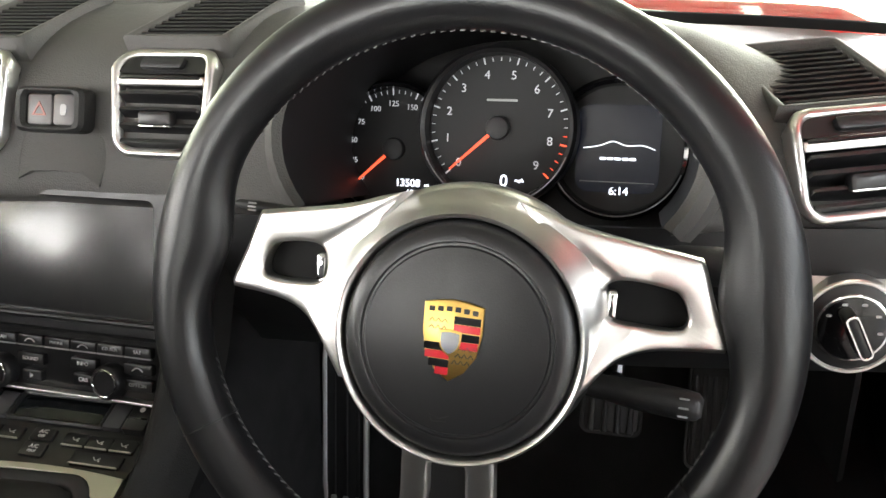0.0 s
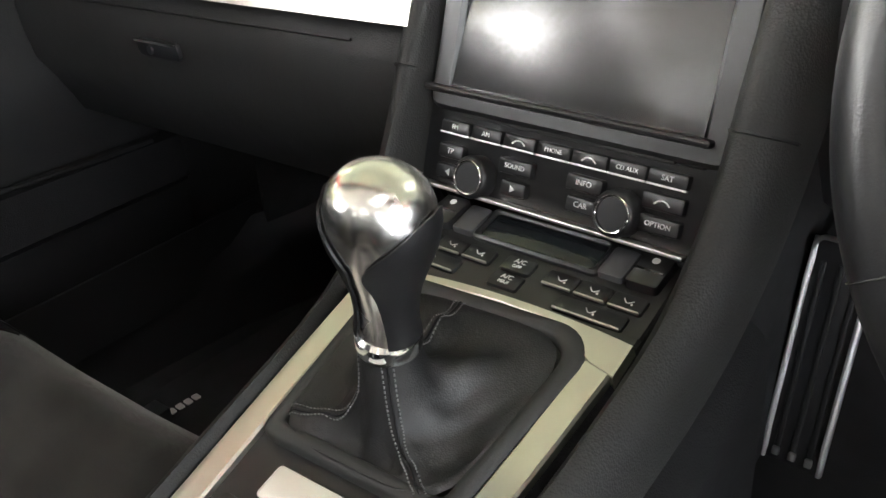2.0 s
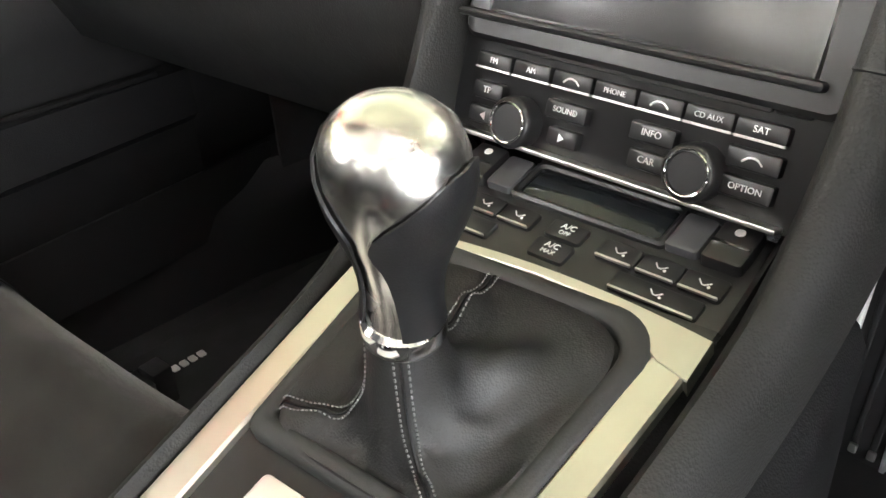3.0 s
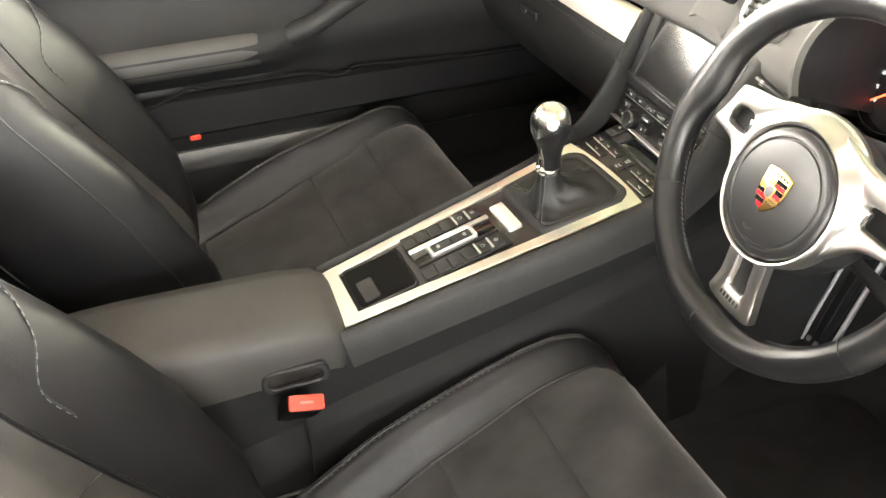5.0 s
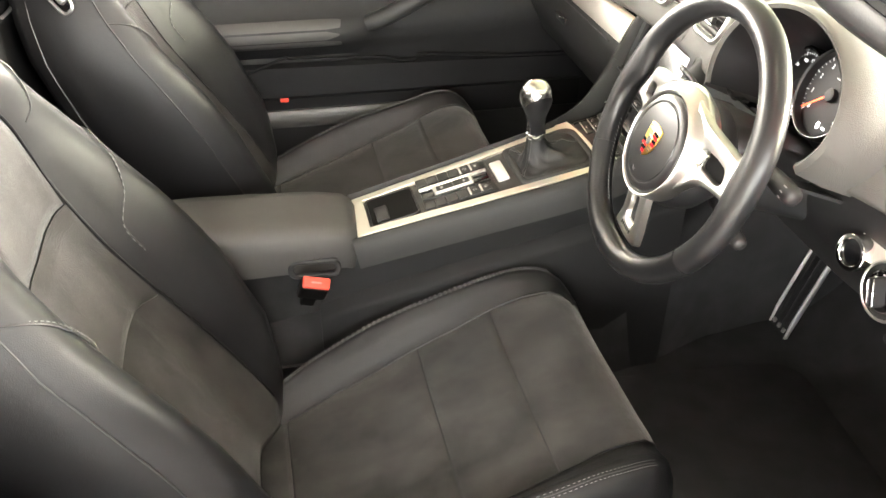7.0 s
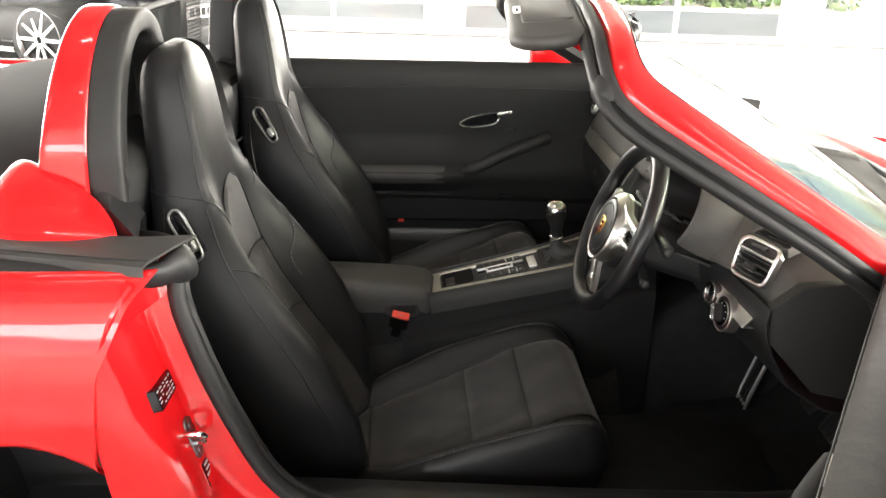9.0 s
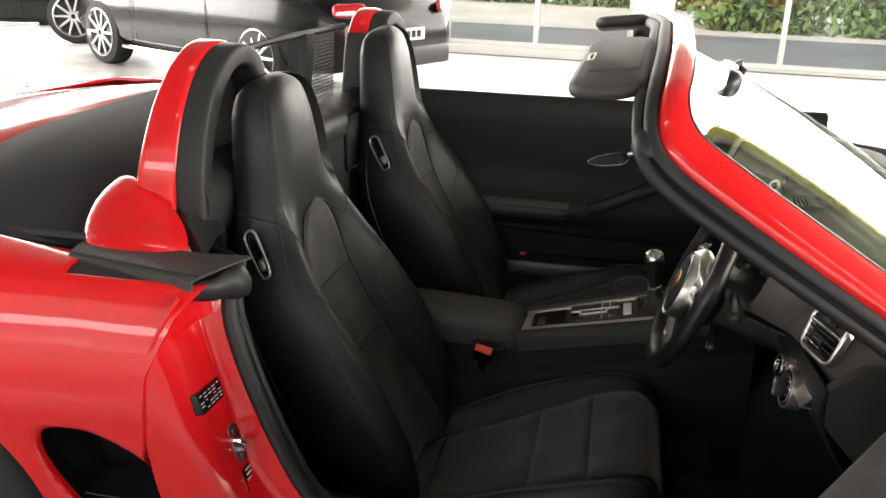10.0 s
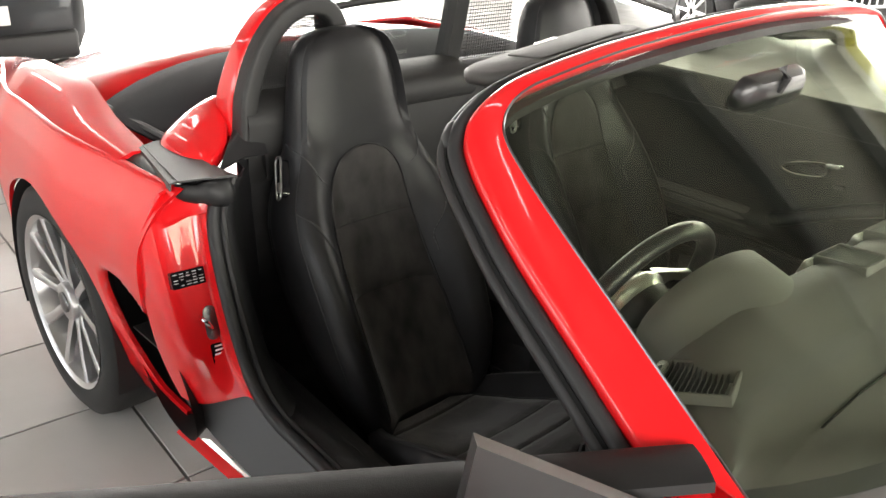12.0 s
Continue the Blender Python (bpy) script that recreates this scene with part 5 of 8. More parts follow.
def build_seat(sx, label, forward, up, sink=0.0):
    """A sports seat round the line x = sx of the car, moved along its rails and raised as it is adjusted."""
    PUT = TURN @ Matrix.Translation((0, forward, up))
    S = thing("car_seat", label, "car seat", "seats of the convertible", at=PUT @ Vector((sx, -0.45, 0.20)))

    def sadd(name, bm, mat, lab="", smooth=40, parent=None):
        bm.transform(PUT)
        return cadd(S, name, bm, mat, lab, smooth, parent)

    # ----- cushion -----
    def panel_hw(y):
        return curve1([(-0.56, 0.115), (-0.50, 0.132), (-0.40, 0.155), (-0.28, 0.170), (-0.15, 0.172), (-0.06, 0.166), (-0.02, 0.158), (0.012, 0.140)], y)

    def side_hw(y):
        return lin1([(-0.56, 0.165), (-0.52, 0.195), (-0.46, 0.222), (-0.38, 0.238), (-0.20, 0.246), (-0.08, 0.243), (-0.04, 0.236), (-0.01, 0.220), (0.008, 0.195), (0.016, 0.160)], y)

    def crest_z(y):
        return -sink * max(0.0, min(1.0, (y + 0.50) / 0.30)) + lin1([(-0.56, 0.255), (-0.50, 0.288), (-0.45, 0.308), (-0.33, 0.362), (-0.25, 0.388), (-0.14, 0.420), (-0.08, 0.428), (-0.045, 0.424), (-0.02, 0.410), (0.002, 0.380), (0.014, 0.345), (0.018, 0.31)], y)

    def panel_z(y):
        return -sink * max(0.0, min(1.0, (y + 0.50) / 0.30)) + lin1([(-0.56, 0.225), (-0.50, 0.243), (-0.40, 0.275), (-0.285, 0.324), (-0.16, 0.382), (-0.10, 0.404), (-0.055, 0.410), (-0.025, 0.402), (0.000, 0.374), (0.013, 0.340), (0.018, 0.306)], y)

    def back_y(y):
        return y - (0.018 + sink) * max(0.0, min(1.0, (y + 0.22) / 0.20))

    def cushion_ring(y):
        ph, ws, zk, zp = panel_hw(y) + 0.002, side_hw(y), crest_z(y), panel_z(y)
        ph = min(ph, ws - 0.035)
        zb = lin1([(-0.56, 0.20), (-0.1, 0.235), (-0.02, 0.262), (0.018, 0.295)], y)
        h, d = zk - zb, zk - zp
        half_ = [(ws * 0.94, zb), (ws - 0.001, zb + 0.30 * h), (ws + 0.002, zb + 0.62 * h), (ws - 0.004, zb + 0.86 * h), (ws - 0.013, zk - 0.006), (ws - 0.022, zk), (ws - 0.034, zk - 0.001), (ph + 0.026, zp + 0.66 * d), (ph + 0.011, zp + 0.28 * d),
                 (ph, zp + 0.002), (0.7 * ph, zp - 0.004), (0.35 * ph, zp - 0.006), (0, zp - 0.006)]
        ring = [Vector((sx - a, back_y(y), z)) for a, z in half_]
        return ring + [Vector((2 * sx - p.x, p.y, p.z)) for p in ring[-2::-1]]
    ys = [-0.56, -0.54, -0.50, -0.46, -0.42, -0.36, -0.30, -0.24, -0.18, -0.13, -0.09, -0.06, -0.04, -0.02, -0.006, 0.004, 0.012, 0.017]
    sadd("cushion", loft([cushion_ring(y) for y in ys]), LEATHER, "black leather cushion with raised sides", smooth=70)
    # suede panels parted by seams
    for y0, y1 in ((-0.555, -0.5045), (-0.5022, -0.2860), (-0.2838, -0.1612), (-0.1590, 0.004)):
        rows = []
        for i in range(15):
            y = y0 + (y1 - y0) * i / 14
            hw = min(panel_hw(y), side_hw(y) - 0.038)
            row = []
            for j in range(17):
                a = -1 + 2 * j / 16
                edge = min(1.0, (1 - abs(a)) * 7, min(i, 14 - i) * 0.7)
                dome = 0.0055 * (1 - (1 - max(0, edge)) ** 2)
                slack = 0.0022 * noise.noise(Vector((sx * 9 + a * 1.6, y * 14, 3.1)))
                base = panel_z(y) - 0.006 * (1 - abs(a) ** 2.5) + 0.0028
                row.append(Vector((sx + a * hw, back_y(y), base + dome + slack)))
            rows.append(row)
        sadd("cushion_panel", sheet(rows, 0.003), SUEDE, "charcoal suede panel", smooth=70)
    for s in (-1, 1):
        pts = [Vector((sx + s * (panel_hw(y) + 0.003), back_y(y), panel_z(y) + 0.004)) for y in (-0.50 + 0.49 * k / 24 for k in range(25))]
        sadd("piping", tube(pts, 0.0020, 6), LEATHER)
        crest = [cushion_ring(y)[5 if s < 0 else -6] + Vector((0, 0, 0.0005)) for y in ys[2:-5]]
        sadd("cushion_seam", tube(spline(crest, 40), 0.0010, 5), PLASTIC)
        bm = stitches(bmesh.new(), [p + Vector((s * -0.004, 0, 0.0006)) for p in crest], 70)
        sadd("cushion_stitching", stitches(bm, [p + Vector((s * 0.004, 0, -0.0004)) for p in crest], 70), STITCH)
    # base frame, rails and levers under the cushion
    bm = bmesh.new()
    box(bm, (sx - 0.205, -0.50, 0.175), (sx + 0.205, -0.05, 0.245), 0.02)
    sadd("seat_base", bm, PLASTIC)
    for s in (-1, 1):
        bm = bmesh.new()
        box(bm, (sx + s * 0.175 - 0.02, -0.54, 0.145 - up), (sx + s * 0.175 + 0.02, 0.06, 0.180), 0.004)
        sadd("seat_rail", bm, DARK_METAL, "dark steel seat rail")
        bm = bmesh.new()
        box(bm, (sx + s * 0.175 - 0.015, 0.06, 0.150 - up), (sx + s * 0.175 + 0.015, 0.085, 0.185), 0.003)
        sadd("rail_end", bm, PLASTIC)
        # plastic valance along the side of the cushion
        sadd("side_valance", sheet([[Vector((sx + s * (0.243 + 0.006 * math.sin(math.pi * q)), y, z)) for q, z in ((0, zt), (0.5, zt * 0.5 + 0.10), (1, 0.20))] for y, zt in ((-0.56, 0.26), (-0.50, 0.262), (-0.38, 0.262), (-0.22, 0.262), (-0.12, 0.275), (-0.06, 0.285))], 0.005), PLASTIC, "hard black valance")
    sadd("height_lever", tube(spline([(sx + 0.255, -0.34, 0.235), (sx + 0.262, -0.22, 0.232), (sx + 0.262, -0.10, 0.248), (sx + 0.252, -0.06, 0.262)], 12), 0.009, 8, flat=1.6), PLASTIC, "black height lever")

    # ----- backrest -----
    def spine(z):
        return lin1([(0.24, -0.550), (0.30, -0.580), (0.40, -0.632), (0.52, -0.692), (0.60, -0.726), (0.684, -0.756), (0.76, -0.773), (0.84, -0.783), (0.90, -0.790), (1.00, -0.802), (1.06, -0.812), (1.10, -0.824), (1.12, -0.845)], z)

    def width(z):
        return lin1([(0.24, 0.175), (0.30, 0.200), (0.40, 0.226), (0.52, 0.238), (0.62, 0.240), (0.69, 0.236), (0.74, 0.225), (0.78, 0.209), (0.815, 0.190), (0.85, 0.173), (0.88, 0.164), (0.92, 0.158), (0.98, 0.151), (1.03, 0.142), (1.07, 0.130), (1.093, 0.116), (1.108, 0.098), (1.116, 0.075), (1.121, 0.045)], z)

    def bol(z):
        return lin1([(0.24, 0.04), (0.32, 0.090), (0.42, 0.124), (0.55, 0.130), (0.62, 0.114), (0.70, 0.080), (0.75, 0.054), (0.80, 0.030), (0.85, 0.011), (0.90, 0.0), (1.12, -0.004)], z)

    def thick(z):
        return lin1([(0.24, 0.10), (0.40, 0.125), (0.70, 0.125), (0.85, 0.115), (0.95, 0.108), (1.05, 0.098), (1.09, 0.084), (1.11, 0.060), (1.121, 0.03)], z)
    SECT = [(0, 0, 0), (0.22, 0, 0), (0.40, 0, 0.04), (0.50, 0, 0.16), (0.60, 0, 0.48), (0.70, 0, 0.80), (0.79, 0, 0.97), (0.86, 0, 1.0), (0.93, -0.03, 0.93), (0.98, -0.14, 0.72), (1.0, -0.32, 0.40), (1.0, -0.55, 0.12), (0.95, -0.82, 0), (0.85, -0.96, 0), (0.5, -1.0, 0), (0.0, -1.02, 0)]

    def back_ring(z):
        w, b, y, t = width(z), bol(z), spine(z), thick(z)
        head = min(1.0, max(0.0, (z - 0.84) / 0.08))
        pts = []
        for a, c, bb in SECT:
            yy = y + c * t + b * bb
            if c == 0 and head > 0:
                yy -= head * 0.034 * a ** 3.2
            pts.append(Vector((sx + a * w, yy, z)))
        return pts + [Vector((2 * sx - p.x, p.y, p.z)) for p in pts[-2:0:-1]]
    zs = [0.24, 0.27, 0.31, 0.36, 0.42, 0.48, 0.54, 0.60, 0.65, 0.69, 0.72, 0.75, 0.78, 0.80, 0.825, 0.85, 0.875, 0.90, 0.94, 0.98, 1.02, 1.05, 1.075, 1.093, 1.105, 1.113, 1.118, 1.121]
    sadd("backrest", loft([back_ring(z) for z in zs]), LEATHER, "black leather backrest with built-in headrest", smooth=75)

    def panel_half(z):
        return lin1([(0.24, 0.135), (0.36, 0.134), (0.524, 0.127), (0.684, 0.114), (0.76, 0.105), (0.80, 0.093), (0.83, 0.074), (0.848, 0.050), (0.857, 0.026)], z)

    def on_front(a, z):
        """Depth of the front of the backrest, a metres from its middle line."""
        return spine(z) + bol(z) * lin1([(0, 0), (0.22, 0), (0.40, 0.04), (0.50, 0.16), (0.60, 0.48), (0.70, 0.80)], abs(a) / width(z))
    for z0, z1 in ((0.250, 0.5230), (0.5252, 0.6830), (0.6852, 0.857)):
        rows = []
        for i in range(17):
            z = z0 + (z1 - z0) * i / 16
            row = []
            for j in range(17):
                a = -1 + 2 * j / 16
                edge = min(1.0, (1 - abs(a)) * 7, min(i, 16 - i) * 0.8)
                dome = 0.0062 * (1 - (1 - max(0, edge)) ** 2)
                slack = 0.0018 * noise.noise(Vector((sx * 9 + a * 1.4, z * 12, 8.7)))
                x = a * panel_half(z)
                row.append(Vector((sx + x, on_front(x, z) + 0.0012 + dome + slack, z)))
            rows.append(row)
        sadd("backrest_panel", sheet(rows, 0.003), SUEDE, "charcoal suede backrest panel", smooth=70)
    side_ = [Vector((sx - panel_half(z) * 1.02 - 0.001, on_front(panel_half(z) * 1.02, z) + 0.003, z)) for z in (0.30, 0.40, 0.50, 0.60, 0.70, 0.76, 0.80, 0.83, 0.849)]
    arch_ = side_ + [Vector((sx, spine(0.862) + 0.003, 0.862))] + [Vector((2 * sx - p.x, p.y, p.z)) for p in side_[::-1]]
    sadd("piping", tube(spline(arch_, 80), 0.0018, 6), LEATHER)
    for s in (-1, 1):
        at_ = lambda i, z: back_ring(z)[i if s > 0 else -i]
        # seam along the outer edge of the wing
        line = [at_(9, z) + Vector((s * 0.0005, 0.0006, 0)) for z in zs[3:16]]
        sadd("wing_seam", tube(spline(line, 60), 0.0013, 6), PLASTIC)
        # stitched seam across the wing to the panel
        cross = spline([at_(9, 0.748) , at_(8, 0.742), at_(7, 0.728), at_(6, 0.705), at_(5, 0.672), at_(4, 0.630), at_(4, 0.590)], 28)
        cross = [p + Vector((0, 0.0006, 0)) for p in cross]
        sadd("wing_seam", tube(cross, 0.0011, 5), PLASTIC)
        sadd("wing_stitching", stitches(bmesh.new(), [p + Vector((-s * 0.0045, 0.0008, 0)) for p in cross], 26, 0.0006), STITCH)
        # seam between headrest and wing, and the seams up the sides of the head
        neck = spline([at_(13, 0.872), at_(12, 0.872), at_(11, 0.870), at_(10, 0.866), at_(9, 0.862), at_(8, 0.852), at_(7, 0.838), at_(6, 0.822), at_(5, 0.806), at_(4, 0.795)], 40)
        sadd("headrest_seam", tube([p + Vector((s * 0.0005, 0.0006, 0)) for p in neck], 0.0013, 5), PLASTIC)
        line = [at_(9, z) + Vector((s * 0.0004, 0.0004, 0)) for z in zs[15:-4]]
        sadd("headrest_seam", tube(spline(line, 40), 0.0010, 5), PLASTIC)
    # hard shell behind
    rings = []
    for z in zs[1:16]:
        w, y, t = width(z) * 0.97, spine(z), thick(z)
        rings.append([Vector((sx + a * w, y - t * (0.72 + 0.36 * (1 - abs(a) ** 3)), z)) for a in (-1, -0.9, -0.7, -0.35, 0, 0.35, 0.7, 0.9, 1)])
    sadd("back_shell", sheet(rings, 0.006), SATIN, "hard black back shell", smooth=60)
    # release loop high on the outer side of the backrest
    fl_ = Frame((sx + 0.212, -0.822, 0.812), (0.35, 0.56, -0.75), (0, 0.80, 0.60))
    loop_ = [(p.x, p.y) for p in spline([(-0.048, 0.006, 0), (-0.036, 0.016, 0), (0.0, 0.014, 0), (0.042, 0.009, 0), (0.050, 0.0, 0), (0.044, -0.011, 0), (0.0, -0.013, 0), (-0.040, -0.010, 0)], 36, True)]
    lv = sadd("release_bezel", tube([fl_.p(a, b, 0.0) for a, b in loop_], 0.0028, 6, closed=True), STEEL_LOOP, "slim silver release loop")
    sadd("release_well", prism(fl_, rrect(0.090, 0.022, 0.010), -0.040, -0.004, 0.002), GLOSS, parent=lv)
    sadd("release_lever", prism(fl_.moved(0.024, 0.001, -0.006), rrect(0.024, 0.015, 0.006), -0.008, 0.010, 0.005), SILVER, parent=lv)
    return S


build_seat(0.374, "black leather sports seat with charcoal suede centre, behind the steering wheel", 0.0, 0.0)
build_seat(-0.352, "black leather sports seat with charcoal suede centre, passenger side", 0.036, 0.032, 0.022)

# seat belt buckles
def build_buckle(at, face, group=""):
    """A slim buckle on its stalk; face: the way its red button looks."""
    b = thing("seat_belt_buckle", "red and black seat belt buckle beside the seat", "seat belt", group, at=at)
    n = Vector(face).normalized()
    f = Frame(at, Vector((0, 1, -0.22)), n.cross(Vector((0, 1, -0.22))))
    if f.n.dot(n) < 0:
        f = Frame(at, f.u, -f.v)
    cadd(b, "buckle_body", prism(f, rrect(0.045, 0.0215, 0.005), -0.055, -0.001, 0.003), SLOT_BLACK)
    cadd(b, "buckle_button", prism(f, rrect(0.042, 0.0185, 0.003), -0.001, 0.004, 0.0015), RED_PLASTIC, "red release button")
    cadd(b, "button_mark", prism(f, rrect(0.016, 0.003, 0.001, 2), 0.004, 0.0043), FADED_RED)
    cadd(b, "buckle_stalk", prism(f.moved(0, 0, -0.12), rrect(0.024, 0.010, 0.003), 0, 0.07, 0.002), SLOT_BLACK)
    return b


build_buckle((0.205, -0.423, 0.452), (0.62, 0.05, 0.78))

# ================= floor pan, sills, pedals =================
PAN = thing("floor_pan", "black carpeted footwell and tunnel of the car", "car floor", at=(0, 0, 0.15), kind="structure")
rows = []
for k in range(23):
    x = -0.70 + 1.40 * k / 22
    rise = 0.02 * math.sin(x * 40) * 0.1
    rows.append([Vector((x, -1.02, 0.62)), Vector((x, -0.98, 0.30)), Vector((x, -0.90, 0.17)), Vector((x, -0.5, 0.150)), Vector((x, 0.0, 0.140)), Vector((x, 0.40, 0.140)), Vector((x, 0.55, 0.160)), Vector((x, 0.70, 0.30)), Vector((x, 0.74, 0.56)), Vector((x, 0.74, 0.68))])
cadd(PAN, "carpet", sheet(rows, 0.02), CARPET, "black carpet")
for s in (-1, 1):
    rows = []
    for y in (-0.92, -0.6, -0.3, 0.0, 0.3, 0.5, 0.72):
        wv = 0.0 if y < 0.25 else (y - 0.25) * 0.22
        rows.append([Vector((s * (0.672 - wv), y, 0.12)), Vector((s * (0.668 - wv), y, 0.28)), Vector((s * (0.675 - wv * 0.7), y, 0.322)), Vector((s * (0.70 - wv * 0.2), y, 0.340)), Vector((s * 0.735, y, 0.345))])
    cadd(PAN, "sill_lining", sheet(rows, 0.01), PLASTIC, "black sill lining")
cadd(PAN, "sill_plate", sheet([[Vector((-0.6625, y, 0.300)), Vector((-0.6640, y, 0.318)), Vector((-0.672, y, 0.330)), Vector((-0.692, y, 0.345))] for y in (-0.90, -0.7, -0.5, -0.3, -0.18)], 0.003), material("grey_sill_plate", (0.11, 0.105, 0.10), 0.42, grain=0.1, grain_scale=900), "grey sill plate", smooth=60)
for a, b in (((-0.66, 0.36), (-0.60, 0.76)), ((0.69, 0.46), (0.62, 0.76))):
    cadd(PAN, "kick_panel", sheet([[Vector((a[0] + (b[0] - a[0]) * q, a[1] + (b[1] - a[1]) * q, z)) for q in (0, 0.5, 1)] for z in (0.12, 0.4, 0.74)], 0.006), CARPET)
cadd(PAN, "hinge_pillar", sheet([[Vector((0.742, y, z)) for y in (0.42, 0.55, 0.68, 0.80)] for z in (0.12, 0.34, 0.56, 0.76)], 0.010), PLASTIC, "black pillar lining")
# tunnel under the console
rings = []
for y, xl, xr, zt in ((-0.95, -0.13, 0.150, 0.36), (0.0, -0.13, 0.150, 0.36), (0.12, -0.13, 0.140, 0.375), (0.22, -0.128, 0.108, 0.41), (0.32, -0.124, 0.062, 0.455), (0.42, -0.122, 0.040, 0.485), (0.73, -0.12, 0.030, 0.50)):
    rings.append([Vector((x, y, z)) for x, z in ((xl - 0.01, 0.12), (xl, zt - 0.05), (xl + 0.02, zt - 0.012), (xl + 0.05, zt), (xr - 0.05, zt), (xr - 0.02, zt - 0.012), (xr, zt - 0.05), (xr + 0.01, 0.12))])
bm = loft(rings)
cadd(PAN, "tunnel", bm, CARPET, smooth=60)
for x0, x1 in ((-0.62, -0.16), (0.17, 0.62)):
    bm = bmesh.new()
    fm_ = Frame(((x0 + x1) / 2, 0.18, 0.158), (1, 0, 0), (0, 1, 0))
    mat_ = thing("floor_mat", "black carpet floor mat in the footwell", "floor mat", "floor mats", at=((x0 + x1) / 2, 0.18, 0.158))
    cadd(mat_, "mat", prism(fm_, rrect(x1 - x0, 0.56, 0.06), 0, 0.012, 0.005), CARPET)
    for k in range(7):
        cadd(mat_, "lettering_bar", prism(fm_.moved(-0.170 if x0 < 0 else -0.06, -0.075 if x0 < 0 else -0.235, 0.0).moved(0.0, 0.0, 0.0122, 90 if x0 < 0 else 0).moved(-0.036 + 0.012 * k, 0.0, 0.0), rrect(0.009, 0.012, 0.002, 2), 0, 0.0012), GREY_PRINT, "grey woven letter bar")


BRIGHT_RAIL = material("bright_rail", (0.80, 0.80, 0.80), 0.45, 0.6)


def build_pedal(name, x, y, z, w, h, label, lean=35, bright=False):
    p = thing(name, label, "pedal", "pedals", at=(x, y, z))
    a = radians(lean)
    f = Frame((x, y, z), (1, 0, 0), (0, math.sin(a), math.cos(a)))
    cadd(p, "pad", prism(f, rrect(w, h, 0.010), 0, 0.008, 0.003), RUBBER)
    cadd(p, "edge", rim_prism(f.moved(0, 0, 0.004), rrect(w + 0.006, h + 0.006, 0.012), rrect(w - 0.004, h - 0.004, 0.008), 0, 0.006, 0.001), SILVER if bright else PLASTIC, "metal edge")
    n = 3 if bright else 4
    for q in ((-1, 1) if bright else ()):
        cadd(p, "side_rail", tube([f.p(q * w * 0.5, h * (-0.5 + k / 6), 0.011 + 0.006 * (k in (0, 6)) * -1) for k in range(7)], 0.0034, 8), BRIGHT_RAIL, "bright metal rail")
    for k in range(n):
        q = cadd(p, "grip_strip", prism(f.moved(-w / 2 + w * (k + 0.7) / (n + 0.4), 0, 0.006), rrect(0.006, h * 0.82, 0.002), 0, 0.004 if bright else 0.006, 0.0015), RUBBER)
        cadd(p, "grip_end", prism(f.moved(-w / 2 + w * (k + 0.7) / (n + 0.4), -h * 0.43, 0.006), rrect(0.008, 0.010, 0.002), 0, 0.006, 0.002), SILVER if bright else PLASTIC, parent=q)
    cadd(p, "arm", tube([f.p(0, h * 0.3, -0.004), f.p(0, h * 0.6, -0.05), f.p(0, h * 0.6 + 0.14, -0.03)], 0.009, 8), DARK_METAL)
    return p


build_pedal("footrest", 0.078, 0.512, 0.285, 0.060, 0.26, "aluminium edged footrest beside the tunnel", 16, True)
build_pedal("clutch_pedal", 0.31, 0.56, 0.33, 0.062, 0.075, "aluminium clutch pedal with rubber strips")
build_pedal("brake_pedal", 0.43, 0.56, 0.33, 0.072, 0.070, "aluminium brake pedal with rubber strips")
build_pedal("accelerator_pedal", 0.55, 0.60, 0.30, 0.050, 0.13, "black accelerator pedal with rubber strips")

# ================= body of the car =================
def across(p):
    """The same place on the other side of the car's middle line."""
    n = Vector((math.cos(YAW), math.sin(YAW), 0))
    return p - n * 2 * (p - PIVOT).dot(n)


BODY = thing("convertible_body", "glossy red two-seat convertible with its roof down", "car", at=(0, -0.4, 0))


def badd(name, bm, mat, label="", smooth=45, parent=None):
    return cadd(BODY, name, bm, mat, label, smooth, parent)


def side_x(y, z):
    """Half width of the body at a place along the car and a height."""
    base = lin1([(0.20, 0.80), (0.30, 0.845), (0.42, 0.872), (0.55, 0.885), (0.62, 0.893), (0.66, 0.892), (0.70, 0.886), (0.74, 0.876), (0.78, 0.862), (0.82, 0.843), (0.845, 0.828), (0.85, 0.822)], z)
    hip = curve1([(-2.3, -0.10), (-1.75, 0.022), (-1.35, 0.042), (-1.0, 0.018), (-0.7, 0.0), (0.2, -0.005), (0.8, 0.0), (1.05, 0.03), (1.4, 0.02), (1.9, -0.12)], y)
    waist = -0.020 * math.exp(-((z - 0.50) / 0.12) ** 2) * curve1([(-0.95, 0), (-0.6, 1), (0.2, 1), (0.7, 0)], y)
    return base + hip + waist


# driver's side quarter panel, with the wheel arch and the air intake left open
AX_Y, AX_R = -1.46, 0.355


def intake_mid(z):
    """Where the middle of the leaning side intake lies at a height."""
    return -0.940 - 0.62 * (z - 0.42)


IN_Y, IN_Z = 0.118, 0.165


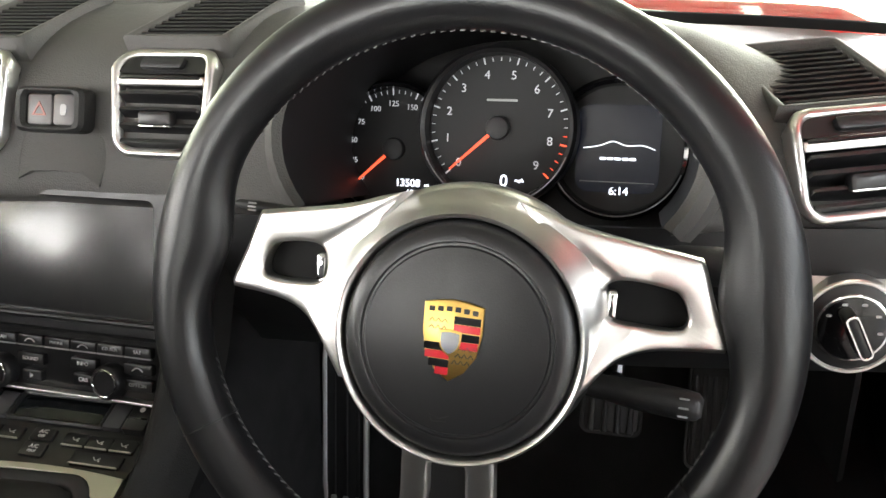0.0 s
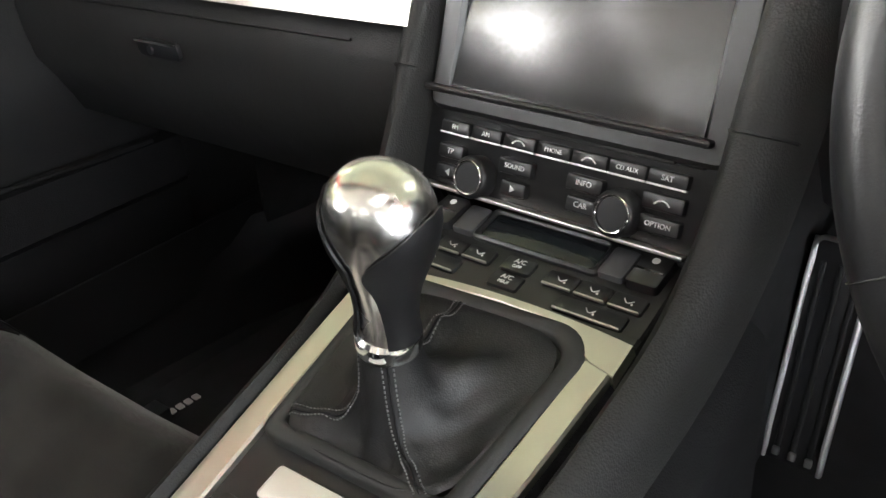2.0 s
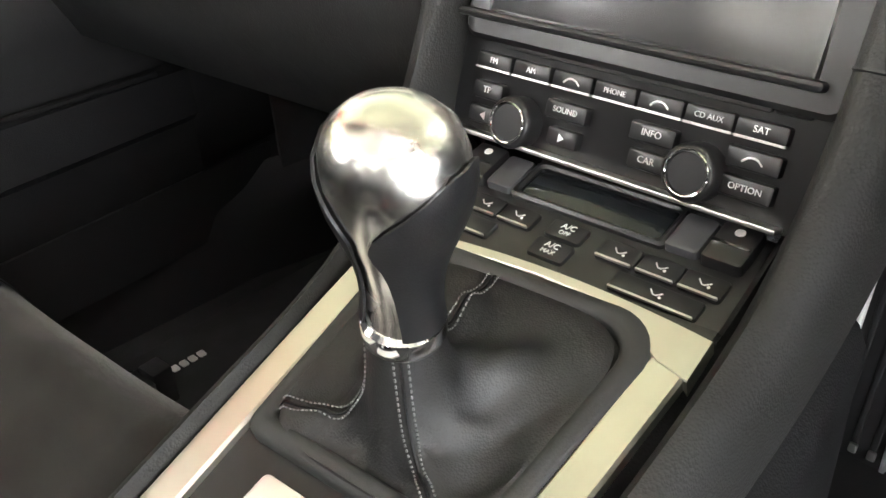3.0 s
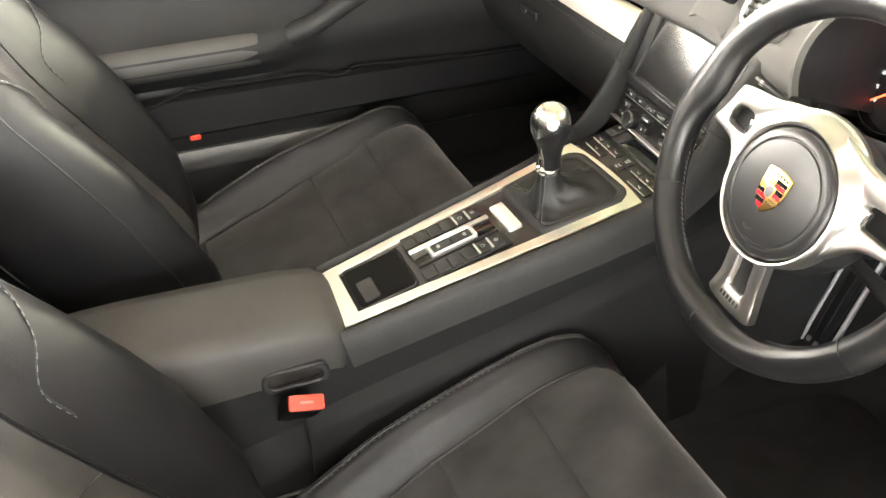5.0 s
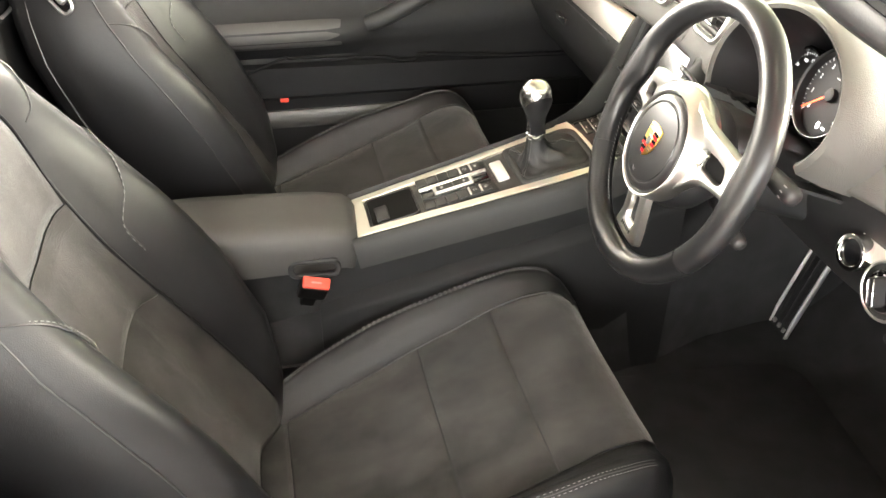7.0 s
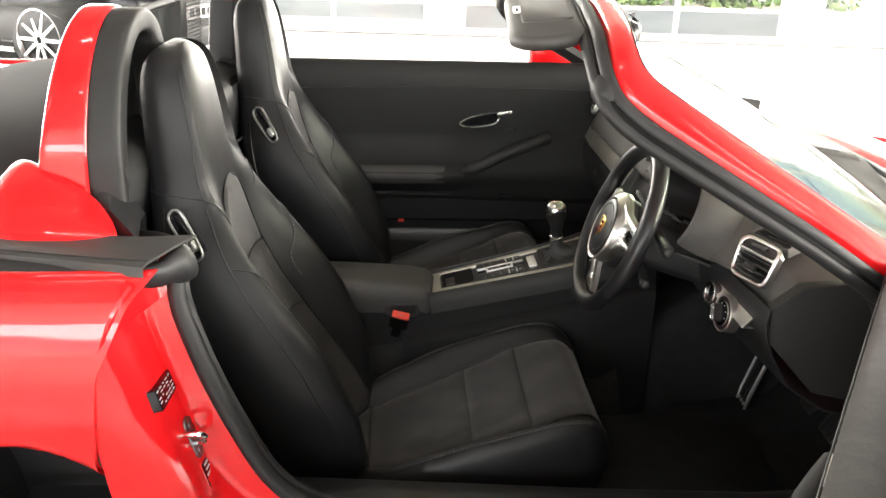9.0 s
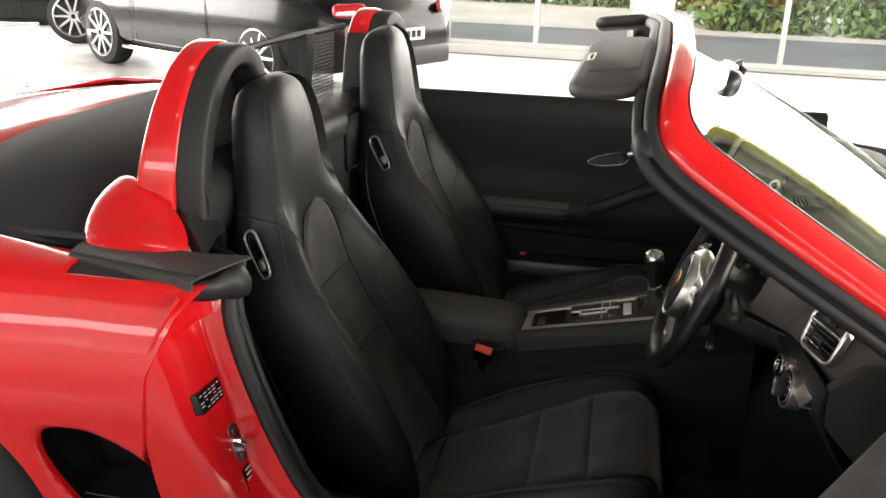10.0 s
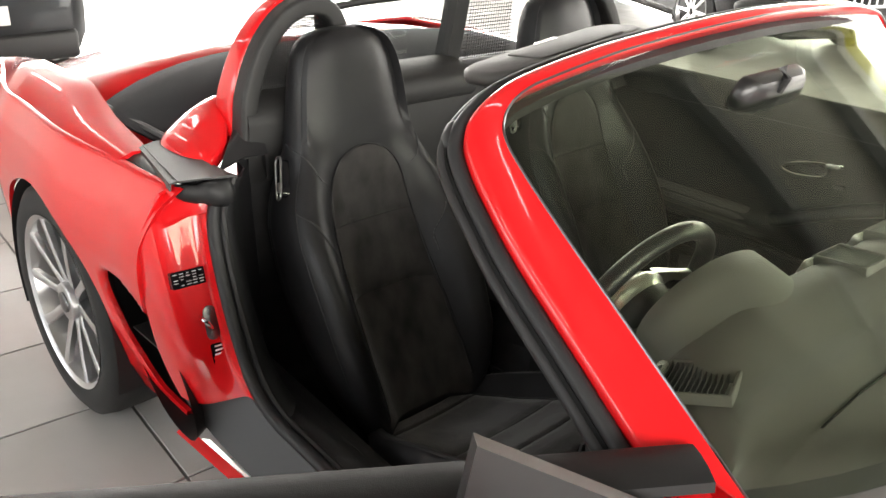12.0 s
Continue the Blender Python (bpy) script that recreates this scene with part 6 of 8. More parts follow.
def quarter(s):
    bm = bmesh.new()
    ny, nz = 110, 64
    grid = {}
    for i in range(ny + 1):
        for j in range(nz + 1):
            z = 0.20 + 0.645 * j / nz
            yf = lin1([(0.20, -0.88), (0.40, -0.885), (0.55, -0.905), (0.70, -0.890), (0.80, -0.845), (0.85, -0.80)], z)
            y = yf + (-2.28 - yf) * (i / ny) ** 1.3
            grid[i, j] = bm.verts.new((s * side_x(y, z), y, z))
    for i in range(ny):
        for j in range(nz):
            q = [grid[i, j], grid[i + 1, j], grid[i + 1, j + 1], grid[i, j + 1]]
            c = sum((v.co for v in q), Vector()) / 4
            if math.hypot(c.y - AX_Y, c.z - 0.335) < AX_R:
                continue
            u_, w_ = (c.y - intake_mid(c.z)) / IN_Y, (c.z - 0.42) / IN_Z
            if abs(u_) ** 2.6 + abs(w_) ** 2.6 < 1 or (u_ > 0 and abs(w_) < 0.9 and c.y > intake_mid(c.z) and c.z < 0.52):
                continue
            bm.faces.new(q)
    bmesh.ops.delete(bm, geom=[v for v in bm.verts if not v.link_faces], context='VERTS')
    # draw the ragged borders on to the true outlines
    for v in bm.verts:
        if any(len(e.link_faces) == 1 for e in v.link_edges):
            d = math.hypot(v.co.y - AX_Y, v.co.z - 0.335)
            if d < AX_R + 0.03:
                k = AX_R / d
                v.co.y = AX_Y + (v.co.y - AX_Y) * k
                v.co.z = max(0.20, 0.335 + (v.co.z - 0.335) * k)
                v.co.x = s * side_x(v.co.y, v.co.z)
                continue
            u_, w_ = (v.co.y - intake_mid(v.co.z)) / IN_Y, (v.co.z - 0.42) / IN_Z
            q = abs(u_) ** 2.6 + abs(w_) ** 2.6
            if 0.55 < q < 1.9:
                k = q ** (-1 / 2.6)
                zz = 0.42 + w_ * k * IN_Z
                v.co.y = intake_mid(zz) + u_ * k * IN_Y
                v.co.z = zz
                v.co.x = s * (side_x(v.co.y, v.co.z) - 0.006)
    # an inner skin and closed borders give the panel its thickness
    skin = bm.faces[:]
    inner_v = {v: bm.verts.new(v.co - Vector((s * 0.012, 0, 0))) for v in bm.verts[:]}
    border = [e for e in bm.edges if len(e.link_faces) == 1]
    for f_ in skin:
        bm.faces.new([inner_v[v] for v in reversed(f_.verts)])
    for e in border:
        a, b = e.verts
        bm.faces.new((a, b, inner_v[b], inner_v[a]))
    return bm


for s in (1, -1):
    badd("quarter_panel", quarter(s), RED_PAINT, "glossy red rear quarter panel", 60)
    # dark duct behind the intake
    ring = []
    for k in range(32):
        a = 2 * math.pi * k / 32
        zz = 0.42 + (IN_Z + 0.012) * math.copysign(abs(math.sin(a)) ** 0.77, math.sin(a))
        ring.append((intake_mid(zz) + (IN_Y + 0.012) * math.copysign(abs(math.cos(a)) ** 0.77, math.cos(a)), zz))
    badd("intake_duct", loft([[Vector((s * (0.872 - d), y - d * 0.6, z)) for y, z in ring] for d in (0.0, 0.03, 0.16)], cap=False), MESH, "dark side air intake")
    badd("intake_back", loft([[Vector((s * x, y - 0.09, z)) for y, z in ring] for x in (0.715, 0.705)]), MESH)
    badd("intake_blade", sheet([[Vector((s * 0.868, intake_mid(0.43) - IN_Y * 0.9 + 0.20 * k / 6, 0.43)) for k in range(7)], [Vector((s * 0.78, intake_mid(0.43) - IN_Y + 0.20 * k / 6, 0.425)) for k in range(7)]], 0.004), PLASTIC)
    # wheel house
    badd("wheel_house", loft([[Vector((s * x, AX_Y + AX_R * 1.0 * math.cos(a), 0.335 + AX_R * 1.0 * math.sin(a))) for a in (math.pi * (-0.12 + 1.24 * k / 30) for k in range(31))] for x in (0.90, 0.60)], closed=False, cap=False), MESH)


def build_wheel(x, y, s):
    f = Frame((x, y, 0.335), (0, s, 0), (0, 0, 1))
    prof = [(0.245, -0.23), (0.300, -0.235), (0.328, -0.215), (0.335, -0.18), (0.335, -0.05), (0.328, -0.015), (0.300, 0.002), (0.262, 0.0), (0.245, -0.008), (0.245, -0.23)]
    w = badd("wheel", loft([[f.p(r * math.cos(a), r * math.sin(a), z) for a in (2 * math.pi * k / 64 for k in range(64))] for r, z in prof], cap=False), TYRE, "ten-spoke silver alloy wheel with a black tyre", 60)
    prof = [(0.250, -0.002), (0.246, -0.006), (0.236, -0.010), (0.228, -0.03), (0.222, -0.12), (0.225, -0.20)]
    badd("rim", loft([[f.p(r * math.cos(a), r * math.sin(a), z) for a in (2 * math.pi * k / 64 for k in range(64))] for r, z in prof], cap=False), ALLOY, "silver rim", parent=w)
    for k in range(10):
        g = f.moved(0, 0, -0.02, 36 * k)
        for d in (0.0,):
            rings = []
            for r, hw, z, t in ((0.045, 0.016, -0.012, 0.03), (0.10, 0.0125, -0.004, 0.022), (0.17, 0.012, 0.004, 0.018), (0.236, 0.015, 0.010, 0.016)):
                rings.append([g.p(r, -hw, z - t), g.p(r, -hw, z - 0.003), g.p(r, -hw * 0.6, z), g.p(r, hw * 0.6, z), g.p(r, hw, z - 0.003), g.p(r, hw, z - t)])
            badd("wheel_spoke", loft(rings), ALLOY, parent=w)
    badd("wheel_hub", prism(f.moved(0, 0, -0.05), circle(0.055, 32), 0, 0.036, 0.006), ALLOY, parent=w)
    badd("hub_cap", prism(f.moved(0, 0, -0.014), circle(0.030, 28), 0, 0.006, 0.003), DARK_METAL, parent=w)
    badd("brake_disc", prism(f.moved(0, 0, -0.10), circle(0.160, 40), 0, 0.02), DARK_METAL, parent=w)
    return w


build_wheel(0.905, AX_Y, 1)
build_wheel(-0.905, AX_Y, -1)
build_wheel(0.885, 1.015, 1)
build_wheel(-0.885, 1.015, -1)

# rear deck and tail, with a cut for the roof well
rows = []
for k in range(33):
    a = -1 + 2 * k / 32
    row = []
    for y, z, w in ((-1.50, 0.945, 0.70), (-1.53, 0.955, 0.72), (-1.60, 0.955, 0.75), (-1.80, 0.930, 0.80), (-2.05, 0.89, 0.82), (-2.25, 0.83, 0.76), (-2.32, 0.76, 0.72), (-2.36, 0.60, 0.70), (-2.34, 0.35, 0.66)):
        row.append(Vector((a * w, y, z - 0.10 * abs(a) ** 3.2 * (1 if z > 0.7 else 0.2))))
    rows.append(row)
badd("rear_deck", sheet(rows, 0.01), RED_PAINT, "glossy red engine cover and tail", 60)
for s in (1, -1):
    rows = []
    for k in range(21):
        y = -1.06 - 1.20 * k / 20
        zt = lin1([(-2.3, 0.84), (-1.9, 0.875), (-1.55, 0.875), (-1.2, 0.850), (-1.05, 0.845)], y)
        xin = lin1([(-2.3, 0.60), (-1.9, 0.70), (-1.55, 0.70), (-1.3, 0.745), (-1.05, 0.775)], y)
        zi = lin1([(-2.3, 0.82), (-1.9, 0.90), (-1.55, 0.905), (-1.3, 0.872), (-1.05, 0.852)], y)
        xo = side_x(y, 0.80)
        rows.append([Vector((s * xin, y, zi)), Vector((s * (xin * 0.6 + xo * 0.4), y, zi * 0.55 + zt * 0.45 + 0.008)), Vector((s * (xin * 0.25 + xo * 0.75), y, 0.845)), Vector((s * (xo - 0.012), y, 0.822)), Vector((s * (xo + 0.002), y, 0.792))])
    badd("haunch", sheet(rows, 0.01), RED_PAINT, "glossy red rear haunch", 70)
    rows = []
    for k in range(9):
        y = -0.815 - 0.285 * k / 8
        q = min(1.0, k / 3)
        rows.append([Vector((s * 0.70, y, 0.846)), Vector((s * 0.765, y, 0.852)), Vector((s * (0.78 + 0.02 * q), y, 0.850)), Vector((s * (0.787 + 0.028 * q), y, 0.848)), Vector((s * (0.793 + 0.034 * q), y, 0.841))])
    badd("shoulder_cap", sheet(rows, 0.008), PLASTIC, "matt black shoulder cover", 60)

# folded roof under its black cover
rows = []
for k in range(25):
    a = -1 + 2 * k / 24
    row = []
    for y, z, w in ((-1.00, 0.93, 0.66), (-1.10, 0.955, 0.72), (-1.22, 0.972, 0.745), (-1.36, 0.974, 0.745), (-1.48, 0.958, 0.725), (-1.53, 0.935, 0.71)):
        row.append(Vector((a * w, y, z - 0.11 * abs(a) ** 4)))
    rows.append(row)
ROOF = thing("folded_roof", "folded black fabric roof behind the seats", "car roof", at=(0, -1.25, 0.9))
cadd(ROOF, "roof_cover", sheet(rows, 0.01), FABRIC, "taut black fabric", smooth=70)
cadd(ROOF, "cover_edge", tube([Vector((s_ * 0.72, -1.05 - 0.45 * k / 10, 0.865)) for s_ in (1,) for k in range(11)], 0.010, 8), RUBBER)

# ================= roll-over hoops =================
def build_hoop(s):
    h = thing("roll_hoop", "roll-over hoop with red cover and black lining behind the seat", "roll bar", "roll hoops", at=(0.045 + s * 0.5, -0.95, 0.85))
    X = lambda x: x if s > 0 else 0.09 - x
    path = [(0.700, 0.84), (0.692, 0.92), (0.683, 0.98), (0.645, 1.075), (0.590, 1.145), (0.530, 1.180), (0.470, 1.182), (0.425, 1.158), (0.402, 1.11), (0.392, 1.04), (0.384, 0.95), (0.380, 0.86)]
    line = spline([(x, 0, z) for x, z in path], 48)
    def sweep(i0, i1, y0, y1, t_out, t_in, slope0=0.0, slope1=0.0):
        rings = []
        for k in range(i0, i1 + 1):
            p = line[k]
            d = (line[min(k + 1, 47)] - line[max(k - 1, 0)]).normalized()
            n = Vector((-d.z, 0, d.x))
            if (p - Vector((0.53, 0, 0.95))).dot(n) < 0:
                n = -n
            low = max(0.0, 1.18 - p.z)
            pts = []
            for a, b in rrect(1, 1, 0.22, 4):
                yy = (y0 - slope0 * low) + ((y1 - slope1 * low) - (y0 - slope0 * low)) * (a + 0.5)
                q = p + n * ((t_out + t_in) * (b + 0.5) - t_in)
                pts.append(Vector((X(q.x), yy, q.z)))
            rings.append(pts)
        return loft(rings)
    cadd(h, "hoop_lining", sweep(0, 47, -0.925, -0.870, 0.0, 0.042, 0.0, -0.03), DASH, "grained black lining", smooth=60)
    cadd(h, "hoop_cover", sweep(0, 33, -0.975, -0.920, 0.004, 0.026, 0.12, 0.0), RED_PAINT, "glossy red hoop cover", smooth=60)
    cadd(h, "hoop_cover_inner", sweep(33, 47, -0.985, -0.920, 0.0, 0.03, 0.05, 0.0), PLASTIC)
    # mesh panel filling the hoop, and the ledge below it
    bm = bmesh.new()
    for k in range(38):
        x = 0.415 + 0.225 * k / 37
        top = lin1([(0.40, 1.10), (0.44, 1.14), (0.52, 1.15), (0.58, 1.12), (0.65, 1.00)], x)
        tube([(X(x), -0.935, 0.955), (X(x), -0.935, top)], 0.0016, 4, bm)
    for k in range(34):
        z = 0.958 + 0.18 * k / 33
        x1 = lin1([(0.95, 0.665), (1.03, 0.640), (1.10, 0.600), (1.14, 0.55)], z)
        x0 = lin1([(0.95, 0.400), (1.10, 0.415), (1.14, 0.45)], z)
        tube([(X(x0), -0.935, z), (X(x1), -0.935, z)], 0.0016, 4, bm)
    cadd(h, "mesh_panel", bm, MESH, "fine black mesh panel")
    rows = [[Vector((X(x), y, z)) for y, z in ((-0.96, 0.975), (-0.91, 0.970), (-0.865, 0.945), (-0.855, 0.91), (-0.875, 0.80), (-0.90, 0.60))] for x in (0.36, 0.42, 0.52, 0.62, 0.680)]
    cadd(h, "hoop_ledge", sheet(rows, 0.006), DASH, smooth=50)
    # red flap at the foot of the hoop
    outline = [(0.665, -1.042, 0.944), (0.690, -0.965, 0.922), (0.712, -0.905, 0.896), (0.758, -0.858, 0.868), (0.800, -0.842, 0.856), (0.830, -0.885, 0.852), (0.838, -0.960, 0.854), (0.826, -1.020, 0.862), (0.780, -1.055, 0.884), (0.720, -1.064, 0.918)]
    ring = [Vector((X(p.x), p.y, p.z)) for p in spline(outline, 48, True)]
    c = sum(ring, Vector()) / len(ring) + Vector((s * 0.008, 0.0, 0.012))
    rings = [[p + Vector((0, 0, -0.03)) for p in ring], ring, [p.lerp(c, 0.06) + Vector((s * 0.002, 0, 0.0045)) for p in ring], [p.lerp(c, 0.25) + Vector((s * 0.003, 0, 0.008)) for p in ring], [p.lerp(c, 0.6) + Vector((s * 0.002, 0, 0.006)) for p in ring], [p.lerp(c, 0.97) for p in ring]]
    cadd(h, "hoop_flap", loft(rings), RED_PAINT, "glossy red flap at the foot", smooth=60)
    # black saddle that runs from the hoop's foot to the door
    rows = []
    for k in range(9):
        t = k / 8
        a = Vector((X(0.640), -0.90 + 0.05 * t, 0.930 - 0.085 * t))
        b = Vector((X(0.700 + 0.075 * t), -0.905 + 0.09 * t, 0.893 - 0.045 * t))
        rows.append([a + Vector((0, 0, -0.06)), a, a.lerp(b, 0.5) + Vector((0, 0, 0.008)), b, b + Vector((s * 0.01, 0.0, -0.03))])
    cadd(h, "hoop_saddle", sheet(rows, 0.006), PLASTIC, "matt black saddle", smooth=60)
    return h


for s in (1, -1):
    build_hoop(s)
# bulkhead trim between and behind the seats
BK = thing("rear_bulkhead", "grained black trim behind the seats with a net pocket", "car trim", at=(0, -0.95, 0.7))
rows = [[Vector((x, y, z)) for y, z in ((-1.04, 0.955), (-0.96, 0.965), (-0.90, 0.945), (-0.885, 0.90), (-0.885, 0.70), (-0.90, 0.40), (-0.92, 0.17))] for x in (-0.34, -0.2, 0, 0.2, 0.34)]
cadd(BK, "bulkhead_cover", sheet(rows, 0.006), DASH, smooth=50)
rows = [[Vector((x, y, z)) for y, z in ((-0.99, 0.985), (-0.93, 0.984), (-0.865, 0.970), (-0.848, 0.955), (-0.846, 0.915), (-0.862, 0.900))] for x in (0.02, 0.05, 0.12, 0.20, 0.30, 0.36)]
cadd(BK, "centre_shelf", sheet(rows, 0.008), DASH, "padded shelf between the hoops", smooth=60)
cadd(BK, "net_pocket", rim_prism(Frame((-0.13, -0.876, 0.86), (1, 0, 0), (0, 0, 1)), rrect(0.17, 0.15, 0.03), rrect(0.15, 0.13, 0.02), 0, 0.008, 0.003), PLASTIC)
cadd(BK, "net", prism(Frame((-0.13, -0.876, 0.86), (1, 0, 0), (0, 0, 1)), rrect(0.155, 0.135, 0.02), 0, 0.003), MESH)
cadd(BK, "pocket_wire", tube(spline([(-0.20, -0.866, 0.845), (-0.16, -0.862, 0.822), (-0.10, -0.862, 0.803), (-0.055, -0.866, 0.800)], 14), 0.003, 6), SILVER)
for s in (1, -1):
    rows = [[Vector((s * x, y, z)) for y, z in ((-0.885, 0.86), (-0.885, 0.70), (-0.90, 0.40), (-0.92, 0.17))] for x in (0.335, 0.45, 0.6, 0.70)]
    cadd(BK, "bulkhead_side", sheet(rows, 0.006), CARPET, smooth=50)
    # red edge strip and glass wind stop between the hoops
fw = Frame((0.045, -0.985, 1.05), (1, 0, 0), (0, 0, 1))
WS = thing("wind_deflector", "tinted clear wind deflector in a black frame between the hoops", "wind deflector", at=(0.045, -0.985, 1.05))
cadd(WS, "pane", prism(fw, [(-0.05, -0.085), (0.335, -0.085), (0.345, 0.085), (-0.05, 0.095)], -0.002, 0.002), CLEAR)
for ob in list(WS.children):
    ob.visible_shadow = False
cadd(WS, "deflector_rim", tube(spline([fw.p(0.345, 0.085), fw.p(0.25, 0.093), fw.p(0.1, 0.098), fw.p(-0.06, 0.098), fw.p(-0.34, 0.095)], 16), 0.009, 8), RUBBER)
cadd(WS, "deflector_post", loft([[fw.p(a + q, b, d) for q, d in ((-0.022, -0.02), (0.022, -0.02), (0.026, 0.03), (-0.016, 0.03))] for a, b in ((-0.075, 0.10), (-0.060, 0.02), (-0.045, -0.05), (-0.035, -0.10))]), DASH, "grained black post")
bm = bmesh.new()
for k in range(18):
    a = -0.10 - 0.15 * k / 17
    tube([fw.p(a, -0.085), fw.p(a - 0.02, 0.095)], 0.0011, 4, bm)
for k in range(20):
    b = -0.085 + 0.18 * k / 19
    tube([fw.p(-0.09, b), fw.p(-0.27, b)], 0.0011, 4, bm)
cadd(WS, "mesh_panel", bm, MESH, "fine black mesh panel")

# ================= door jamb and sill on the open side =================
JAMB = thing("door_jamb", "red painted door jamb with rubber seal and striker", "door frame", at=(0.84, -0.72, 0.55))
# lining line of the opening, from the shoulder down to the sill and forward
seal_pts = [(0.795, -0.745, 0.845), (0.820, -0.740, 0.800), (0.833, -0.730, 0.745), (0.838, -0.697, 0.645), (0.836, -0.650, 0.530), (0.830, -0.598, 0.430), (0.818, -0.530, 0.370), (0.806, -0.42, 0.350), (0.800, -0.10, 0.346), (0.795, 0.20, 0.350), (0.787, 0.36, 0.385), (0.780, 0.43, 0.46), (0.776, 0.455, 0.58), (0.770, 0.440, 0.70), (0.762, 0.395, 0.79)]
seal = spline(seal_pts, 90)
out_pts = [(0.862, -0.838, 0.835), (0.872, -0.868, 0.790), (0.886, -0.893, 0.720), (0.890, -0.905, 0.640), (0.886, -0.900, 0.540), (0.872, -0.880, 0.42), (0.848, -0.80, 0.30), (0.835, -0.55, 0.245), (0.832, -0.10, 0.235), (0.835, 0.25, 0.24), (0.838, 0.46, 0.30), (0.840, 0.53, 0.42), (0.842, 0.545, 0.58), (0.840, 0.53, 0.70), (0.835, 0.47, 0.80)]
outer = [TURN @ p for p in spline(out_pts, 90)]
rows = []
for a, b in zip(seal, outer):
    out_ = max(0.0, min(1.0, (-0.50 - a.y) / 0.12)) * (1 if a.z < 0.78 else 0.4)
    row = [a]
    for q, share in ((0.05, 0.6), (0.09, 0.92), (0.15, 1.0), (0.30, 1.0), (0.48, 1.0), (0.66, 1.0), (0.80, 0.85), (0.90, 0.55), (0.96, 0.25)):
        p = a.lerp(b, q)
        # the flat of the jamb
        p.y += out_ * share * (-0.758 - 0.3 * (p.z - 0.637) - p.y)
        row.append(p)
    rows.append(row + [b])
k_lo = next(k for k, p in enumerate(seal) if p.y > -0.565)
k_hi = next(k for k, p in enumerate(seal) if p.y > 0.30)
cadd(JAMB, "jamb_panel", sheet(rows[:k_lo + 1], 0.006), RED_PAINT, "red painted jamb", smooth=70)
cadd(JAMB, "sill_cover", sheet(rows[k_lo:k_hi + 1], 0.006), PLASTIC, "black plastic sill cover", smooth=70)
cadd(JAMB, "jamb_panel", sheet(rows[k_hi:], 0.006), RED_PAINT, "red painted jamb", smooth=70)
cadd(JAMB, "door_seal", tube([p + Vector((0.004, 0, 0)) for p in seal], 0.015, 10), RUBBER, "thick black rubber seal", smooth=70)
cadd(JAMB, "seal_lip", tube([p + Vector((-0.016, 0.006, 0.004)) for p in seal], 0.009, 8), RUBBER)
# rubber cap over the top corner
cadd(JAMB, "seal_cap", loft([[Vector((x, y, z)) + Vector((0.0, 0.80, 0.25)).normalized() * (ry * math.sin(t)) + Vector((0.25, -0.3, 1)).normalized() * (rz * math.cos(t)) for t in (2 * math.pi * k / 16 for k in range(16))]
                             for x, y, z, ry, rz in ((0.903, -0.772, 0.832, 0.003, 0.004), (0.899, -0.769, 0.831, 0.011, 0.014), (0.888, -0.762, 0.829, 0.017, 0.020), (0.872, -0.752, 0.827, 0.019, 0.022),
                                                     (0.856, -0.742, 0.826, 0.016, 0.021), (0.846, -0.735, 0.826, 0.018, 0.027), (0.834, -0.728, 0.826, 0.020, 0.030), (0.815, -0.726, 0.826, 0.020, 0.032), (0.798, -0.730, 0.830, 0.016, 0.028), (0.786, -0.738, 0.836, 0.008, 0.018))]), RUBBER, "folded rubber corner cap", smooth=60)
# grey cover along the shoulder, under the red fairing
rows_s = []
for k in range(13):
    q = k / 12
    o_ = Vector((0.877 + 0.035 * q, -1.02 + 0.263 * q, 0.856))
    i_ = Vector((lin1([(0, 0.80), (0.75, 0.80), (1, 0.782)], q), -1.04 + 0.326 * q, 0.862))
    rows_s.append([o_ + Vector((0.002, 0, -0.016)), o_, o_.lerp(i_, 0.12) + Vector((0, 0, 0.003)), o_.lerp(i_, 0.5) + Vector((0, 0, 0.003)), i_])
cadd(JAMB, "shoulder_cover", sheet(rows_s, 0.004), material("grey_shoulder_plastic", (0.042, 0.041, 0.040), 0.5, grain=0.3, grain_scale=1200, vary=0.1), "grey grained shoulder cover", smooth=60)
cadd(JAMB, "cover_seam", tube([r[2] + Vector((0, 0, 0.0005)) for r in rows_s], 0.0016, 5), PLASTIC)
# lining between the bulkhead and the seal
cadd(JAMB, "pillar_lining", sheet([[a + Vector((-0.012, 0, 0)), a + Vector((-0.035, -0.006, 0)), Vector((a.x - 0.065, a.y - 0.05, a.z)), Vector((0.72, min(a.y - 0.06, -0.85), a.z)), Vector((0.66, -0.895, a.z))] for a in seal[:40] if a.y < -0.5], 0.004), PLASTIC, "black lining behind the seal", smooth=50)


def jamb_frame(z, y, lift):
    """A frame on the jamb at a height and a place along the car, facing outwards."""
    k = min(range(6, 60), key=lambda q: abs(seal[q].z - z) + (9 if seal[q].y > -0.5 else 0))
    row = rows_j[k]
    best = min(range(len(row) - 1), key=lambda q: abs((row[q].y + row[q + 1].y) / 2 - y))
    a, b = row[best], row[best + 1]
    o = a.lerp(b, 0.5)
    u = (a - b).normalized()
    v = (rows_j[k - 3][best] - rows_j[k + 3][best]).normalized()
    f = Frame(o, u, v)
    if f.n.x < 0:
        f = Frame(o, -u, v)
    return f.moved(0, 0, lift)


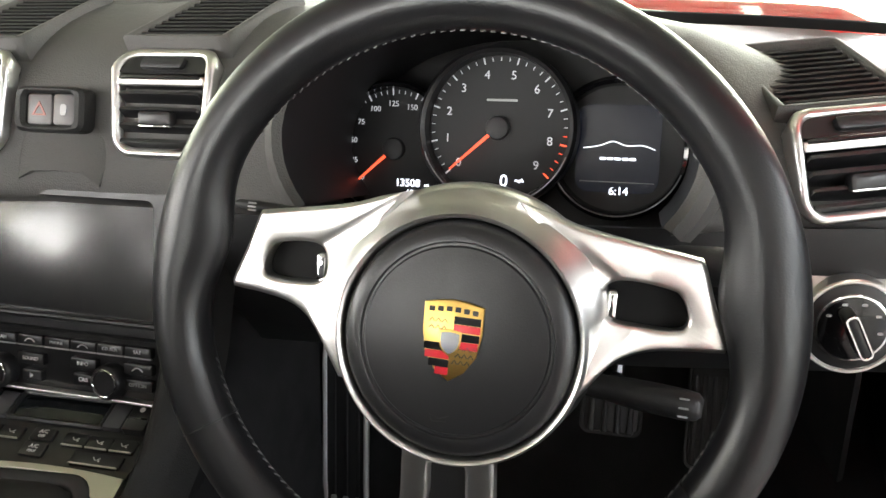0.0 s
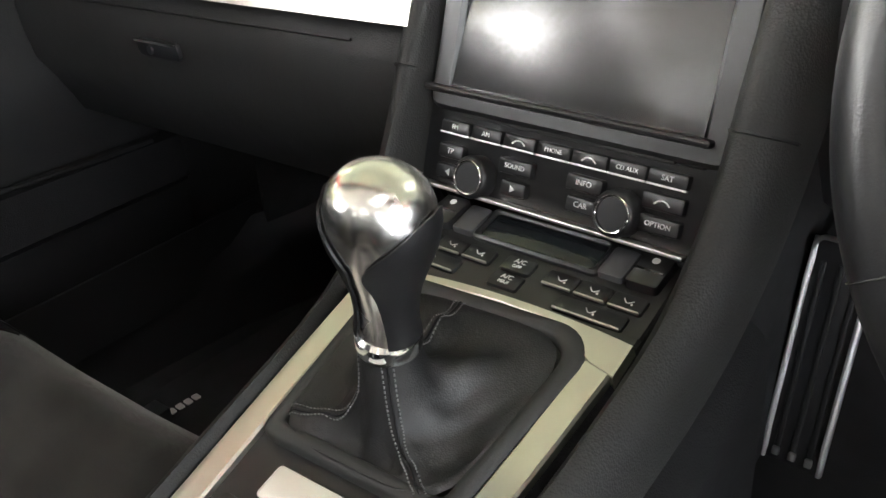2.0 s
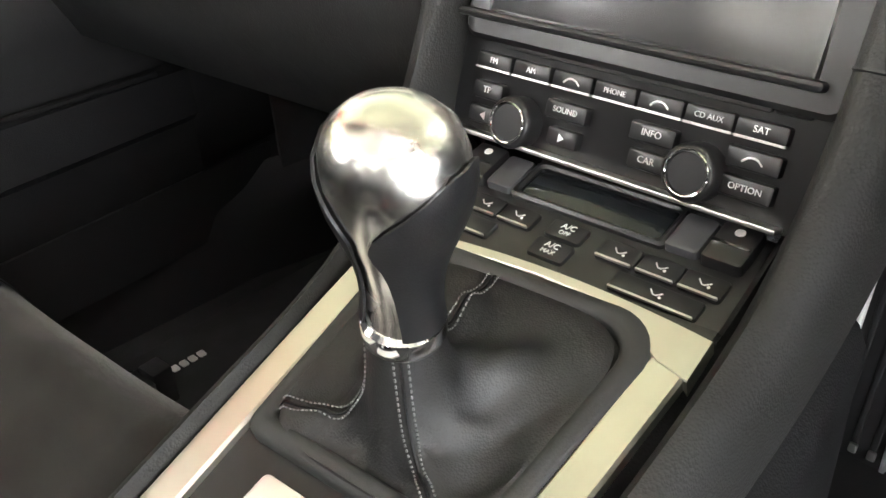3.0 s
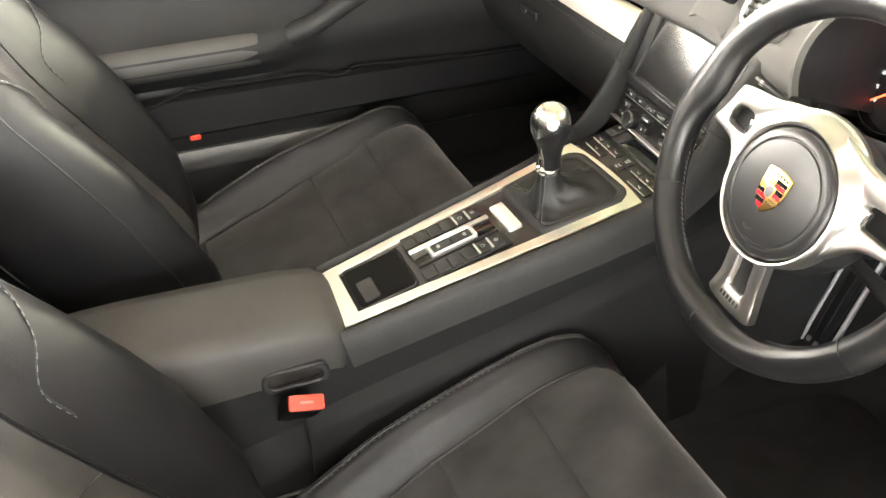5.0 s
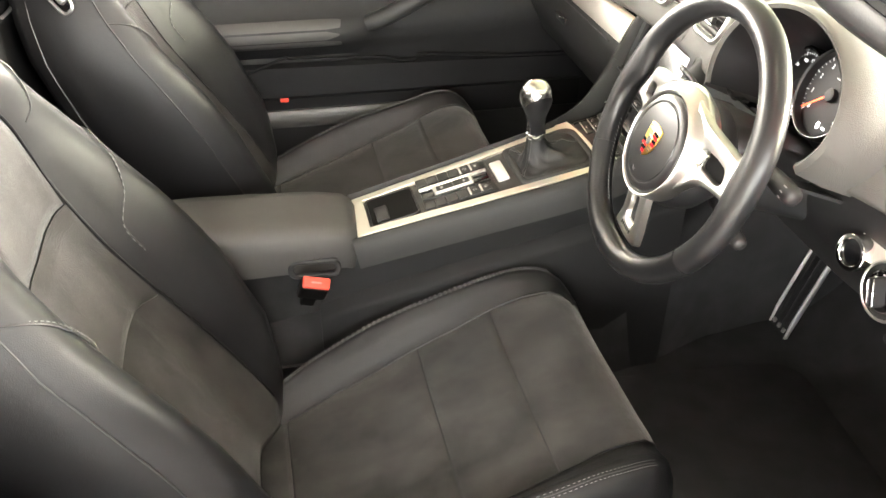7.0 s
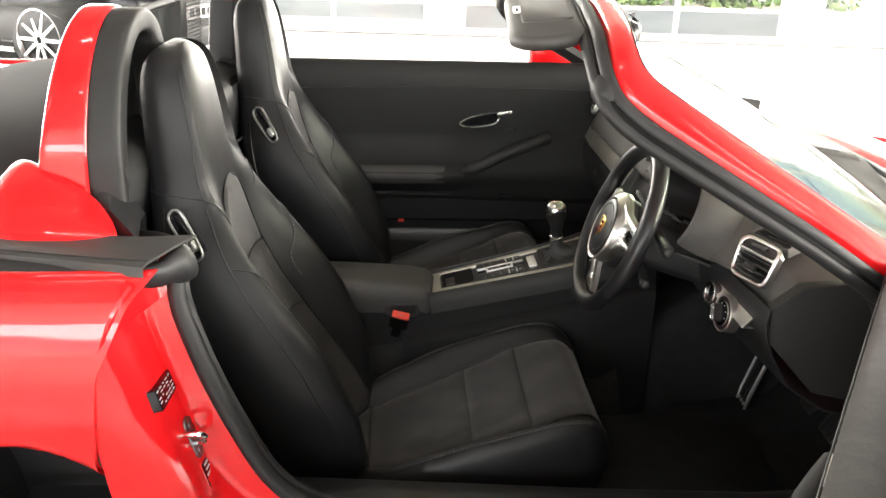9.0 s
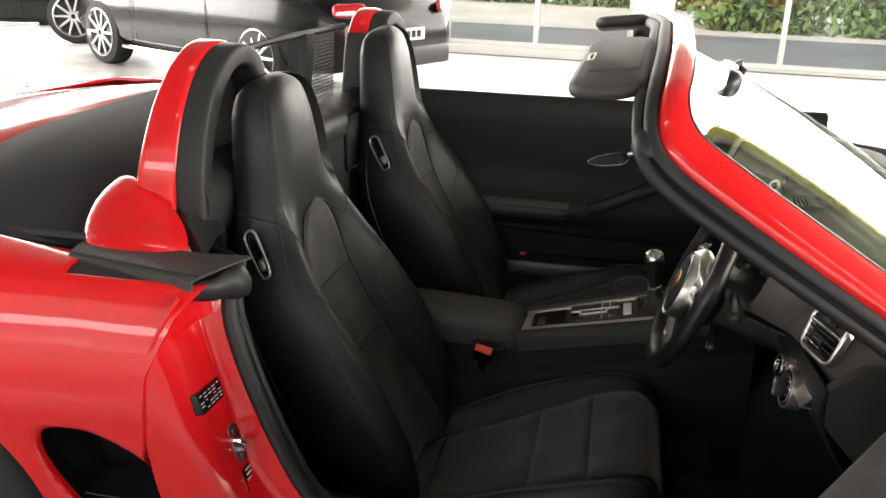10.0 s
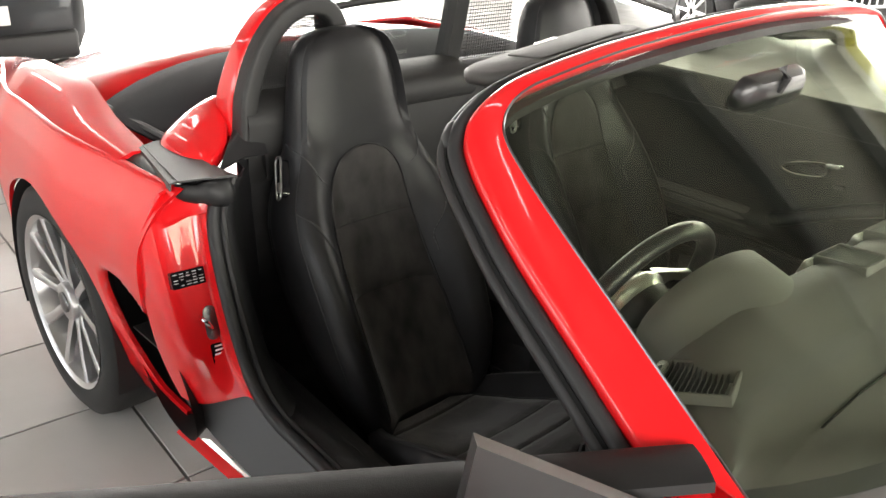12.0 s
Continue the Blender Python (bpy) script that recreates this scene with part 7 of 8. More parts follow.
rows_j = rows
g = Frame((0.898, -0.7575, 0.638), (-0.078, -0.004, -0.003), (0.002, -0.0105, 0.036)).moved(0, 0, 0.011)
stk = cadd(JAMB, "data_sticker", prism(g, rrect(0.076, 0.037, 0.003), -0.014, 0.0012), GLOSS, "black data sticker with pale unreadable print")
rng_s = random.Random(3)
for i in range(5):
    for j in range(5):
        if rng_s.random() < 0.75:
            cadd(JAMB, "sticker_bar", prism(g.moved(-0.029 + 0.0145 * j, 0.0125 - 0.0063 * i, 0.0012), rrect(0.006 + 0.006 * rng_s.random(), 0.0022, 0.0006, 2), 0, 0.0004), GREY_PRINT, parent=stk)
gs = Frame((0.866, -0.7265, 0.532), (1, 0.0, 0.0), (0.09, -0.30, 1))
if gs.n.y < 0:
    gs = Frame(gs.o, -gs.u, gs.v)
gs = gs.moved(0, 0, 0.006)
sk = cadd(JAMB, "striker_plate", prism(gs, rrect(0.030, 0.078, 0.0145), -0.012, 0.003, 0.001), DARK_METAL, "steel striker")
cadd(JAMB, "striker_loop", tube(spline([gs.p(-0.004, -0.010, 0), gs.p(-0.008, -0.008, 0.020), gs.p(-0.016, 0.004, 0.030), gs.p(-0.024, 0.016, 0.026), gs.p(-0.022, 0.020, 0.0)], 16), 0.0048, 8), CHROME, parent=sk)
for q in (-1, 1):
    cadd(JAMB, "striker_screw", prism(gs.moved(0, q * 0.024, 0.003), circle(0.007, 12), 0, 0.003, 0.001), DARK_METAL, parent=sk)
gt = Frame((0.858, -0.697, 0.432), (1, 0.0, 0.0), (0.28, -0.30, 1))
if gt.n.y < 0:
    gt = Frame(gt.o, -gt.u, gt.v)
gt = gt.moved(0, 0, 0.006)
bl = cadd(JAMB, "label_strip", prism(gt, rrect(0.042, 0.112, 0.003), -0.012, 0.001), GLOSS, "black label strip with unreadable white writing")
for i in range(12):
    cadd(JAMB, "label_bar", prism(gt.moved(-0.003, -0.052 + 0.0092 * i, 0.001), rrect(0.018 if i % 3 else 0.024, 0.0040, 0.001, 2), 0, 0.0005), WHITE_PRINT, parent=bl)
# sill plate
rows = []
for k in range(21):
    y = -0.62 + 1.02 * k / 20
    rows.append([Vector((0.705, y, 0.330)), Vector((0.725, y, 0.350)), Vector((0.775, y, 0.354)), Vector((0.797, y, 0.342))])
cadd(JAMB, "sill_plate", sheet(rows, 0.006), PLASTIC, "black sill plate", smooth=50)
rows = [[Vector((side_x(y, 0.3) - 0.02, y, 0.215)), Vector((side_x(y, 0.3), y, 0.20)), Vector((side_x(y, 0.25), y, 0.16)), Vector((0.78, y, 0.13))] for y in (-0.9, -0.5, 0, 0.4, 0.62)]
badd("sill", sheet(rows, 0.01), RED_PAINT)
rows = [[Vector((-side_x(y, 0.3) + 0.012, y, 0.27)), Vector((-side_x(y, 0.3), y, 0.24)), Vector((-side_x(y, 0.25), y, 0.17)), Vector((-0.78, y, 0.13))] for y in (-0.9, -0.5, 0, 0.4, 0.62)]
badd("sill", sheet(rows, 0.01), RED_PAINT)

# ================= windscreen frame =================
SCR = thing("windscreen", "raked windscreen in a glossy red frame", "windscreen", at=(0, 0.1, 0.95))
# outer and inner edges of the red frame, on the right half, from the foot to the middle of the header
edge_r = [(0.812, 0.500, 0.785), (0.804, 0.400, 0.842), (0.797, 0.280, 0.918), (0.785, 0.140, 1.000), (0.769, 0.060, 1.046), (0.753, 0.000, 1.082), (0.738, -0.036, 1.112), (0.712, -0.052, 1.142), (0.660, -0.055, 1.173), (0.600, -0.054, 1.191), (0.50, -0.054, 1.208), (0.40, -0.055, 1.220), (0.20, -0.062, 1.233), (0.023, -0.068, 1.239)]
inner_r = [(0.744, 0.500, 0.820), (0.737, 0.400, 0.880), (0.730, 0.280, 0.953), (0.722, 0.140, 1.038), (0.714, 0.060, 1.087), (0.704, 0.012, 1.118), (0.690, -0.008, 1.140), (0.668, -0.016, 1.160), (0.635, -0.018, 1.176), (0.590, -0.016, 1.187), (0.50, -0.015, 1.202), (0.40, -0.018, 1.213), (0.20, -0.026, 1.225), (0.023, -0.032, 1.231)]
NE = 78
e_r, i_r = spline(edge_r, NE), spline(inner_r, NE)
edge = e_r + [across(p) for p in e_r[-2::-1]]
inner_e = i_r + [across(p) for p in i_r[-2::-1]]
M = len(edge)
nrm = Vector((0, 0.50, 0.866))           # out of the glass
rings, seal_r, glass_edge = [], [], []
for k, (p, q) in enumerate(zip(edge, inner_e)):
    inw = (q - p).normalized()
    wd = (q - p).length
    rings.append([p - nrm * 0.026 + inw * 0.006, p - nrm * 0.004, p + inw * 0.004 + nrm * 0.0015, p + inw * wd * 0.25 + nrm * 0.0050, p + inw * wd * 0.55 + nrm * 0.0055, p + inw * wd * 0.85 + nrm * 0.0030, q, q - nrm * 0.004, q - nrm * 0.024 - inw * wd * 0.1])
    seal_r.append(p - nrm * 0.020 - inw * 0.008)
    glass_edge.append(q - nrm * 0.001 - inw * 0.002)
cadd(SCR, "screen_frame", loft(rings), RED_PAINT, "glossy red pillar and header", smooth=60)
cadd(SCR, "frame_seal", tube(seal_r, 0.0125, 10), RUBBER, "black rubber roof seal", smooth=60)
cadd(SCR, "seal_lip", tube([p - nrm * 0.014 - (q - e).normalized() * 0.014 for p, q, e in zip(seal_r, inner_e, edge)], 0.0105, 8), RUBBER, "second lip of the roof seal", smooth=60)
cadd(SCR, "seal_groove", tube([p - nrm * 0.005 - (q - e).normalized() * 0.0105 for p, q, e in zip(seal_r, inner_e, edge)], 0.006, 6), SLOT_BLACK)
# folded end of the seal at the upper corner
for side in (1, -1):
    c0 = seal_r[38] if side > 0 else seal_r[M - 1 - 38]
    cadd(SCR, "seal_end", loft([[c0 + Vector((side * x, y, z)) + Vector((0, ry * math.cos(t), ry * 1.2 * math.sin(t))) for t in (2 * math.pi * k / 12 for k in range(12))] for x, y, z, ry in ((0.016, -0.004, -0.012, 0.006), (0.010, -0.012, -0.008, 0.014), (-0.004, -0.018, 0.0, 0.017), (-0.030, -0.020, 0.010, 0.014), (-0.060, -0.018, 0.020, 0.008))]), RUBBER, smooth=60)
for lo, hi in ((0, 32), (M - 32, M)):
    cadd(SCR, "pillar_trim", loft([[p + Vector((0, 0.0, -0.026)), p + Vector((-math.copysign(0.03, p.x), 0.02, -0.042)), p + Vector((-math.copysign(0.055, p.x), 0.045, -0.026)), p + Vector((-math.copysign(0.045, p.x), 0.04, -0.002))] for p in seal_r[lo:hi]]), DASH)
cadd(SCR, "header_lining", loft([[p + Vector((0, -0.012, -0.016)), p + Vector((0, 0.022, -0.026)), p + Vector((0, 0.044, -0.036)), p + Vector((0, 0.048, -0.020)), p + Vector((0, 0.02, -0.004))] for p in seal_r[46:M - 46]]), DASH, smooth=50)
# glass: rows across the screen
gl_rows = []
nn_ = 24
for k in range(0, 52, 3):
    a, b = glass_edge[k], glass_edge[M - 1 - k]
    q = (glass_edge[0].y - a.y) / (glass_edge[0].y - glass_edge[51].y)
    bow = Vector((0, 0.17 - 0.165 * q + 0.02 * q * (1 - q), -0.004 + 0.044 * q + 0.08 * q * (1 - q)))
    gl_rows.append([a.lerp(b, j / nn_) + bow * (0.55 * 4 * (j / nn_) * (1 - j / nn_) + 0.45 * (1 - (2 * j / nn_ - 1) ** 4)) for j in range(nn_ + 1)])
gl_rows.append([glass_edge[54 + round((M - 1 - 108) * j / nn_)] for j in range(nn_ + 1)])
g = cadd(SCR, "glass", sheet(gl_rows, 0.004), GLASS, "greenish laminated glass", smooth=70)
g.visible_shadow = False
cadd(SCR, "glass_border", sheet([[p.lerp(q, t) - nrm * 0.006 for p, q in zip(gl_rows[0], gl_rows[2])] for t in (0.0, 0.10, 0.20)], 0.0015), RUBBER, "black border along the foot of the glass", smooth=60)
# reflection along the rubber trim of the glass, modelled as a thin metal tube
cadd(SCR, "trim_glint", tube([q + nrm * 0.0005 for q in inner_e], 0.0020, 6), DARK_METAL, "thin metal line standing in for a reflection on the trim")
# inside mirror on its stem
mir = thing("rear_view_mirror", "black rear-view mirror hung behind the windscreen", "mirror", at=(0.113, 0.045, 1.130))
fm = Frame((0.113, 0.045, 1.124), (1, 0.05, 0), (0, 0.20, 1))
out_m = rrect(0.225, 0.066, 0.030, 8)
cadd(mir, "mirror_shell", loft([[fm.p(a * q, b * q, z) for a, b in out_m] for q, z in ((0.80, -0.030), (0.95, -0.018), (1.0, -0.004), (0.985, 0.0)) ]), SATIN, smooth=60)
cadd(mir, "mirror_glass", prism(fm, rrect(0.212, 0.056, 0.026, 8), 0.0, 0.0012), MIRROR)
cadd(mir, "stem", tube([fm.p(0, 0.004, -0.028), fm.p(0, 0.030, -0.034), fm.p(0, 0.046, -0.020)], 0.009, 8), PLASTIC)

# sun visors, folded up against the header
def build_visor(s):
    v = thing("sun_visor", "black sun visor tilted up over the windscreen header", "sun visor", "sun visors", at=(s * 0.40, -0.18, 1.13))
    f = Frame((0.445, -0.150, 1.182), (-1, 0, 0.13), (0, -1.0, -0.12)) if s > 0 else Frame((-0.375, -0.212, 1.185), (-1, -0.075, -0.13), (0, -1.0, -0.12))
    out = rrect(0.36, 0.135, 0.055, 8)
    rings = [[f.p(a, b, z) for a, b in shrink(out, d)] for z, d in ((-0.013, 0.012), (-0.008, 0.002), (0, 0), (0.008, 0.002), (0.013, 0.012))]
    cadd(v, "visor_pad", loft(rings), ARM_LEATHER, "padded visor", smooth=60)
    for zz in (0.013,):
        lid = cadd(v, "mirror_lid", prism(f.moved(0.02, -0.004, zz - 0.004), rrect(0.20, 0.090, 0.012), 0, 0.0065, 0.002), ARM_LEATHER, "vanity mirror lid")
        cadd(v, "lid_grip", rim_prism(f.moved(0.02, 0.046, zz - 0.001), rrect(0.05, 0.014, 0.004), rrect(0.036, 0.006, 0.002), 0, 0.004, 0.001), SILVER, parent=lid)
    return v


for s in (1, -1):
    build_visor(s)
for s in (1, -1):
    cadd(SCR, "wiper", tube(spline([(x, 0.700, 0.818 - 0.10 * x * x) for x in (s * 0.25 - 0.25, s * 0.25, s * 0.25 + 0.25)], 12), 0.006, 6), RUBBER)

# bonnet and front wings
rows = []
for k in range(33):
    a = -1 + 2 * k / 32
    row = []
    for y, z, w in ((0.66, 0.690, 0.80), (0.71, 0.735, 0.815), (0.76, 0.766, 0.82), (0.82, 0.760, 0.83), (1.05, 0.690, 0.845), (1.35, 0.592, 0.83), (1.65, 0.52, 0.78), (1.88, 0.44, 0.70), (1.96, 0.36, 0.62), (1.95, 0.22, 0.60)):
        wing = 0.028 * math.exp(-((abs(a) - 0.82) / 0.16) ** 2) * (0.2 if y < 0.9 else 0.8 if y < 1.7 else 0.4)
        crown = 0.048 * (1 - a * a)
        row.append(Vector((a * w, y - (0.12 * a * a if y > 1.6 else (0.05 * a * a if y < 0.7 else 0)), z + wing + crown - 0.10 * max(0, abs(a) - 0.9) * 4)))
    rows.append(row)
badd("bonnet", sheet(rows, 0.01), RED_PAINT, "glossy red bonnet and wings", 60)
badd("scuttle", sheet([[Vector((x, y, z - 0.10 * x * x)) for y, z in ((0.53, 0.775), (0.62, 0.798), (0.73, 0.812), (0.76, 0.790))] for x in (-0.78 + 1.56 * k / 16 for k in range(17))], 0.006), PLASTIC, "black scuttle panel")
for s in (1, -1):
    bm = bmesh.new()
    rows = []
    for k in range(25):
        y = 0.53 + 1.3 * k / 24
        row = []
        top = 0.722 - 0.13 * max(0.0, y - 0.75)
        low = min(top - 0.025, 0.335 + math.sqrt(max(0.0, 0.345 ** 2 - (y - 1.015) ** 2))) if abs(y - 1.015) < 0.345 else 0.20
        for q in (1.0, 0.93, 0.82, 0.68, 0.50, 0.32, 0.15, 0.0):
            zz = low + (top - low) * q
            row.append(Vector((s * (side_x(y, zz) + 0.004), y, zz)))
        rows.append(row)
    badd("front_wing", sheet(rows, 0.008), RED_PAINT, "glossy red front wing", 60)


# ================= doors =================
FOOT_GREY = material("grey_foot_strip", (0.050, 0.049, 0.047), 0.45, grain=0.1, grain_scale=900, vary=0.05)


def build_door(name, label, s, m):
    """A door built closed for the side s, then set by the pose m at its hinge."""
    H = Vector((s * 0.80, 0.50, 0.55))
    d = None

    def cd(nm, bm, mat, lab="", smooth=40):
        return cadd(BODY, nm, bm, mat, lab, smooth, d)
    # outer skin
    rows = []
    for k in range(25):
        y = 0.50 - 1.385 * k / 24
        row = []
        for z in (0.84, 0.815, 0.78, 0.73, 0.67, 0.60, 0.52, 0.44, 0.36, 0.29, 0.26):
            yy = y
            if k == 24:
                yy = lin1([(0.20, -0.88), (0.40, -0.880), (0.55, -0.900), (0.70, -0.885), (0.80, -0.840), (0.85, -0.795)], z)
            elif k > 18:
                yy = y + (lin1([(0.20, -0.88), (0.40, -0.880), (0.55, -0.900), (0.70, -0.885), (0.80, -0.840), (0.85, -0.795)], z) + 0.885) * (k - 18) / 6
            row.append(Vector((s * (side_x(yy, z) + 0.002), yy, z)))
        rows.append(row)
    d = badd(name, sheet(rows, 0.006), RED_PAINT, label, 60)
    # belt moulding and window slot
    cd("belt_moulding", loft([[Vector((s * (side_x(y, 0.84) - 0.006), y, 0.842)), Vector((s * (side_x(y, 0.84) - 0.008), y, 0.858)), Vector((s * (side_x(y, 0.84) - 0.030), y, 0.866)), Vector((s * (side_x(y, 0.84) - 0.042), y, 0.850))] for y in (0.36 - 1.14 * k / 16 for k in range(17))]), RUBBER, "black belt moulding")
    cd("window_slot", loft([[Vector((s * 0.752, y, 0.846)), Vector((s * 0.752, y, 0.852)), Vector((s * 0.735, y, 0.852)), Vector((s * 0.735, y, 0.846))] for y in (0.36 - 1.14 * k / 8 for k in range(9))]), GLOSS)
    # inner panel, contoured
    rows = []
    for k in range(29):
        y = 0.44 - 1.27 * k / 28
        arm = curve1([(-0.80, 0.4), (-0.66, 1), (-0.26, 1), (-0.20, 0.35), (0.1, 0.15), (0.40, 0)], y)
        row = []
        for z, x in ((0.852, 0.745), (0.900, 0.742), (0.922, 0.722), (0.928, 0.700), (0.918, 0.680), (0.885, 0.668), (0.84, 0.668), (0.78, 0.674), (0.70, 0.678), (0.64, 0.676), (0.605, 0.672 - 0.040 * arm), (0.585, 0.668 - 0.058 * arm), (0.560, 0.666 - 0.056 * arm), (0.535, 0.666 - 0.030 * arm), (0.505, 0.672), (0.44, 0.650 + 0.02 * (1 - arm)), (0.36, 0.655), (0.30, 0.70), (0.28, 0.78)):
            row.append(Vector((s * x, y, z if s < 0 or z < 0.852 else 0.852 + (z - 0.852) * 0.25)))
        rows.append(row)
    cd("door_panel", sheet(rows, 0.006), DOOR_TRIM, "black door panel with padded armrest", smooth=55)
    # horizontal stitched line under the belt
    cd("panel_seam", tube([Vector((s * 0.6655, 0.40 - 1.18 * k / 16, 0.842 + 0.01 * math.sin(k * 0.2))) for k in range(17)], 0.0014, 5), PLASTIC)
    # padded armrest
    rings = []
    for k in range(17):
        y = -0.70 + 0.455 * k / 16
        e = 1 - max(0.0, (k - 13.5) / 2.5) ** 2 * 0.55
        rings.append([Vector((s * (0.676 - (0.676 - x) * e), y, 0.572 + (z - 0.572) * (0.55 + 0.45 * e))) for x, z in ((0.676, 0.606), (0.645, 0.608), (0.624, 0.602), (0.612, 0.590), (0.608, 0.573), (0.611, 0.556), (0.622, 0.544), (0.648, 0.538), (0.676, 0.536))])
    cd("armrest_pad", loft(rings), ARM_LEATHER, "padded grey-black armrest", smooth=60)
    # pull handle sweeping forward from the armrest
    cd("pull_handle", tube(spline([(s * 0.640, -0.235, 0.585), (s * 0.630, -0.19, 0.602), (s * 0.634, -0.11, 0.640), (s * 0.646, -0.03, 0.672), (s * 0.665, 0.04, 0.692)], 18), 0.020, 10, flat=1.0), DASH, "black pull handle", smooth=60)
    # pocket lip
    cd("door_pocket", sheet([[Vector((s * 0.655, y, 0.497 - 0.02 * (y + 0.4))), Vector((s * 0.640, y, 0.49 - 0.02 * (y + 0.4))), Vector((s * 0.636, y, 0.422)), Vector((s * 0.650, y, 0.410)), Vector((s * 0.652, y, 0.32))] for y in (0.30 - 1.02 * k / 10 for k in range(11))], 0.006), PADDING, "hard black door pocket")
    cd("pocket_lip", tube(spline([(s * 0.640, y, z) for y, z in ((-0.60, 0.470), (-0.52, 0.480), (-0.43, 0.514), (-0.40, 0.509), (-0.22, 0.505), (-0.15, 0.492), (-0.12, 0.495), (-0.10, 0.503), (0.10, 0.488), (0.26, 0.482))], 50), 0.0032, 6), PADDING, "rounded lip of the pocket", smooth=60)
    # chrome handle in its bezel
    fb_ = Frame((s * 0.672, -0.165, 0.742), (0, 1, 0.12) if s < 0 else (0, -1, -0.12), (0, -0.12, 1) if s < 0 else (0, -0.12, 1))
    if fb_.n.x * s > 0:
        fb_ = Frame(fb_.o, -fb_.u, fb_.v)
    q = 1 if fb_.u.y > 0 else -1
    loopo = [(q * a, b) for a, b in [(-0.085, 0.0), (-0.055, 0.016), (0.0, 0.024), (0.040, 0.024), (0.048, 0.016), (0.030, -0.010), (-0.010, -0.016), (-0.055, -0.014)]]
    cd("handle_bezel", tube([fb_.p(p.x, p.y, 0.004) for p in spline([(a, b, 0) for a, b in loopo], 40, True)], 0.0030, 6, closed=True), CHROME, "slim chrome handle bezel")
    cd("handle_well", prism(fb_, [(p.x * 0.92, p.y * 0.9) for p in spline([(a, b, 0) for a, b in (loopo if q > 0 else loopo[::-1])], 24, True)][:: (1 if q > 0 else 1)], -0.002, 0.003), GLOSS)
    cd("handle_lever", prism(fb_.moved(q * 0.062, 0.021, 0.002, q * 5), rrect(0.050, 0.013, 0.005), 0, 0.010, 0.003), SILVER, "silver handle lever")
    cd("lock_button", prism(fb_.moved(q * 0.075, -0.035, 0.0), rrect(0.030, 0.012, 0.004), 0, 0.005, 0.002), PLASTIC)
    # red reflector low on the panel
    cd("door_reflector", prism(Frame((s * 0.640, -0.435, 0.414), (0, -s, 0), (0, 0, 1)), rrect(0.020, 0.010, 0.002), -0.004, 0.004, 0.001), RED_PLASTIC, "small red reflector")
    cd("panel_foot", loft([[Vector((s * x, y, z)) for x, z in ((0.656, 0.340), (0.640, 0.342), (0.636, 0.350), (0.637, 0.376), (0.642, 0.384), (0.656, 0.384))] for y in (-0.500, -0.496, -0.30, -0.10)]), FOOT_GREY, "grey strip at the foot of the panel", smooth=50)
    cd("panel_skirt", sheet([[Vector((s * 0.646, y, 0.345)), Vector((s * 0.650, y, 0.30)), Vector((s * 0.655, y, 0.245))] for y in (-0.80, -0.4, 0.0, 0.40)], 0.004), PLASTIC, "black skirt under the panel")
    # edges of the door
    cd("door_edge", sheet([[Vector((s * x, yy, z)) for x, yy in ((0.70, 0.02 + lin1([(0.26, -0.82), (0.5, -0.83), (0.85, -0.78)], z)), (0.78, lin1([(0.26, -0.86), (0.5, -0.87), (0.85, -0.80)], z)), (side_x(-0.87, z) - 0.004, lin1([(0.20, -0.88), (0.40, -0.880), (0.55, -0.900), (0.70, -0.885), (0.80, -0.840), (0.85, -0.795)], z)))] for z in (0.27, 0.4, 0.55, 0.7, 0.8, 0.845)], 0.004), RED_PAINT)
    cd("door_edge", sheet([[Vector((s * 0.70, 0.44, z)), Vector((s * 0.79, 0.48, z)), Vector((s * (side_x(0.5, z) - 0.004), 0.50, z))] for z in (0.27, 0.4, 0.55, 0.7, 0.8, 0.845)], 0.004), RED_PAINT)
    cd("door_edge", sheet([[Vector((s * 0.70, y, 0.275)), Vector((s * 0.78, y, 0.262)), Vector((s * (side_x(y, 0.26)), y, 0.262))] for y in (0.5, 0.0, -0.5, -0.86)], 0.004), RED_PAINT)
    # black mirror triangle and the mirror itself
    cd("mirror_triangle", loft([[Vector((s * x, 0.385, 0.85)), Vector((s * x, 0.14, 0.862)), Vector((s * (x - 0.006), 0.16, 0.970))] for x in (0.790, 0.768)]), PLASTIC, "black mirror triangle", smooth=30)
    cd("mirror_foot", loft([[Vector((s * x, y0 + a, z0 + b)) for a, b in rrect(0.10, 0.040, 0.015)] for x, y0, z0 in ((0.835, 0.185, 0.862), (0.88, 0.155, 0.852), (0.915, 0.105, 0.860))]), PLASTIC)
    rings = []
    for y, wd, ht, zz in ((0.10, 0.098, 0.066, 0.938), (0.115, 0.108, 0.074, 0.938), (0.16, 0.112, 0.078, 0.938), (0.22, 0.100, 0.070, 0.936), (0.26, 0.075, 0.052, 0.930), (0.285, 0.04, 0.028, 0.922)):
        rings.append([Vector((s * (1.0 + a * wd * 2 * 0.5), y - 0.10, zz - 0.02 + b * ht)) for a, b in ((math.copysign(abs(math.cos(t)) ** 0.7, math.cos(t)), math.copysign(abs(math.sin(t)) ** 0.75, math.sin(t))) for t in (2 * math.pi * k / 32 for k in range(32)))])
    mc = cd("mirror_cap", loft(rings), RED_PAINT, "glossy red mirror cap", smooth=70)
    cd("mirror_base", loft([[Vector((s * (1.0 + a * 0.106), y - 0.10, 0.850 + b)) for a, b in ((-1.1, 0.0), (-0.6, -0.008), (0.6, 0.004), (1.0, 0.022), (0.6, 0.022), (-0.6, 0.018))] for y in (0.105, 0.16, 0.22)]), PLASTIC, "black mirror base", smooth=50)
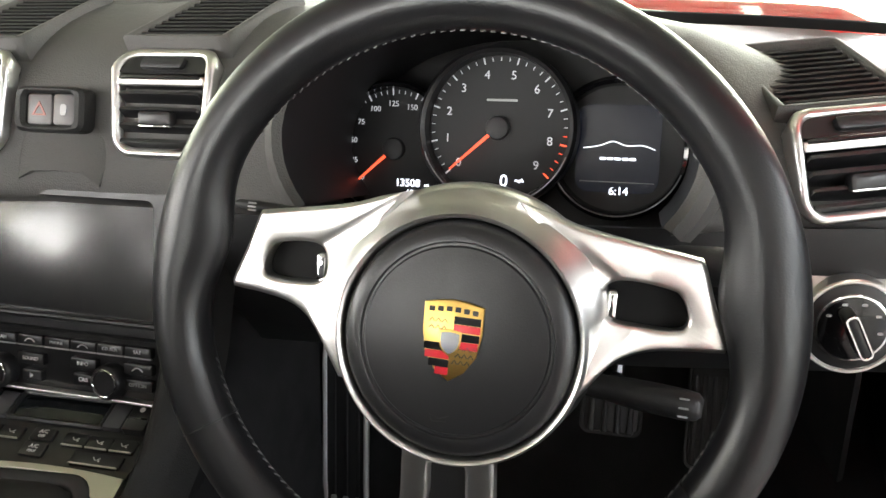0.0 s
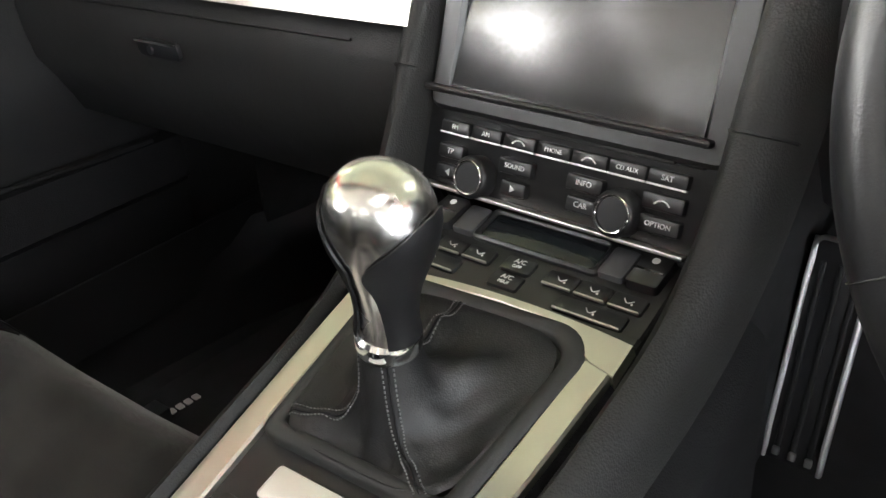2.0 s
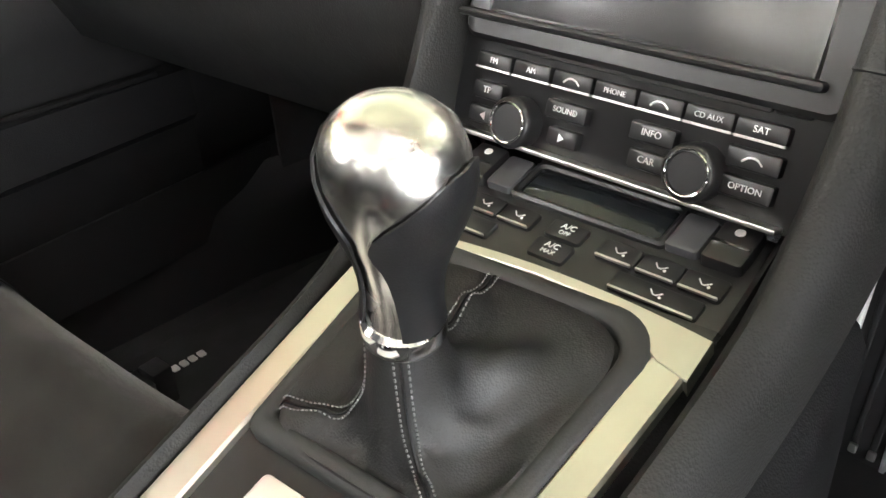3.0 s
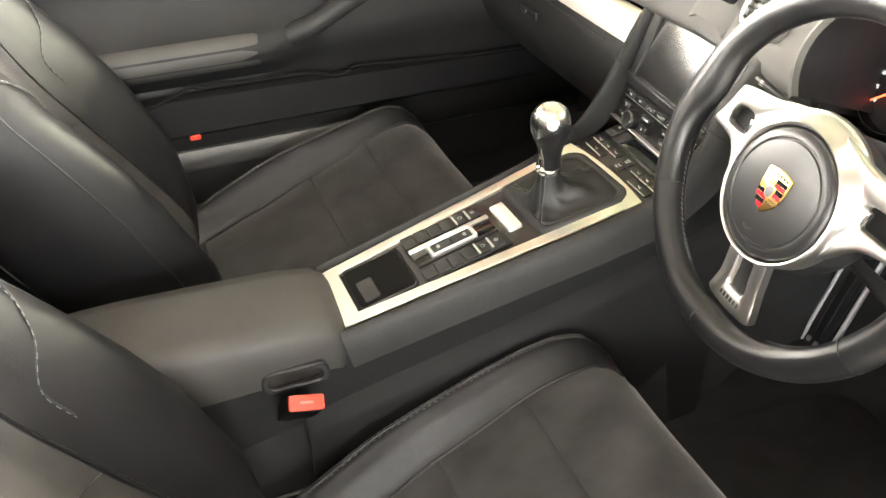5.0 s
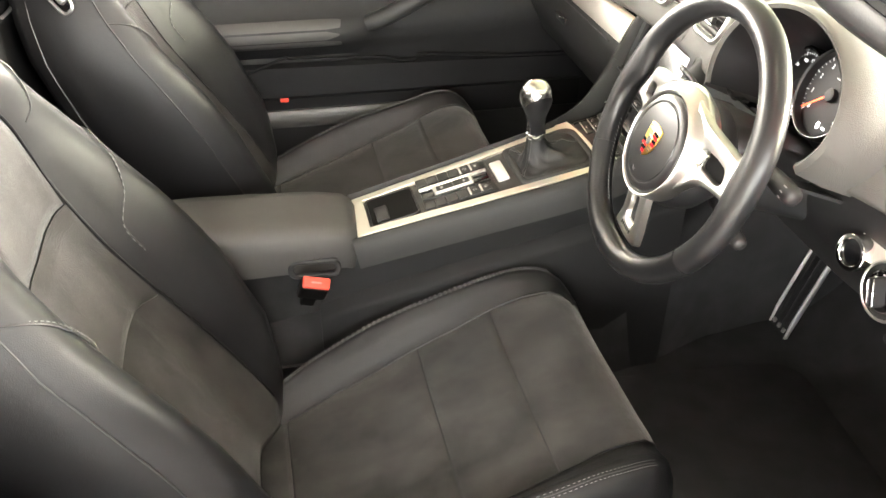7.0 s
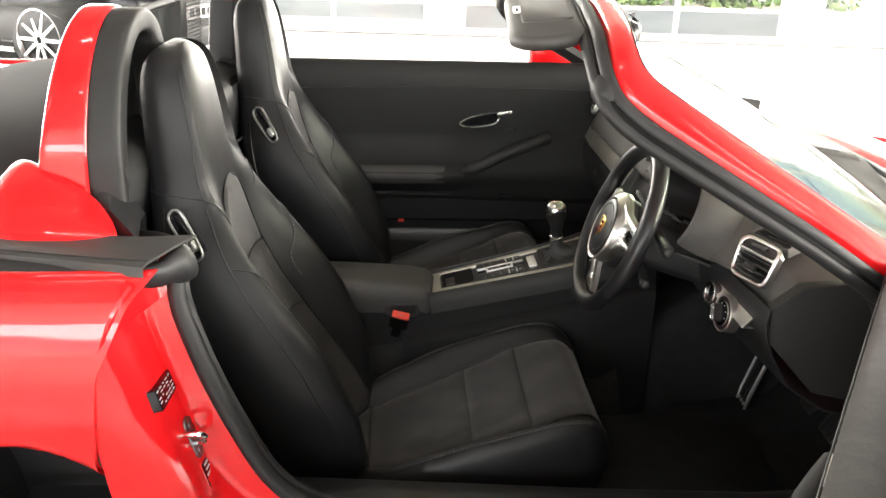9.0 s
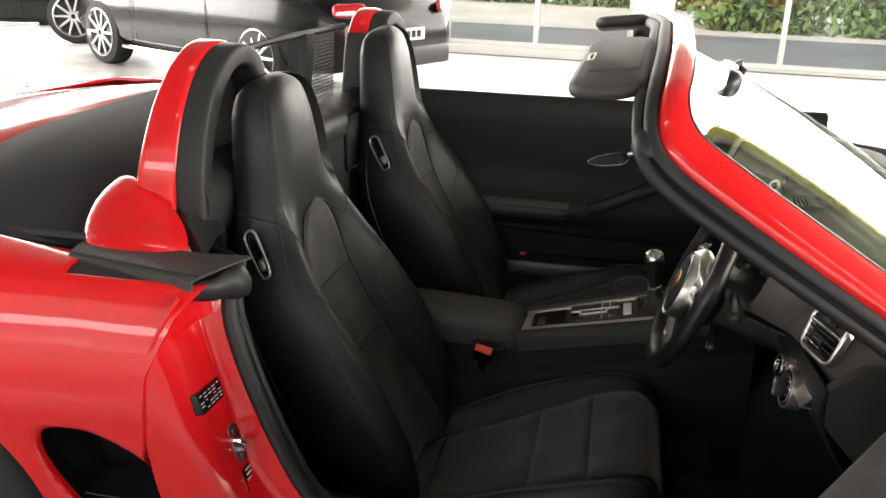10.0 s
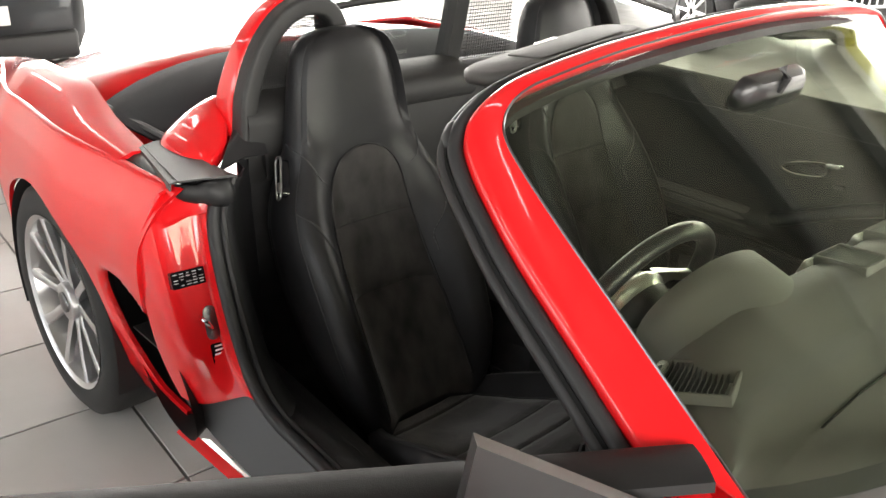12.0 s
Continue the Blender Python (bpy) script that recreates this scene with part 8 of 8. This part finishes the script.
    cd("mirror_glass", prism(Frame((s * 1.0, -0.001, 0.918), (1, 0, 0), (0, 0, 1)), rrect(0.175, 0.115, 0.035, 8), -0.0005, 0.001), MIRROR)
    # outer handle
    fo = Frame((s * (side_x(-0.70, 0.735) + 0.004), -0.70, 0.735), (0, s, 0.03), (-s * 0.2, 0, 1))
    cd("outer_handle", loft([[fo.p(-0.10 + 0.20 * t, 0.004 + b * 0.014 + 0.006 * math.sin(math.pi * t), 0.006 + 0.030 * math.sin(math.pi * t) ** 0.6 + a * 0.008) for a, b in ((-1, -1), (-1, 1), (0.4, 1), (1, 0.3), (1, -0.3), (0.4, -1))] for t in (0.01, 0.1, 0.25, 0.5, 0.75, 0.9, 0.99)]), RED_PAINT, "body coloured grab handle", smooth=60)
    cd("handle_cup", prism(fo.moved(0, -0.004, 0.0), rrect(0.16, 0.045, 0.02), 0, 0.002, 0.001), RED_PAINT)
    B = H - BODY.location
    d.matrix_basis = Matrix.Translation(B) @ m @ Matrix.Translation(-B)
    return d


build_door("door", "open red door with black inner panel and red mirror", 1, Matrix.Rotation(radians(56.3), 4, 'Z'))
build_door("door", "closed door with black inner panel and chrome handle", -1, Matrix.Identity(4))
BODY.matrix_basis = TURN @ Matrix.Translation(BODY.location)
for panel in list(ROOF.children):
    panel.data.transform(Matrix.Translation(-ROOF.location) @ TURN @ Matrix.Translation(ROOF.location))

# ================= showroom =================
TILE = material("floor_tile", (0.46, 0.45, 0.43), 0.22, vary=0.08, vary_scale=2.2, per_object=0.05, grain=0.03, grain_scale=60, rough_vary=0.06)
GROUT = material("grout", (0.16, 0.155, 0.15), 0.9, grain=0.3, grain_scale=200, vary=0.15)
WALL = material("white_wall_paint", (0.80, 0.79, 0.77), 0.75, grain=0.12, grain_scale=180, vary=0.03, vary_scale=1.5)
CEIL = material("ceiling_paint", (0.20, 0.195, 0.165), 0.85, grain=0.2, grain_scale=120, vary=0.05, vary_scale=0.8)
STEEL = material("dark_roof_steel", (0.09, 0.09, 0.09), 0.55, vary=0.15, vary_scale=3)
YELLOW = material("yellow_green_paint", (0.62, 0.60, 0.12), 0.5, vary=0.05)
GREEN = material("garden_leaves", (0.12, 0.19, 0.055), 0.6, vary=0.45, vary_scale=2.0)
PAVING = material("sunlit_paving", (0.50, 0.47, 0.42), 0.85, vary=0.12, vary_scale=0.8, grain=0.3, grain_scale=40)
FRAME_W = material("white_window_frame", (0.75, 0.75, 0.74), 0.4, vary=0.03)

ground = tagged(finish("ground", box(bmesh.new(), (-60, -60, -0.30), (60, 60, -0.02)), PAVING), "pale sunlit paving around the hall", "ground", kind="structure")
fl_ob = thing("floor", "light grey square floor tiles with dark joints", "floor", kind="structure")
b_ = box(bmesh.new(), (-8.8, -12.5, -0.02), (8.0, 10.0, -0.004))
part("floor_bed", b_, GROUT, fl_ob)

# walls with real openings
def wall(name, label, axis_, at, a0, a1, height, openings, thick=0.25):
    """A wall in the plane axis_ = at, from a0 to a1, with openings (b0, b1, z0, z1)."""
    w = thing(name, label, "wall", kind="structure")
    cuts = sorted(openings)
    bm = bmesh.new()

    def put(p0, p1, z0, z1):
        if p1 - p0 < 1e-3 or z1 - z0 < 1e-3:
            return
        lo = (at - thick / 2, p0, z0) if axis_ == "x" else (p0, at - thick / 2, z0)
        hi = (at + thick / 2, p1, z1) if axis_ == "x" else (p1, at + thick / 2, z1)
        box(bm, lo, hi)
    cur = a0
    for b0, b1, z0, z1 in cuts:
        put(cur, b0, 0, height)
        put(b0, b1, 0, z0)
        put(b0, b1, z1, height)
        cur = b1
    put(cur, a1, 0, height)
    part("wall_panel", bm, WALL, w)
    return w


def window(name, axis_, at, b0, b1, z0, z1, bars):
    w = thing(name, "tall white framed window onto the daylight", "window", kind="structure")
    for k in range(bars + 1):
        c = b0 + (b1 - b0) * k / bars
        c = min(max(c, b0 + 0.03), b1 - 0.03)
        lo = (at - 0.04, c - 0.03, z0) if axis_ == "x" else (c - 0.03, at - 0.04, z0)
        hi = (at + 0.04, c + 0.03, z1) if axis_ == "x" else (c + 0.03, at + 0.04, z1)
        part("window_frame", box(bmesh.new(), lo, hi, 0.006), FRAME_W, w)
    for z in (z0 + 0.03, z1 - 0.03):
        lo = (at - 0.038, b0, z - 0.03) if axis_ == "x" else (b0, at - 0.038, z - 0.03)
        hi = (at + 0.038, b1, z + 0.03) if axis_ == "x" else (b1, at + 0.038, z + 0.03)
        part("window_rail", box(bmesh.new(), lo, hi, 0.006), FRAME_W, w)
    for k in range(bars):
        c0, c1 = b0 + (b1 - b0) * k / bars, b0 + (b1 - b0) * (k + 1) / bars
        lo = (at - 0.006, c0, z0) if axis_ == "x" else (c0, at - 0.006, z0)
        hi = (at + 0.006, c1, z1) if axis_ == "x" else (c1, at + 0.006, z1)
        p = part("pane", box(bmesh.new(), lo, hi), CLEAR, w)
        p.visible_shadow = False


wall("wall_west", "white wall with wide windows", "x", -8.8, -12.5, 10, 4.2, [(-11.8, -6.6, 0.02, 4.12), (-6.2, -3.5, 0.10, 3.55), (-3.1, -0.75, 0.10, 3.55), (-0.35, 3.6, 0.02, 3.55), (4.0, 9.0, 0.02, 3.55)])
window("window_1", "x", -8.8, -11.8, -6.6, 0.02, 4.12, 4)
window("window_2", "x", -8.8, -6.2, -3.5, 0.10, 3.55, 2)
window("window_3", "x", -8.8, -3.1, -0.75, 0.10, 3.55, 2)
window("window_4", "x", -8.8, -0.35, 3.6, 0.02, 3.55, 3)
window("window_5", "x", -8.8, 4.0, 9.0, 0.02, 3.55, 3)
wall("wall_east", "white wall with wide windows", "x", 8.0, -12.5, 10, 4.2, [(-8.0, 7.0, 1.1, 3.4)])
window("window_6", "x", 8.0, -8.0, 7.0, 1.1, 3.4, 8)
wall("wall_north", "white wall with a glazed front", "y", 10.0, -8.8, 8, 4.2, [(-7.5, 6.5, 0.3, 3.6)])
window("window_7", "y", 10.0, -7.5, 6.5, 0.3, 3.6, 6)
wall("wall_south", "white rear wall of the hall with wide windows", "y", -12.5, -8.8, 8, 4.2, [(-8.2, 0.6, 0.3, 3.6)])
window("window_8", "y", -12.5, -8.2, 0.6, 0.3, 3.6, 4)
bm = bmesh.new()
for lo_, hi_ in (((-9.0, -12.7), (8.2, -12.0)), ((-9.0, -12.0), (-8.6, -6.2)), ((-5.2, -12.0), (8.2, -6.2)), ((-9.0, -6.2), (8.2, 10.2))):
    box(bm, (*lo_, 4.2), (*hi_, 4.4))
# roof sheeting with shallow ribs
for k in range(44):
    y_ = -12.3 + 0.51 * k
    box(bm, (-5.2 if -12.05 < y_ < -6.2 else -8.7, y_, 4.165), (8.0, y_ + 0.10, 4.2))
tagged(finish("ceiling", bm, CEIL), "grey-brown ribbed roof sheeting", "ceiling", kind="structure")
for k in range(5):
    bx = -6.6 + 3.1 * k
    rb = thing("roof_beam", "dark steel roof beam under the sheeting", "beam", "roof beams", at=(bx, 0, 4.0), kind="structure")
    bm = box(bmesh.new(), (bx - 0.11, -12.3, 4.14), (bx + 0.11, 9.8, 4.165))
    box(bm, (bx - 0.015, -12.3, 3.90), (bx + 0.015, 9.8, 4.14))
    box(bm, (bx - 0.11, -12.3, 3.875), (bx + 0.11, 9.8, 3.90))
    cadd(rb, "beam_profile", bm, STEEL)
for k in range(4):
    by = -8.4 + 5.2 * k
    rb = thing("cross_beam", "dark steel cross beam under the roof", "beam", "roof beams", at=(0, by, 4.05), kind="structure")
    bm = bmesh.new()
    for k2 in range(6):
        x0, x1 = (-8.6, -6.73, -3.63, -0.53, 2.57, 5.93)[k2], (-6.73, -3.63, -0.53, 2.57, 5.67, 7.8)[k2]
        box(bm, (x0 + 0.13, by - 0.06, 3.98), (x1 - 0.13, by + 0.06, 4.165))
    cadd(rb, "beam_profile", bm, STEEL)
# unseen roof opening, added to give the touchscreen something bright to reflect
sk = thing("added_roof_light", "added translucent roof light over the corner of the hall, out of view", "window", kind="structure")
for k in range(4):
    p = part("pane", box(bmesh.new(), (-8.6, -12.0 + 1.45 * k + 0.02, 4.30), (-5.2, -12.0 + 1.45 * (k + 1) - 0.02, 4.312)), CLEAR, sk)
    p.visible_shadow = False
    part("window_frame", box(bmesh.new(), (-8.6, -12.0 + 1.45 * k - 0.02, 4.285), (-5.2, -12.0 + 1.45 * k + 0.02, 4.325), 0.004), STEEL, sk)
# yellow-green beam over the windows
yb = thing("eaves_beam", "yellow-green painted beam over the windows", "beam", at=(-8.55, 0, 3.8), kind="structure")
cadd(yb, "beam_profile", box(bmesh.new(), (-8.66, -6.4, 3.56), (-8.34, 9.8, 3.86), 0.01), YELLOW)
# strip lights
def build_strip(x, y, l=2.4):
    s_ = thing("strip_light", "long white fluorescent strip light under the ceiling", "ceiling light", "strip lights", at=(x, y, 3.9))
    cadd(s_, "housing", box(bmesh.new(), (x - 0.09, y - l / 2, 3.90), (x + 0.09, y + l / 2, 3.98), 0.01), FRAME_W)
    cadd(s_, "tube_lamp", box(bmesh.new(), (x - 0.06, y - l / 2 + 0.05, 3.870), (x + 0.06, y + l / 2 - 0.05, 3.902), 0.01), LAMP)
    for k in (-1, 1):
        cadd(s_, "hanger", tube([(x, y + k * l * 0.35, 3.98), (x, y + k * l * 0.35, 4.17)], 0.01, 6), STEEL)


LAMP = material("lit_tube", (0.9, 0.9, 0.9), 0.5, emit=((1.0, 0.97, 1.0), 8.0))
for x in (-5.1, -2.0, 1.1, 4.2):
    for y in (-9.6, -5.9, -0.9, 3.4, 7.0):
        if x > 0 or y < -3:
            build_strip(x, y)

# ---------- other cars in the hall ----------
def build_parked_car(name, label, paint, at, turn, lamp_mat, length=4.4):
    c = thing(name, label, "car", "parked cars", at=at)
    R = Matrix.Rotation(radians(turn), 4, 'Z')

    def add(nm, bm, mat, lab="", smooth=50, parent=None):
        bm.transform(R)
        return part(nm, bm, mat, parent or c, lab, smooth)
    L = length / 2
    # stations along the car: half width, sill, belt, roof half width and roof height
    st = [(-L, 0.62, 0.34, 0.62, 0.50, 0.64), (-L + 0.06, 0.74, 0.28, 0.76, 0.60, 0.80), (-L + 0.30, 0.84, 0.24, 0.90, 0.66, 0.98), (-L + 0.75, 0.90, 0.22, 0.93, 0.62, 1.16), (-L + 1.25, 0.91, 0.20, 0.92, 0.58, 1.31),
          (-L + 1.75, 0.89, 0.19, 0.90, 0.57, 1.35), (-L + 2.25, 0.88, 0.19, 0.89, 0.58, 1.32), (-L + 2.75, 0.88, 0.19, 0.88, 0.60, 1.10), (-L + 3.10, 0.89, 0.20, 0.84, 0.66, 0.88), (-L + 3.55, 0.89, 0.22, 0.80, 0.66, 0.82), (-L + 4.0, 0.84, 0.24, 0.70, 0.60, 0.72), (L - 0.02, 0.66, 0.30, 0.52, 0.45, 0.55)]
    rings = []
    for y, w, z0, zb, wr, zr in st:
        h = [(0, z0), (w * 0.9, z0), (w * 0.985, z0 + 0.12), (w, (z0 + zb) / 2), (w * 0.985, zb - 0.08), (w * 0.94, zb), (w * 0.90, zb + 0.01)]
        top = [(w * 0.90 + (wr - w * 0.90) * t, zb + 0.01 + (zr - zb - 0.01) * (1 - (1 - t) ** 1.6)) for t in (0.35, 0.7, 1.0)]
        half_ = h + top + [(wr * 0.5, zr + 0.012), (0, zr + 0.015)]
        rings.append([Vector((x, y, z)) for x, z in half_] + [Vector((-x, y, z)) for x, z in half_[-2:0:-1]])
    body = add("body", loft(rings), paint, "", 60)
    # glass house
    gl_rings = []
    for y, w, z0, zb, wr, zr in st[3:8]:
        half_ = [(w * 0.915 + (wr - w * 0.90) * t, zb + 0.035 + (zr - zb - 0.065) * (1 - (1 - t) ** 1.6)) for t in (0.05, 0.35, 0.7, 0.93)]
        gl_rings.append(half_)
    for s in (1, -1):
        add("side_window", sheet([[Vector((s * (x + 0.004), y, z)) for x, z in half_] for (y, *_), half_ in zip(st[3:8], gl_rings)], 0.004), GLOSS)
    add("rear_window", sheet([[Vector((x, y, z + 0.012)) for x in (-wr * 0.85, 0, wr * 0.85)] for y, w, z0, zb, wr, zr in st[2:5]], 0.004), GLOSS)
    add("front_window", sheet([[Vector((x, y, z + 0.012)) for x in (-wr * 0.9, 0, wr * 0.9)] for y, w, z0, zb, wr, z in st[6:9]], 0.004), GLOSS)
    for s in (1, -1):
        # lamps
        add("tail_lamp", prism(Frame((s * 0.62, -L + 0.055, 0.78), (1, s * 0.35, 0), (0, 0.25, 1)), rrect(0.30, 0.11, 0.04), -0.01, 0.03, 0.01), lamp_mat, "red tail lamp")
        add("headlamp", prism(Frame((s * 0.62, L - 0.28, 0.66), (-1, s * 0.7, 0), (0, -0.7, 0.7)), circle(0.11, 24), -0.01, 0.02, 0.01), CHROME, "clear headlamp")
        add("door_mirror", box(bmesh.new(), (s * 0.95 - 0.09, 0.60, 0.90), (s * 0.95 + 0.09, 0.72, 1.02), 0.03), paint)
        add("sill_trim", box(bmesh.new(), (s * 0.895 - 0.015, -L + 1.25, 0.21), (s * 0.895 + 0.015, L - 1.3, 0.25), 0.006), CHROME, "bright sill trim")
        add("door_line", tube([(s * 0.893, -0.55, 0.30), (s * 0.902, -0.55, 0.62), (s * 0.865, -0.52, 0.90)], 0.004, 5), GLOSS)
        add("door_line", tube([(s * 0.893, 0.70, 0.30), (s * 0.902, 0.70, 0.62), (s * 0.86, 0.68, 0.87)], 0.004, 5), GLOSS)
        add("exhaust", prism(Frame((s * 0.50, -L + 0.05, 0.30), (1, 0, 0), (0, 0, 1)), circle(0.045, 20), -0.02, 0.05, 0.006), CHROME)
        add("exhaust", prism(Frame((s * 0.60, -L + 0.05, 0.30), (1, 0, 0), (0, 0, 1)), circle(0.045, 20), -0.02, 0.05, 0.006), CHROME)
    add("bumper", box(bmesh.new(), (-0.66, -L - 0.02, 0.26), (0.66, -L + 0.12, 0.44), 0.03), PLASTIC if paint is not RED_PAINT else RED_PAINT)
    pl = add("number_plate", box(bmesh.new(), (-0.26, -L - 0.035, 0.50), (0.26, -L - 0.02, 0.61), 0.004), WHITE_PRINT, "pale number plate with bars")
    for k in range(6):
        add("plate_bar", box(bmesh.new(), (-0.21 + 0.072 * k, -L - 0.039, 0.525), (-0.16 + 0.072 * k, -L - 0.034, 0.585)), GLOSS, parent=pl)
    for s in (1, -1):
        for y in (-L + 0.95, L - 0.88):
            f = Frame((s * 0.895, y, 0.33), (0, s, 0), (0, 0, 1))
            t = add("wheel", loft([[f.p(r * math.cos(a), r * math.sin(a), z) for a in (2 * math.pi * k / 40 for k in range(40))] for r, z in ((0.05, -0.20), (0.33, -0.20), (0.335, -0.05), (0.32, -0.005), (0.25, 0.012), (0.24, -0.02))]), TYRE, "black tyre on a silver wheel")
            add("rim", loft([[f.p(r * math.cos(a), r * math.sin(a), z) for a in (2 * math.pi * k / 40 for k in range(40))] for r, z in ((0.25, 0.010), (0.24, 0.014), (0.228, -0.02), (0.22, -0.06))], cap=False), ALLOY, parent=t)
            for k in range(10):
                g = f.moved(0, 0, -0.012, 36 * k)
                add("wheel_spoke", prism(g, [(0.03, -0.016), (0.235, -0.012), (0.235, 0.012), (0.03, 0.016)], 0, 0.018, 0.004), ALLOY, parent=t)
    return c


BLACK_PAINT = material("black_car_paint", (0.006, 0.006, 0.007), 0.22, coat=0.22, spec=0.25)
GREY_PAINT = material("dark_grey_car_paint", (0.022, 0.023, 0.026), 0.3, metal=0.3, coat=0.3, spec=0.3)
LAMP_RED = material("red_lamp_lens", (0.45, 0.01, 0.015), 0.1, coat=1.0)
build_parked_car("black_coupe", "glossy black coupe parked behind on the tiles", BLACK_PAINT, (-7.6, -9.0, 0), 20, LAMP_RED)
build_parked_car("black_coupe", "glossy black coupe with red tail lamps parked beside", BLACK_PAINT, (-6.25, -4.55, 0), 157, LAMP_RED)
build_parked_car("dark_saloon", "dark saloon parked behind on the tiles", GREY_PAINT, (0.75, -6.95, 0), 185, LAMP_RED)

# sunlit building across the yard, with dark planted windows
yard = thing("yard_building", "sunlit white building across the yard with green windows", "building", at=(-19.0, 0, 0))
bm = bmesh.new()
for y0, y1, z0, z1 in ((-14, 14, 0, 1.1), (-14, -6.0, 1.1, 2.4), (-4.6, -3.6, 1.1, 2.4), (-1.6, -0.9, 1.1, 2.4), (1.1, 14, 1.1, 2.4), (-14, 14, 2.4, 5.0)):
    box(bm, (-19.0, y0, z0), (-18.6, y1, z1))
cadd(yard, "wall", bm, WALL)
for y0, y1 in ((-6.0, -4.6), (-3.6, -1.6), (-0.9, 1.1)):
    cadd(yard, "window", box(bmesh.new(), (-18.75, y0, 1.1), (-18.70, y1, 2.4)), material("planted_pane", (0.10, 0.14, 0.06), 0.35, vary=0.6, vary_scale=3.0))
    for k in range(3):
        yy = y0 + (y1 - y0) * (k + 0.5) / 3
        cadd(yard, "window_bar", box(bmesh.new(), (-18.68, yy - 0.03, 1.1), (-18.62, yy + 0.03, 2.4)), FRAME_W)

# garden outside
HEDGE = thing("garden_hedge", "sunlit green shrubs outside the windows", "shrub", kind="stuff")
rng = random.Random(4)
verts, faces = [], []
for k in range(9000):
    x = -18.4 + rng.random() * 0.5 if k % 2 else -13.6 - rng.random() * 1.6
    y = -9 + 22 * rng.random() if k % 2 else rng.choice((0.55, 1.5, 2.9, 4.4, 6.0)) + rng.gauss(0, 0.32)
    z = rng.random() ** 1.2 * (0.45 + 0.2 * math.sin(y * 1.3) + 0.1 * math.sin(y * 3.1)) if k % 2 else rng.random() ** 1.5 * 0.95
    a, b = rng.random() * 6.28, rng.random() * 6.28
    r = 0.05 + 0.07 * rng.random()
    u = Vector((math.cos(a) * math.cos(b), math.sin(a) * math.cos(b), math.sin(b))) * r
    v = Vector((-math.sin(a), math.cos(a), 0.3)) * r * 0.6
    c = Vector((x, y, z))
    i = len(verts)
    verts += [c - u, c + v, c + u, c - v]
    faces.append((i, i + 1, i + 2, i + 3))
me = bpy.data.meshes.new("leaves")
me.from_pydata([tuple(v) for v in verts], [], faces)
me.materials.append(GREEN)
lv_ = new("leaves", me)
lv_.parent = HEDGE

# floor tiles: separate pieces near the car, one joined sheet beyond
STEP, GAP = 0.45, 0.004
base = box(bmesh.new(), (0, 0, -0.012), (STEP - GAP * 2, STEP - GAP * 2, 0.0), 0.002, 1)
tile_me = bpy.data.meshes.new("tile")
base.to_mesh(tile_me)
base.free()
tile_me.materials.append(TILE)
far = bmesh.new()
near = 0
for i in range(-25, 18):
    for j in range(-28, 22):
        x, y = i * STEP, j * STEP
        if x < -8.6 or x > 7.5 or y < -12.3 or y > 9.4:
            continue
        if 0.4 < x < 3.2 and -3.4 < y < 1.2:
            t = new("tile", tile_me)
            t.location = (x, y, 0)
            t.parent = fl_ob
            near += 1
        else:
            vs = [far.verts.new((x + a, y + b, 0.0)) for a, b in ((0, 0), (STEP - GAP * 2, 0), (STEP - GAP * 2, STEP - GAP * 2), (0, STEP - GAP * 2))]
            far.faces.new(vs)
part("tile_field", far, TILE, fl_ob)["kind"] = "stuff"
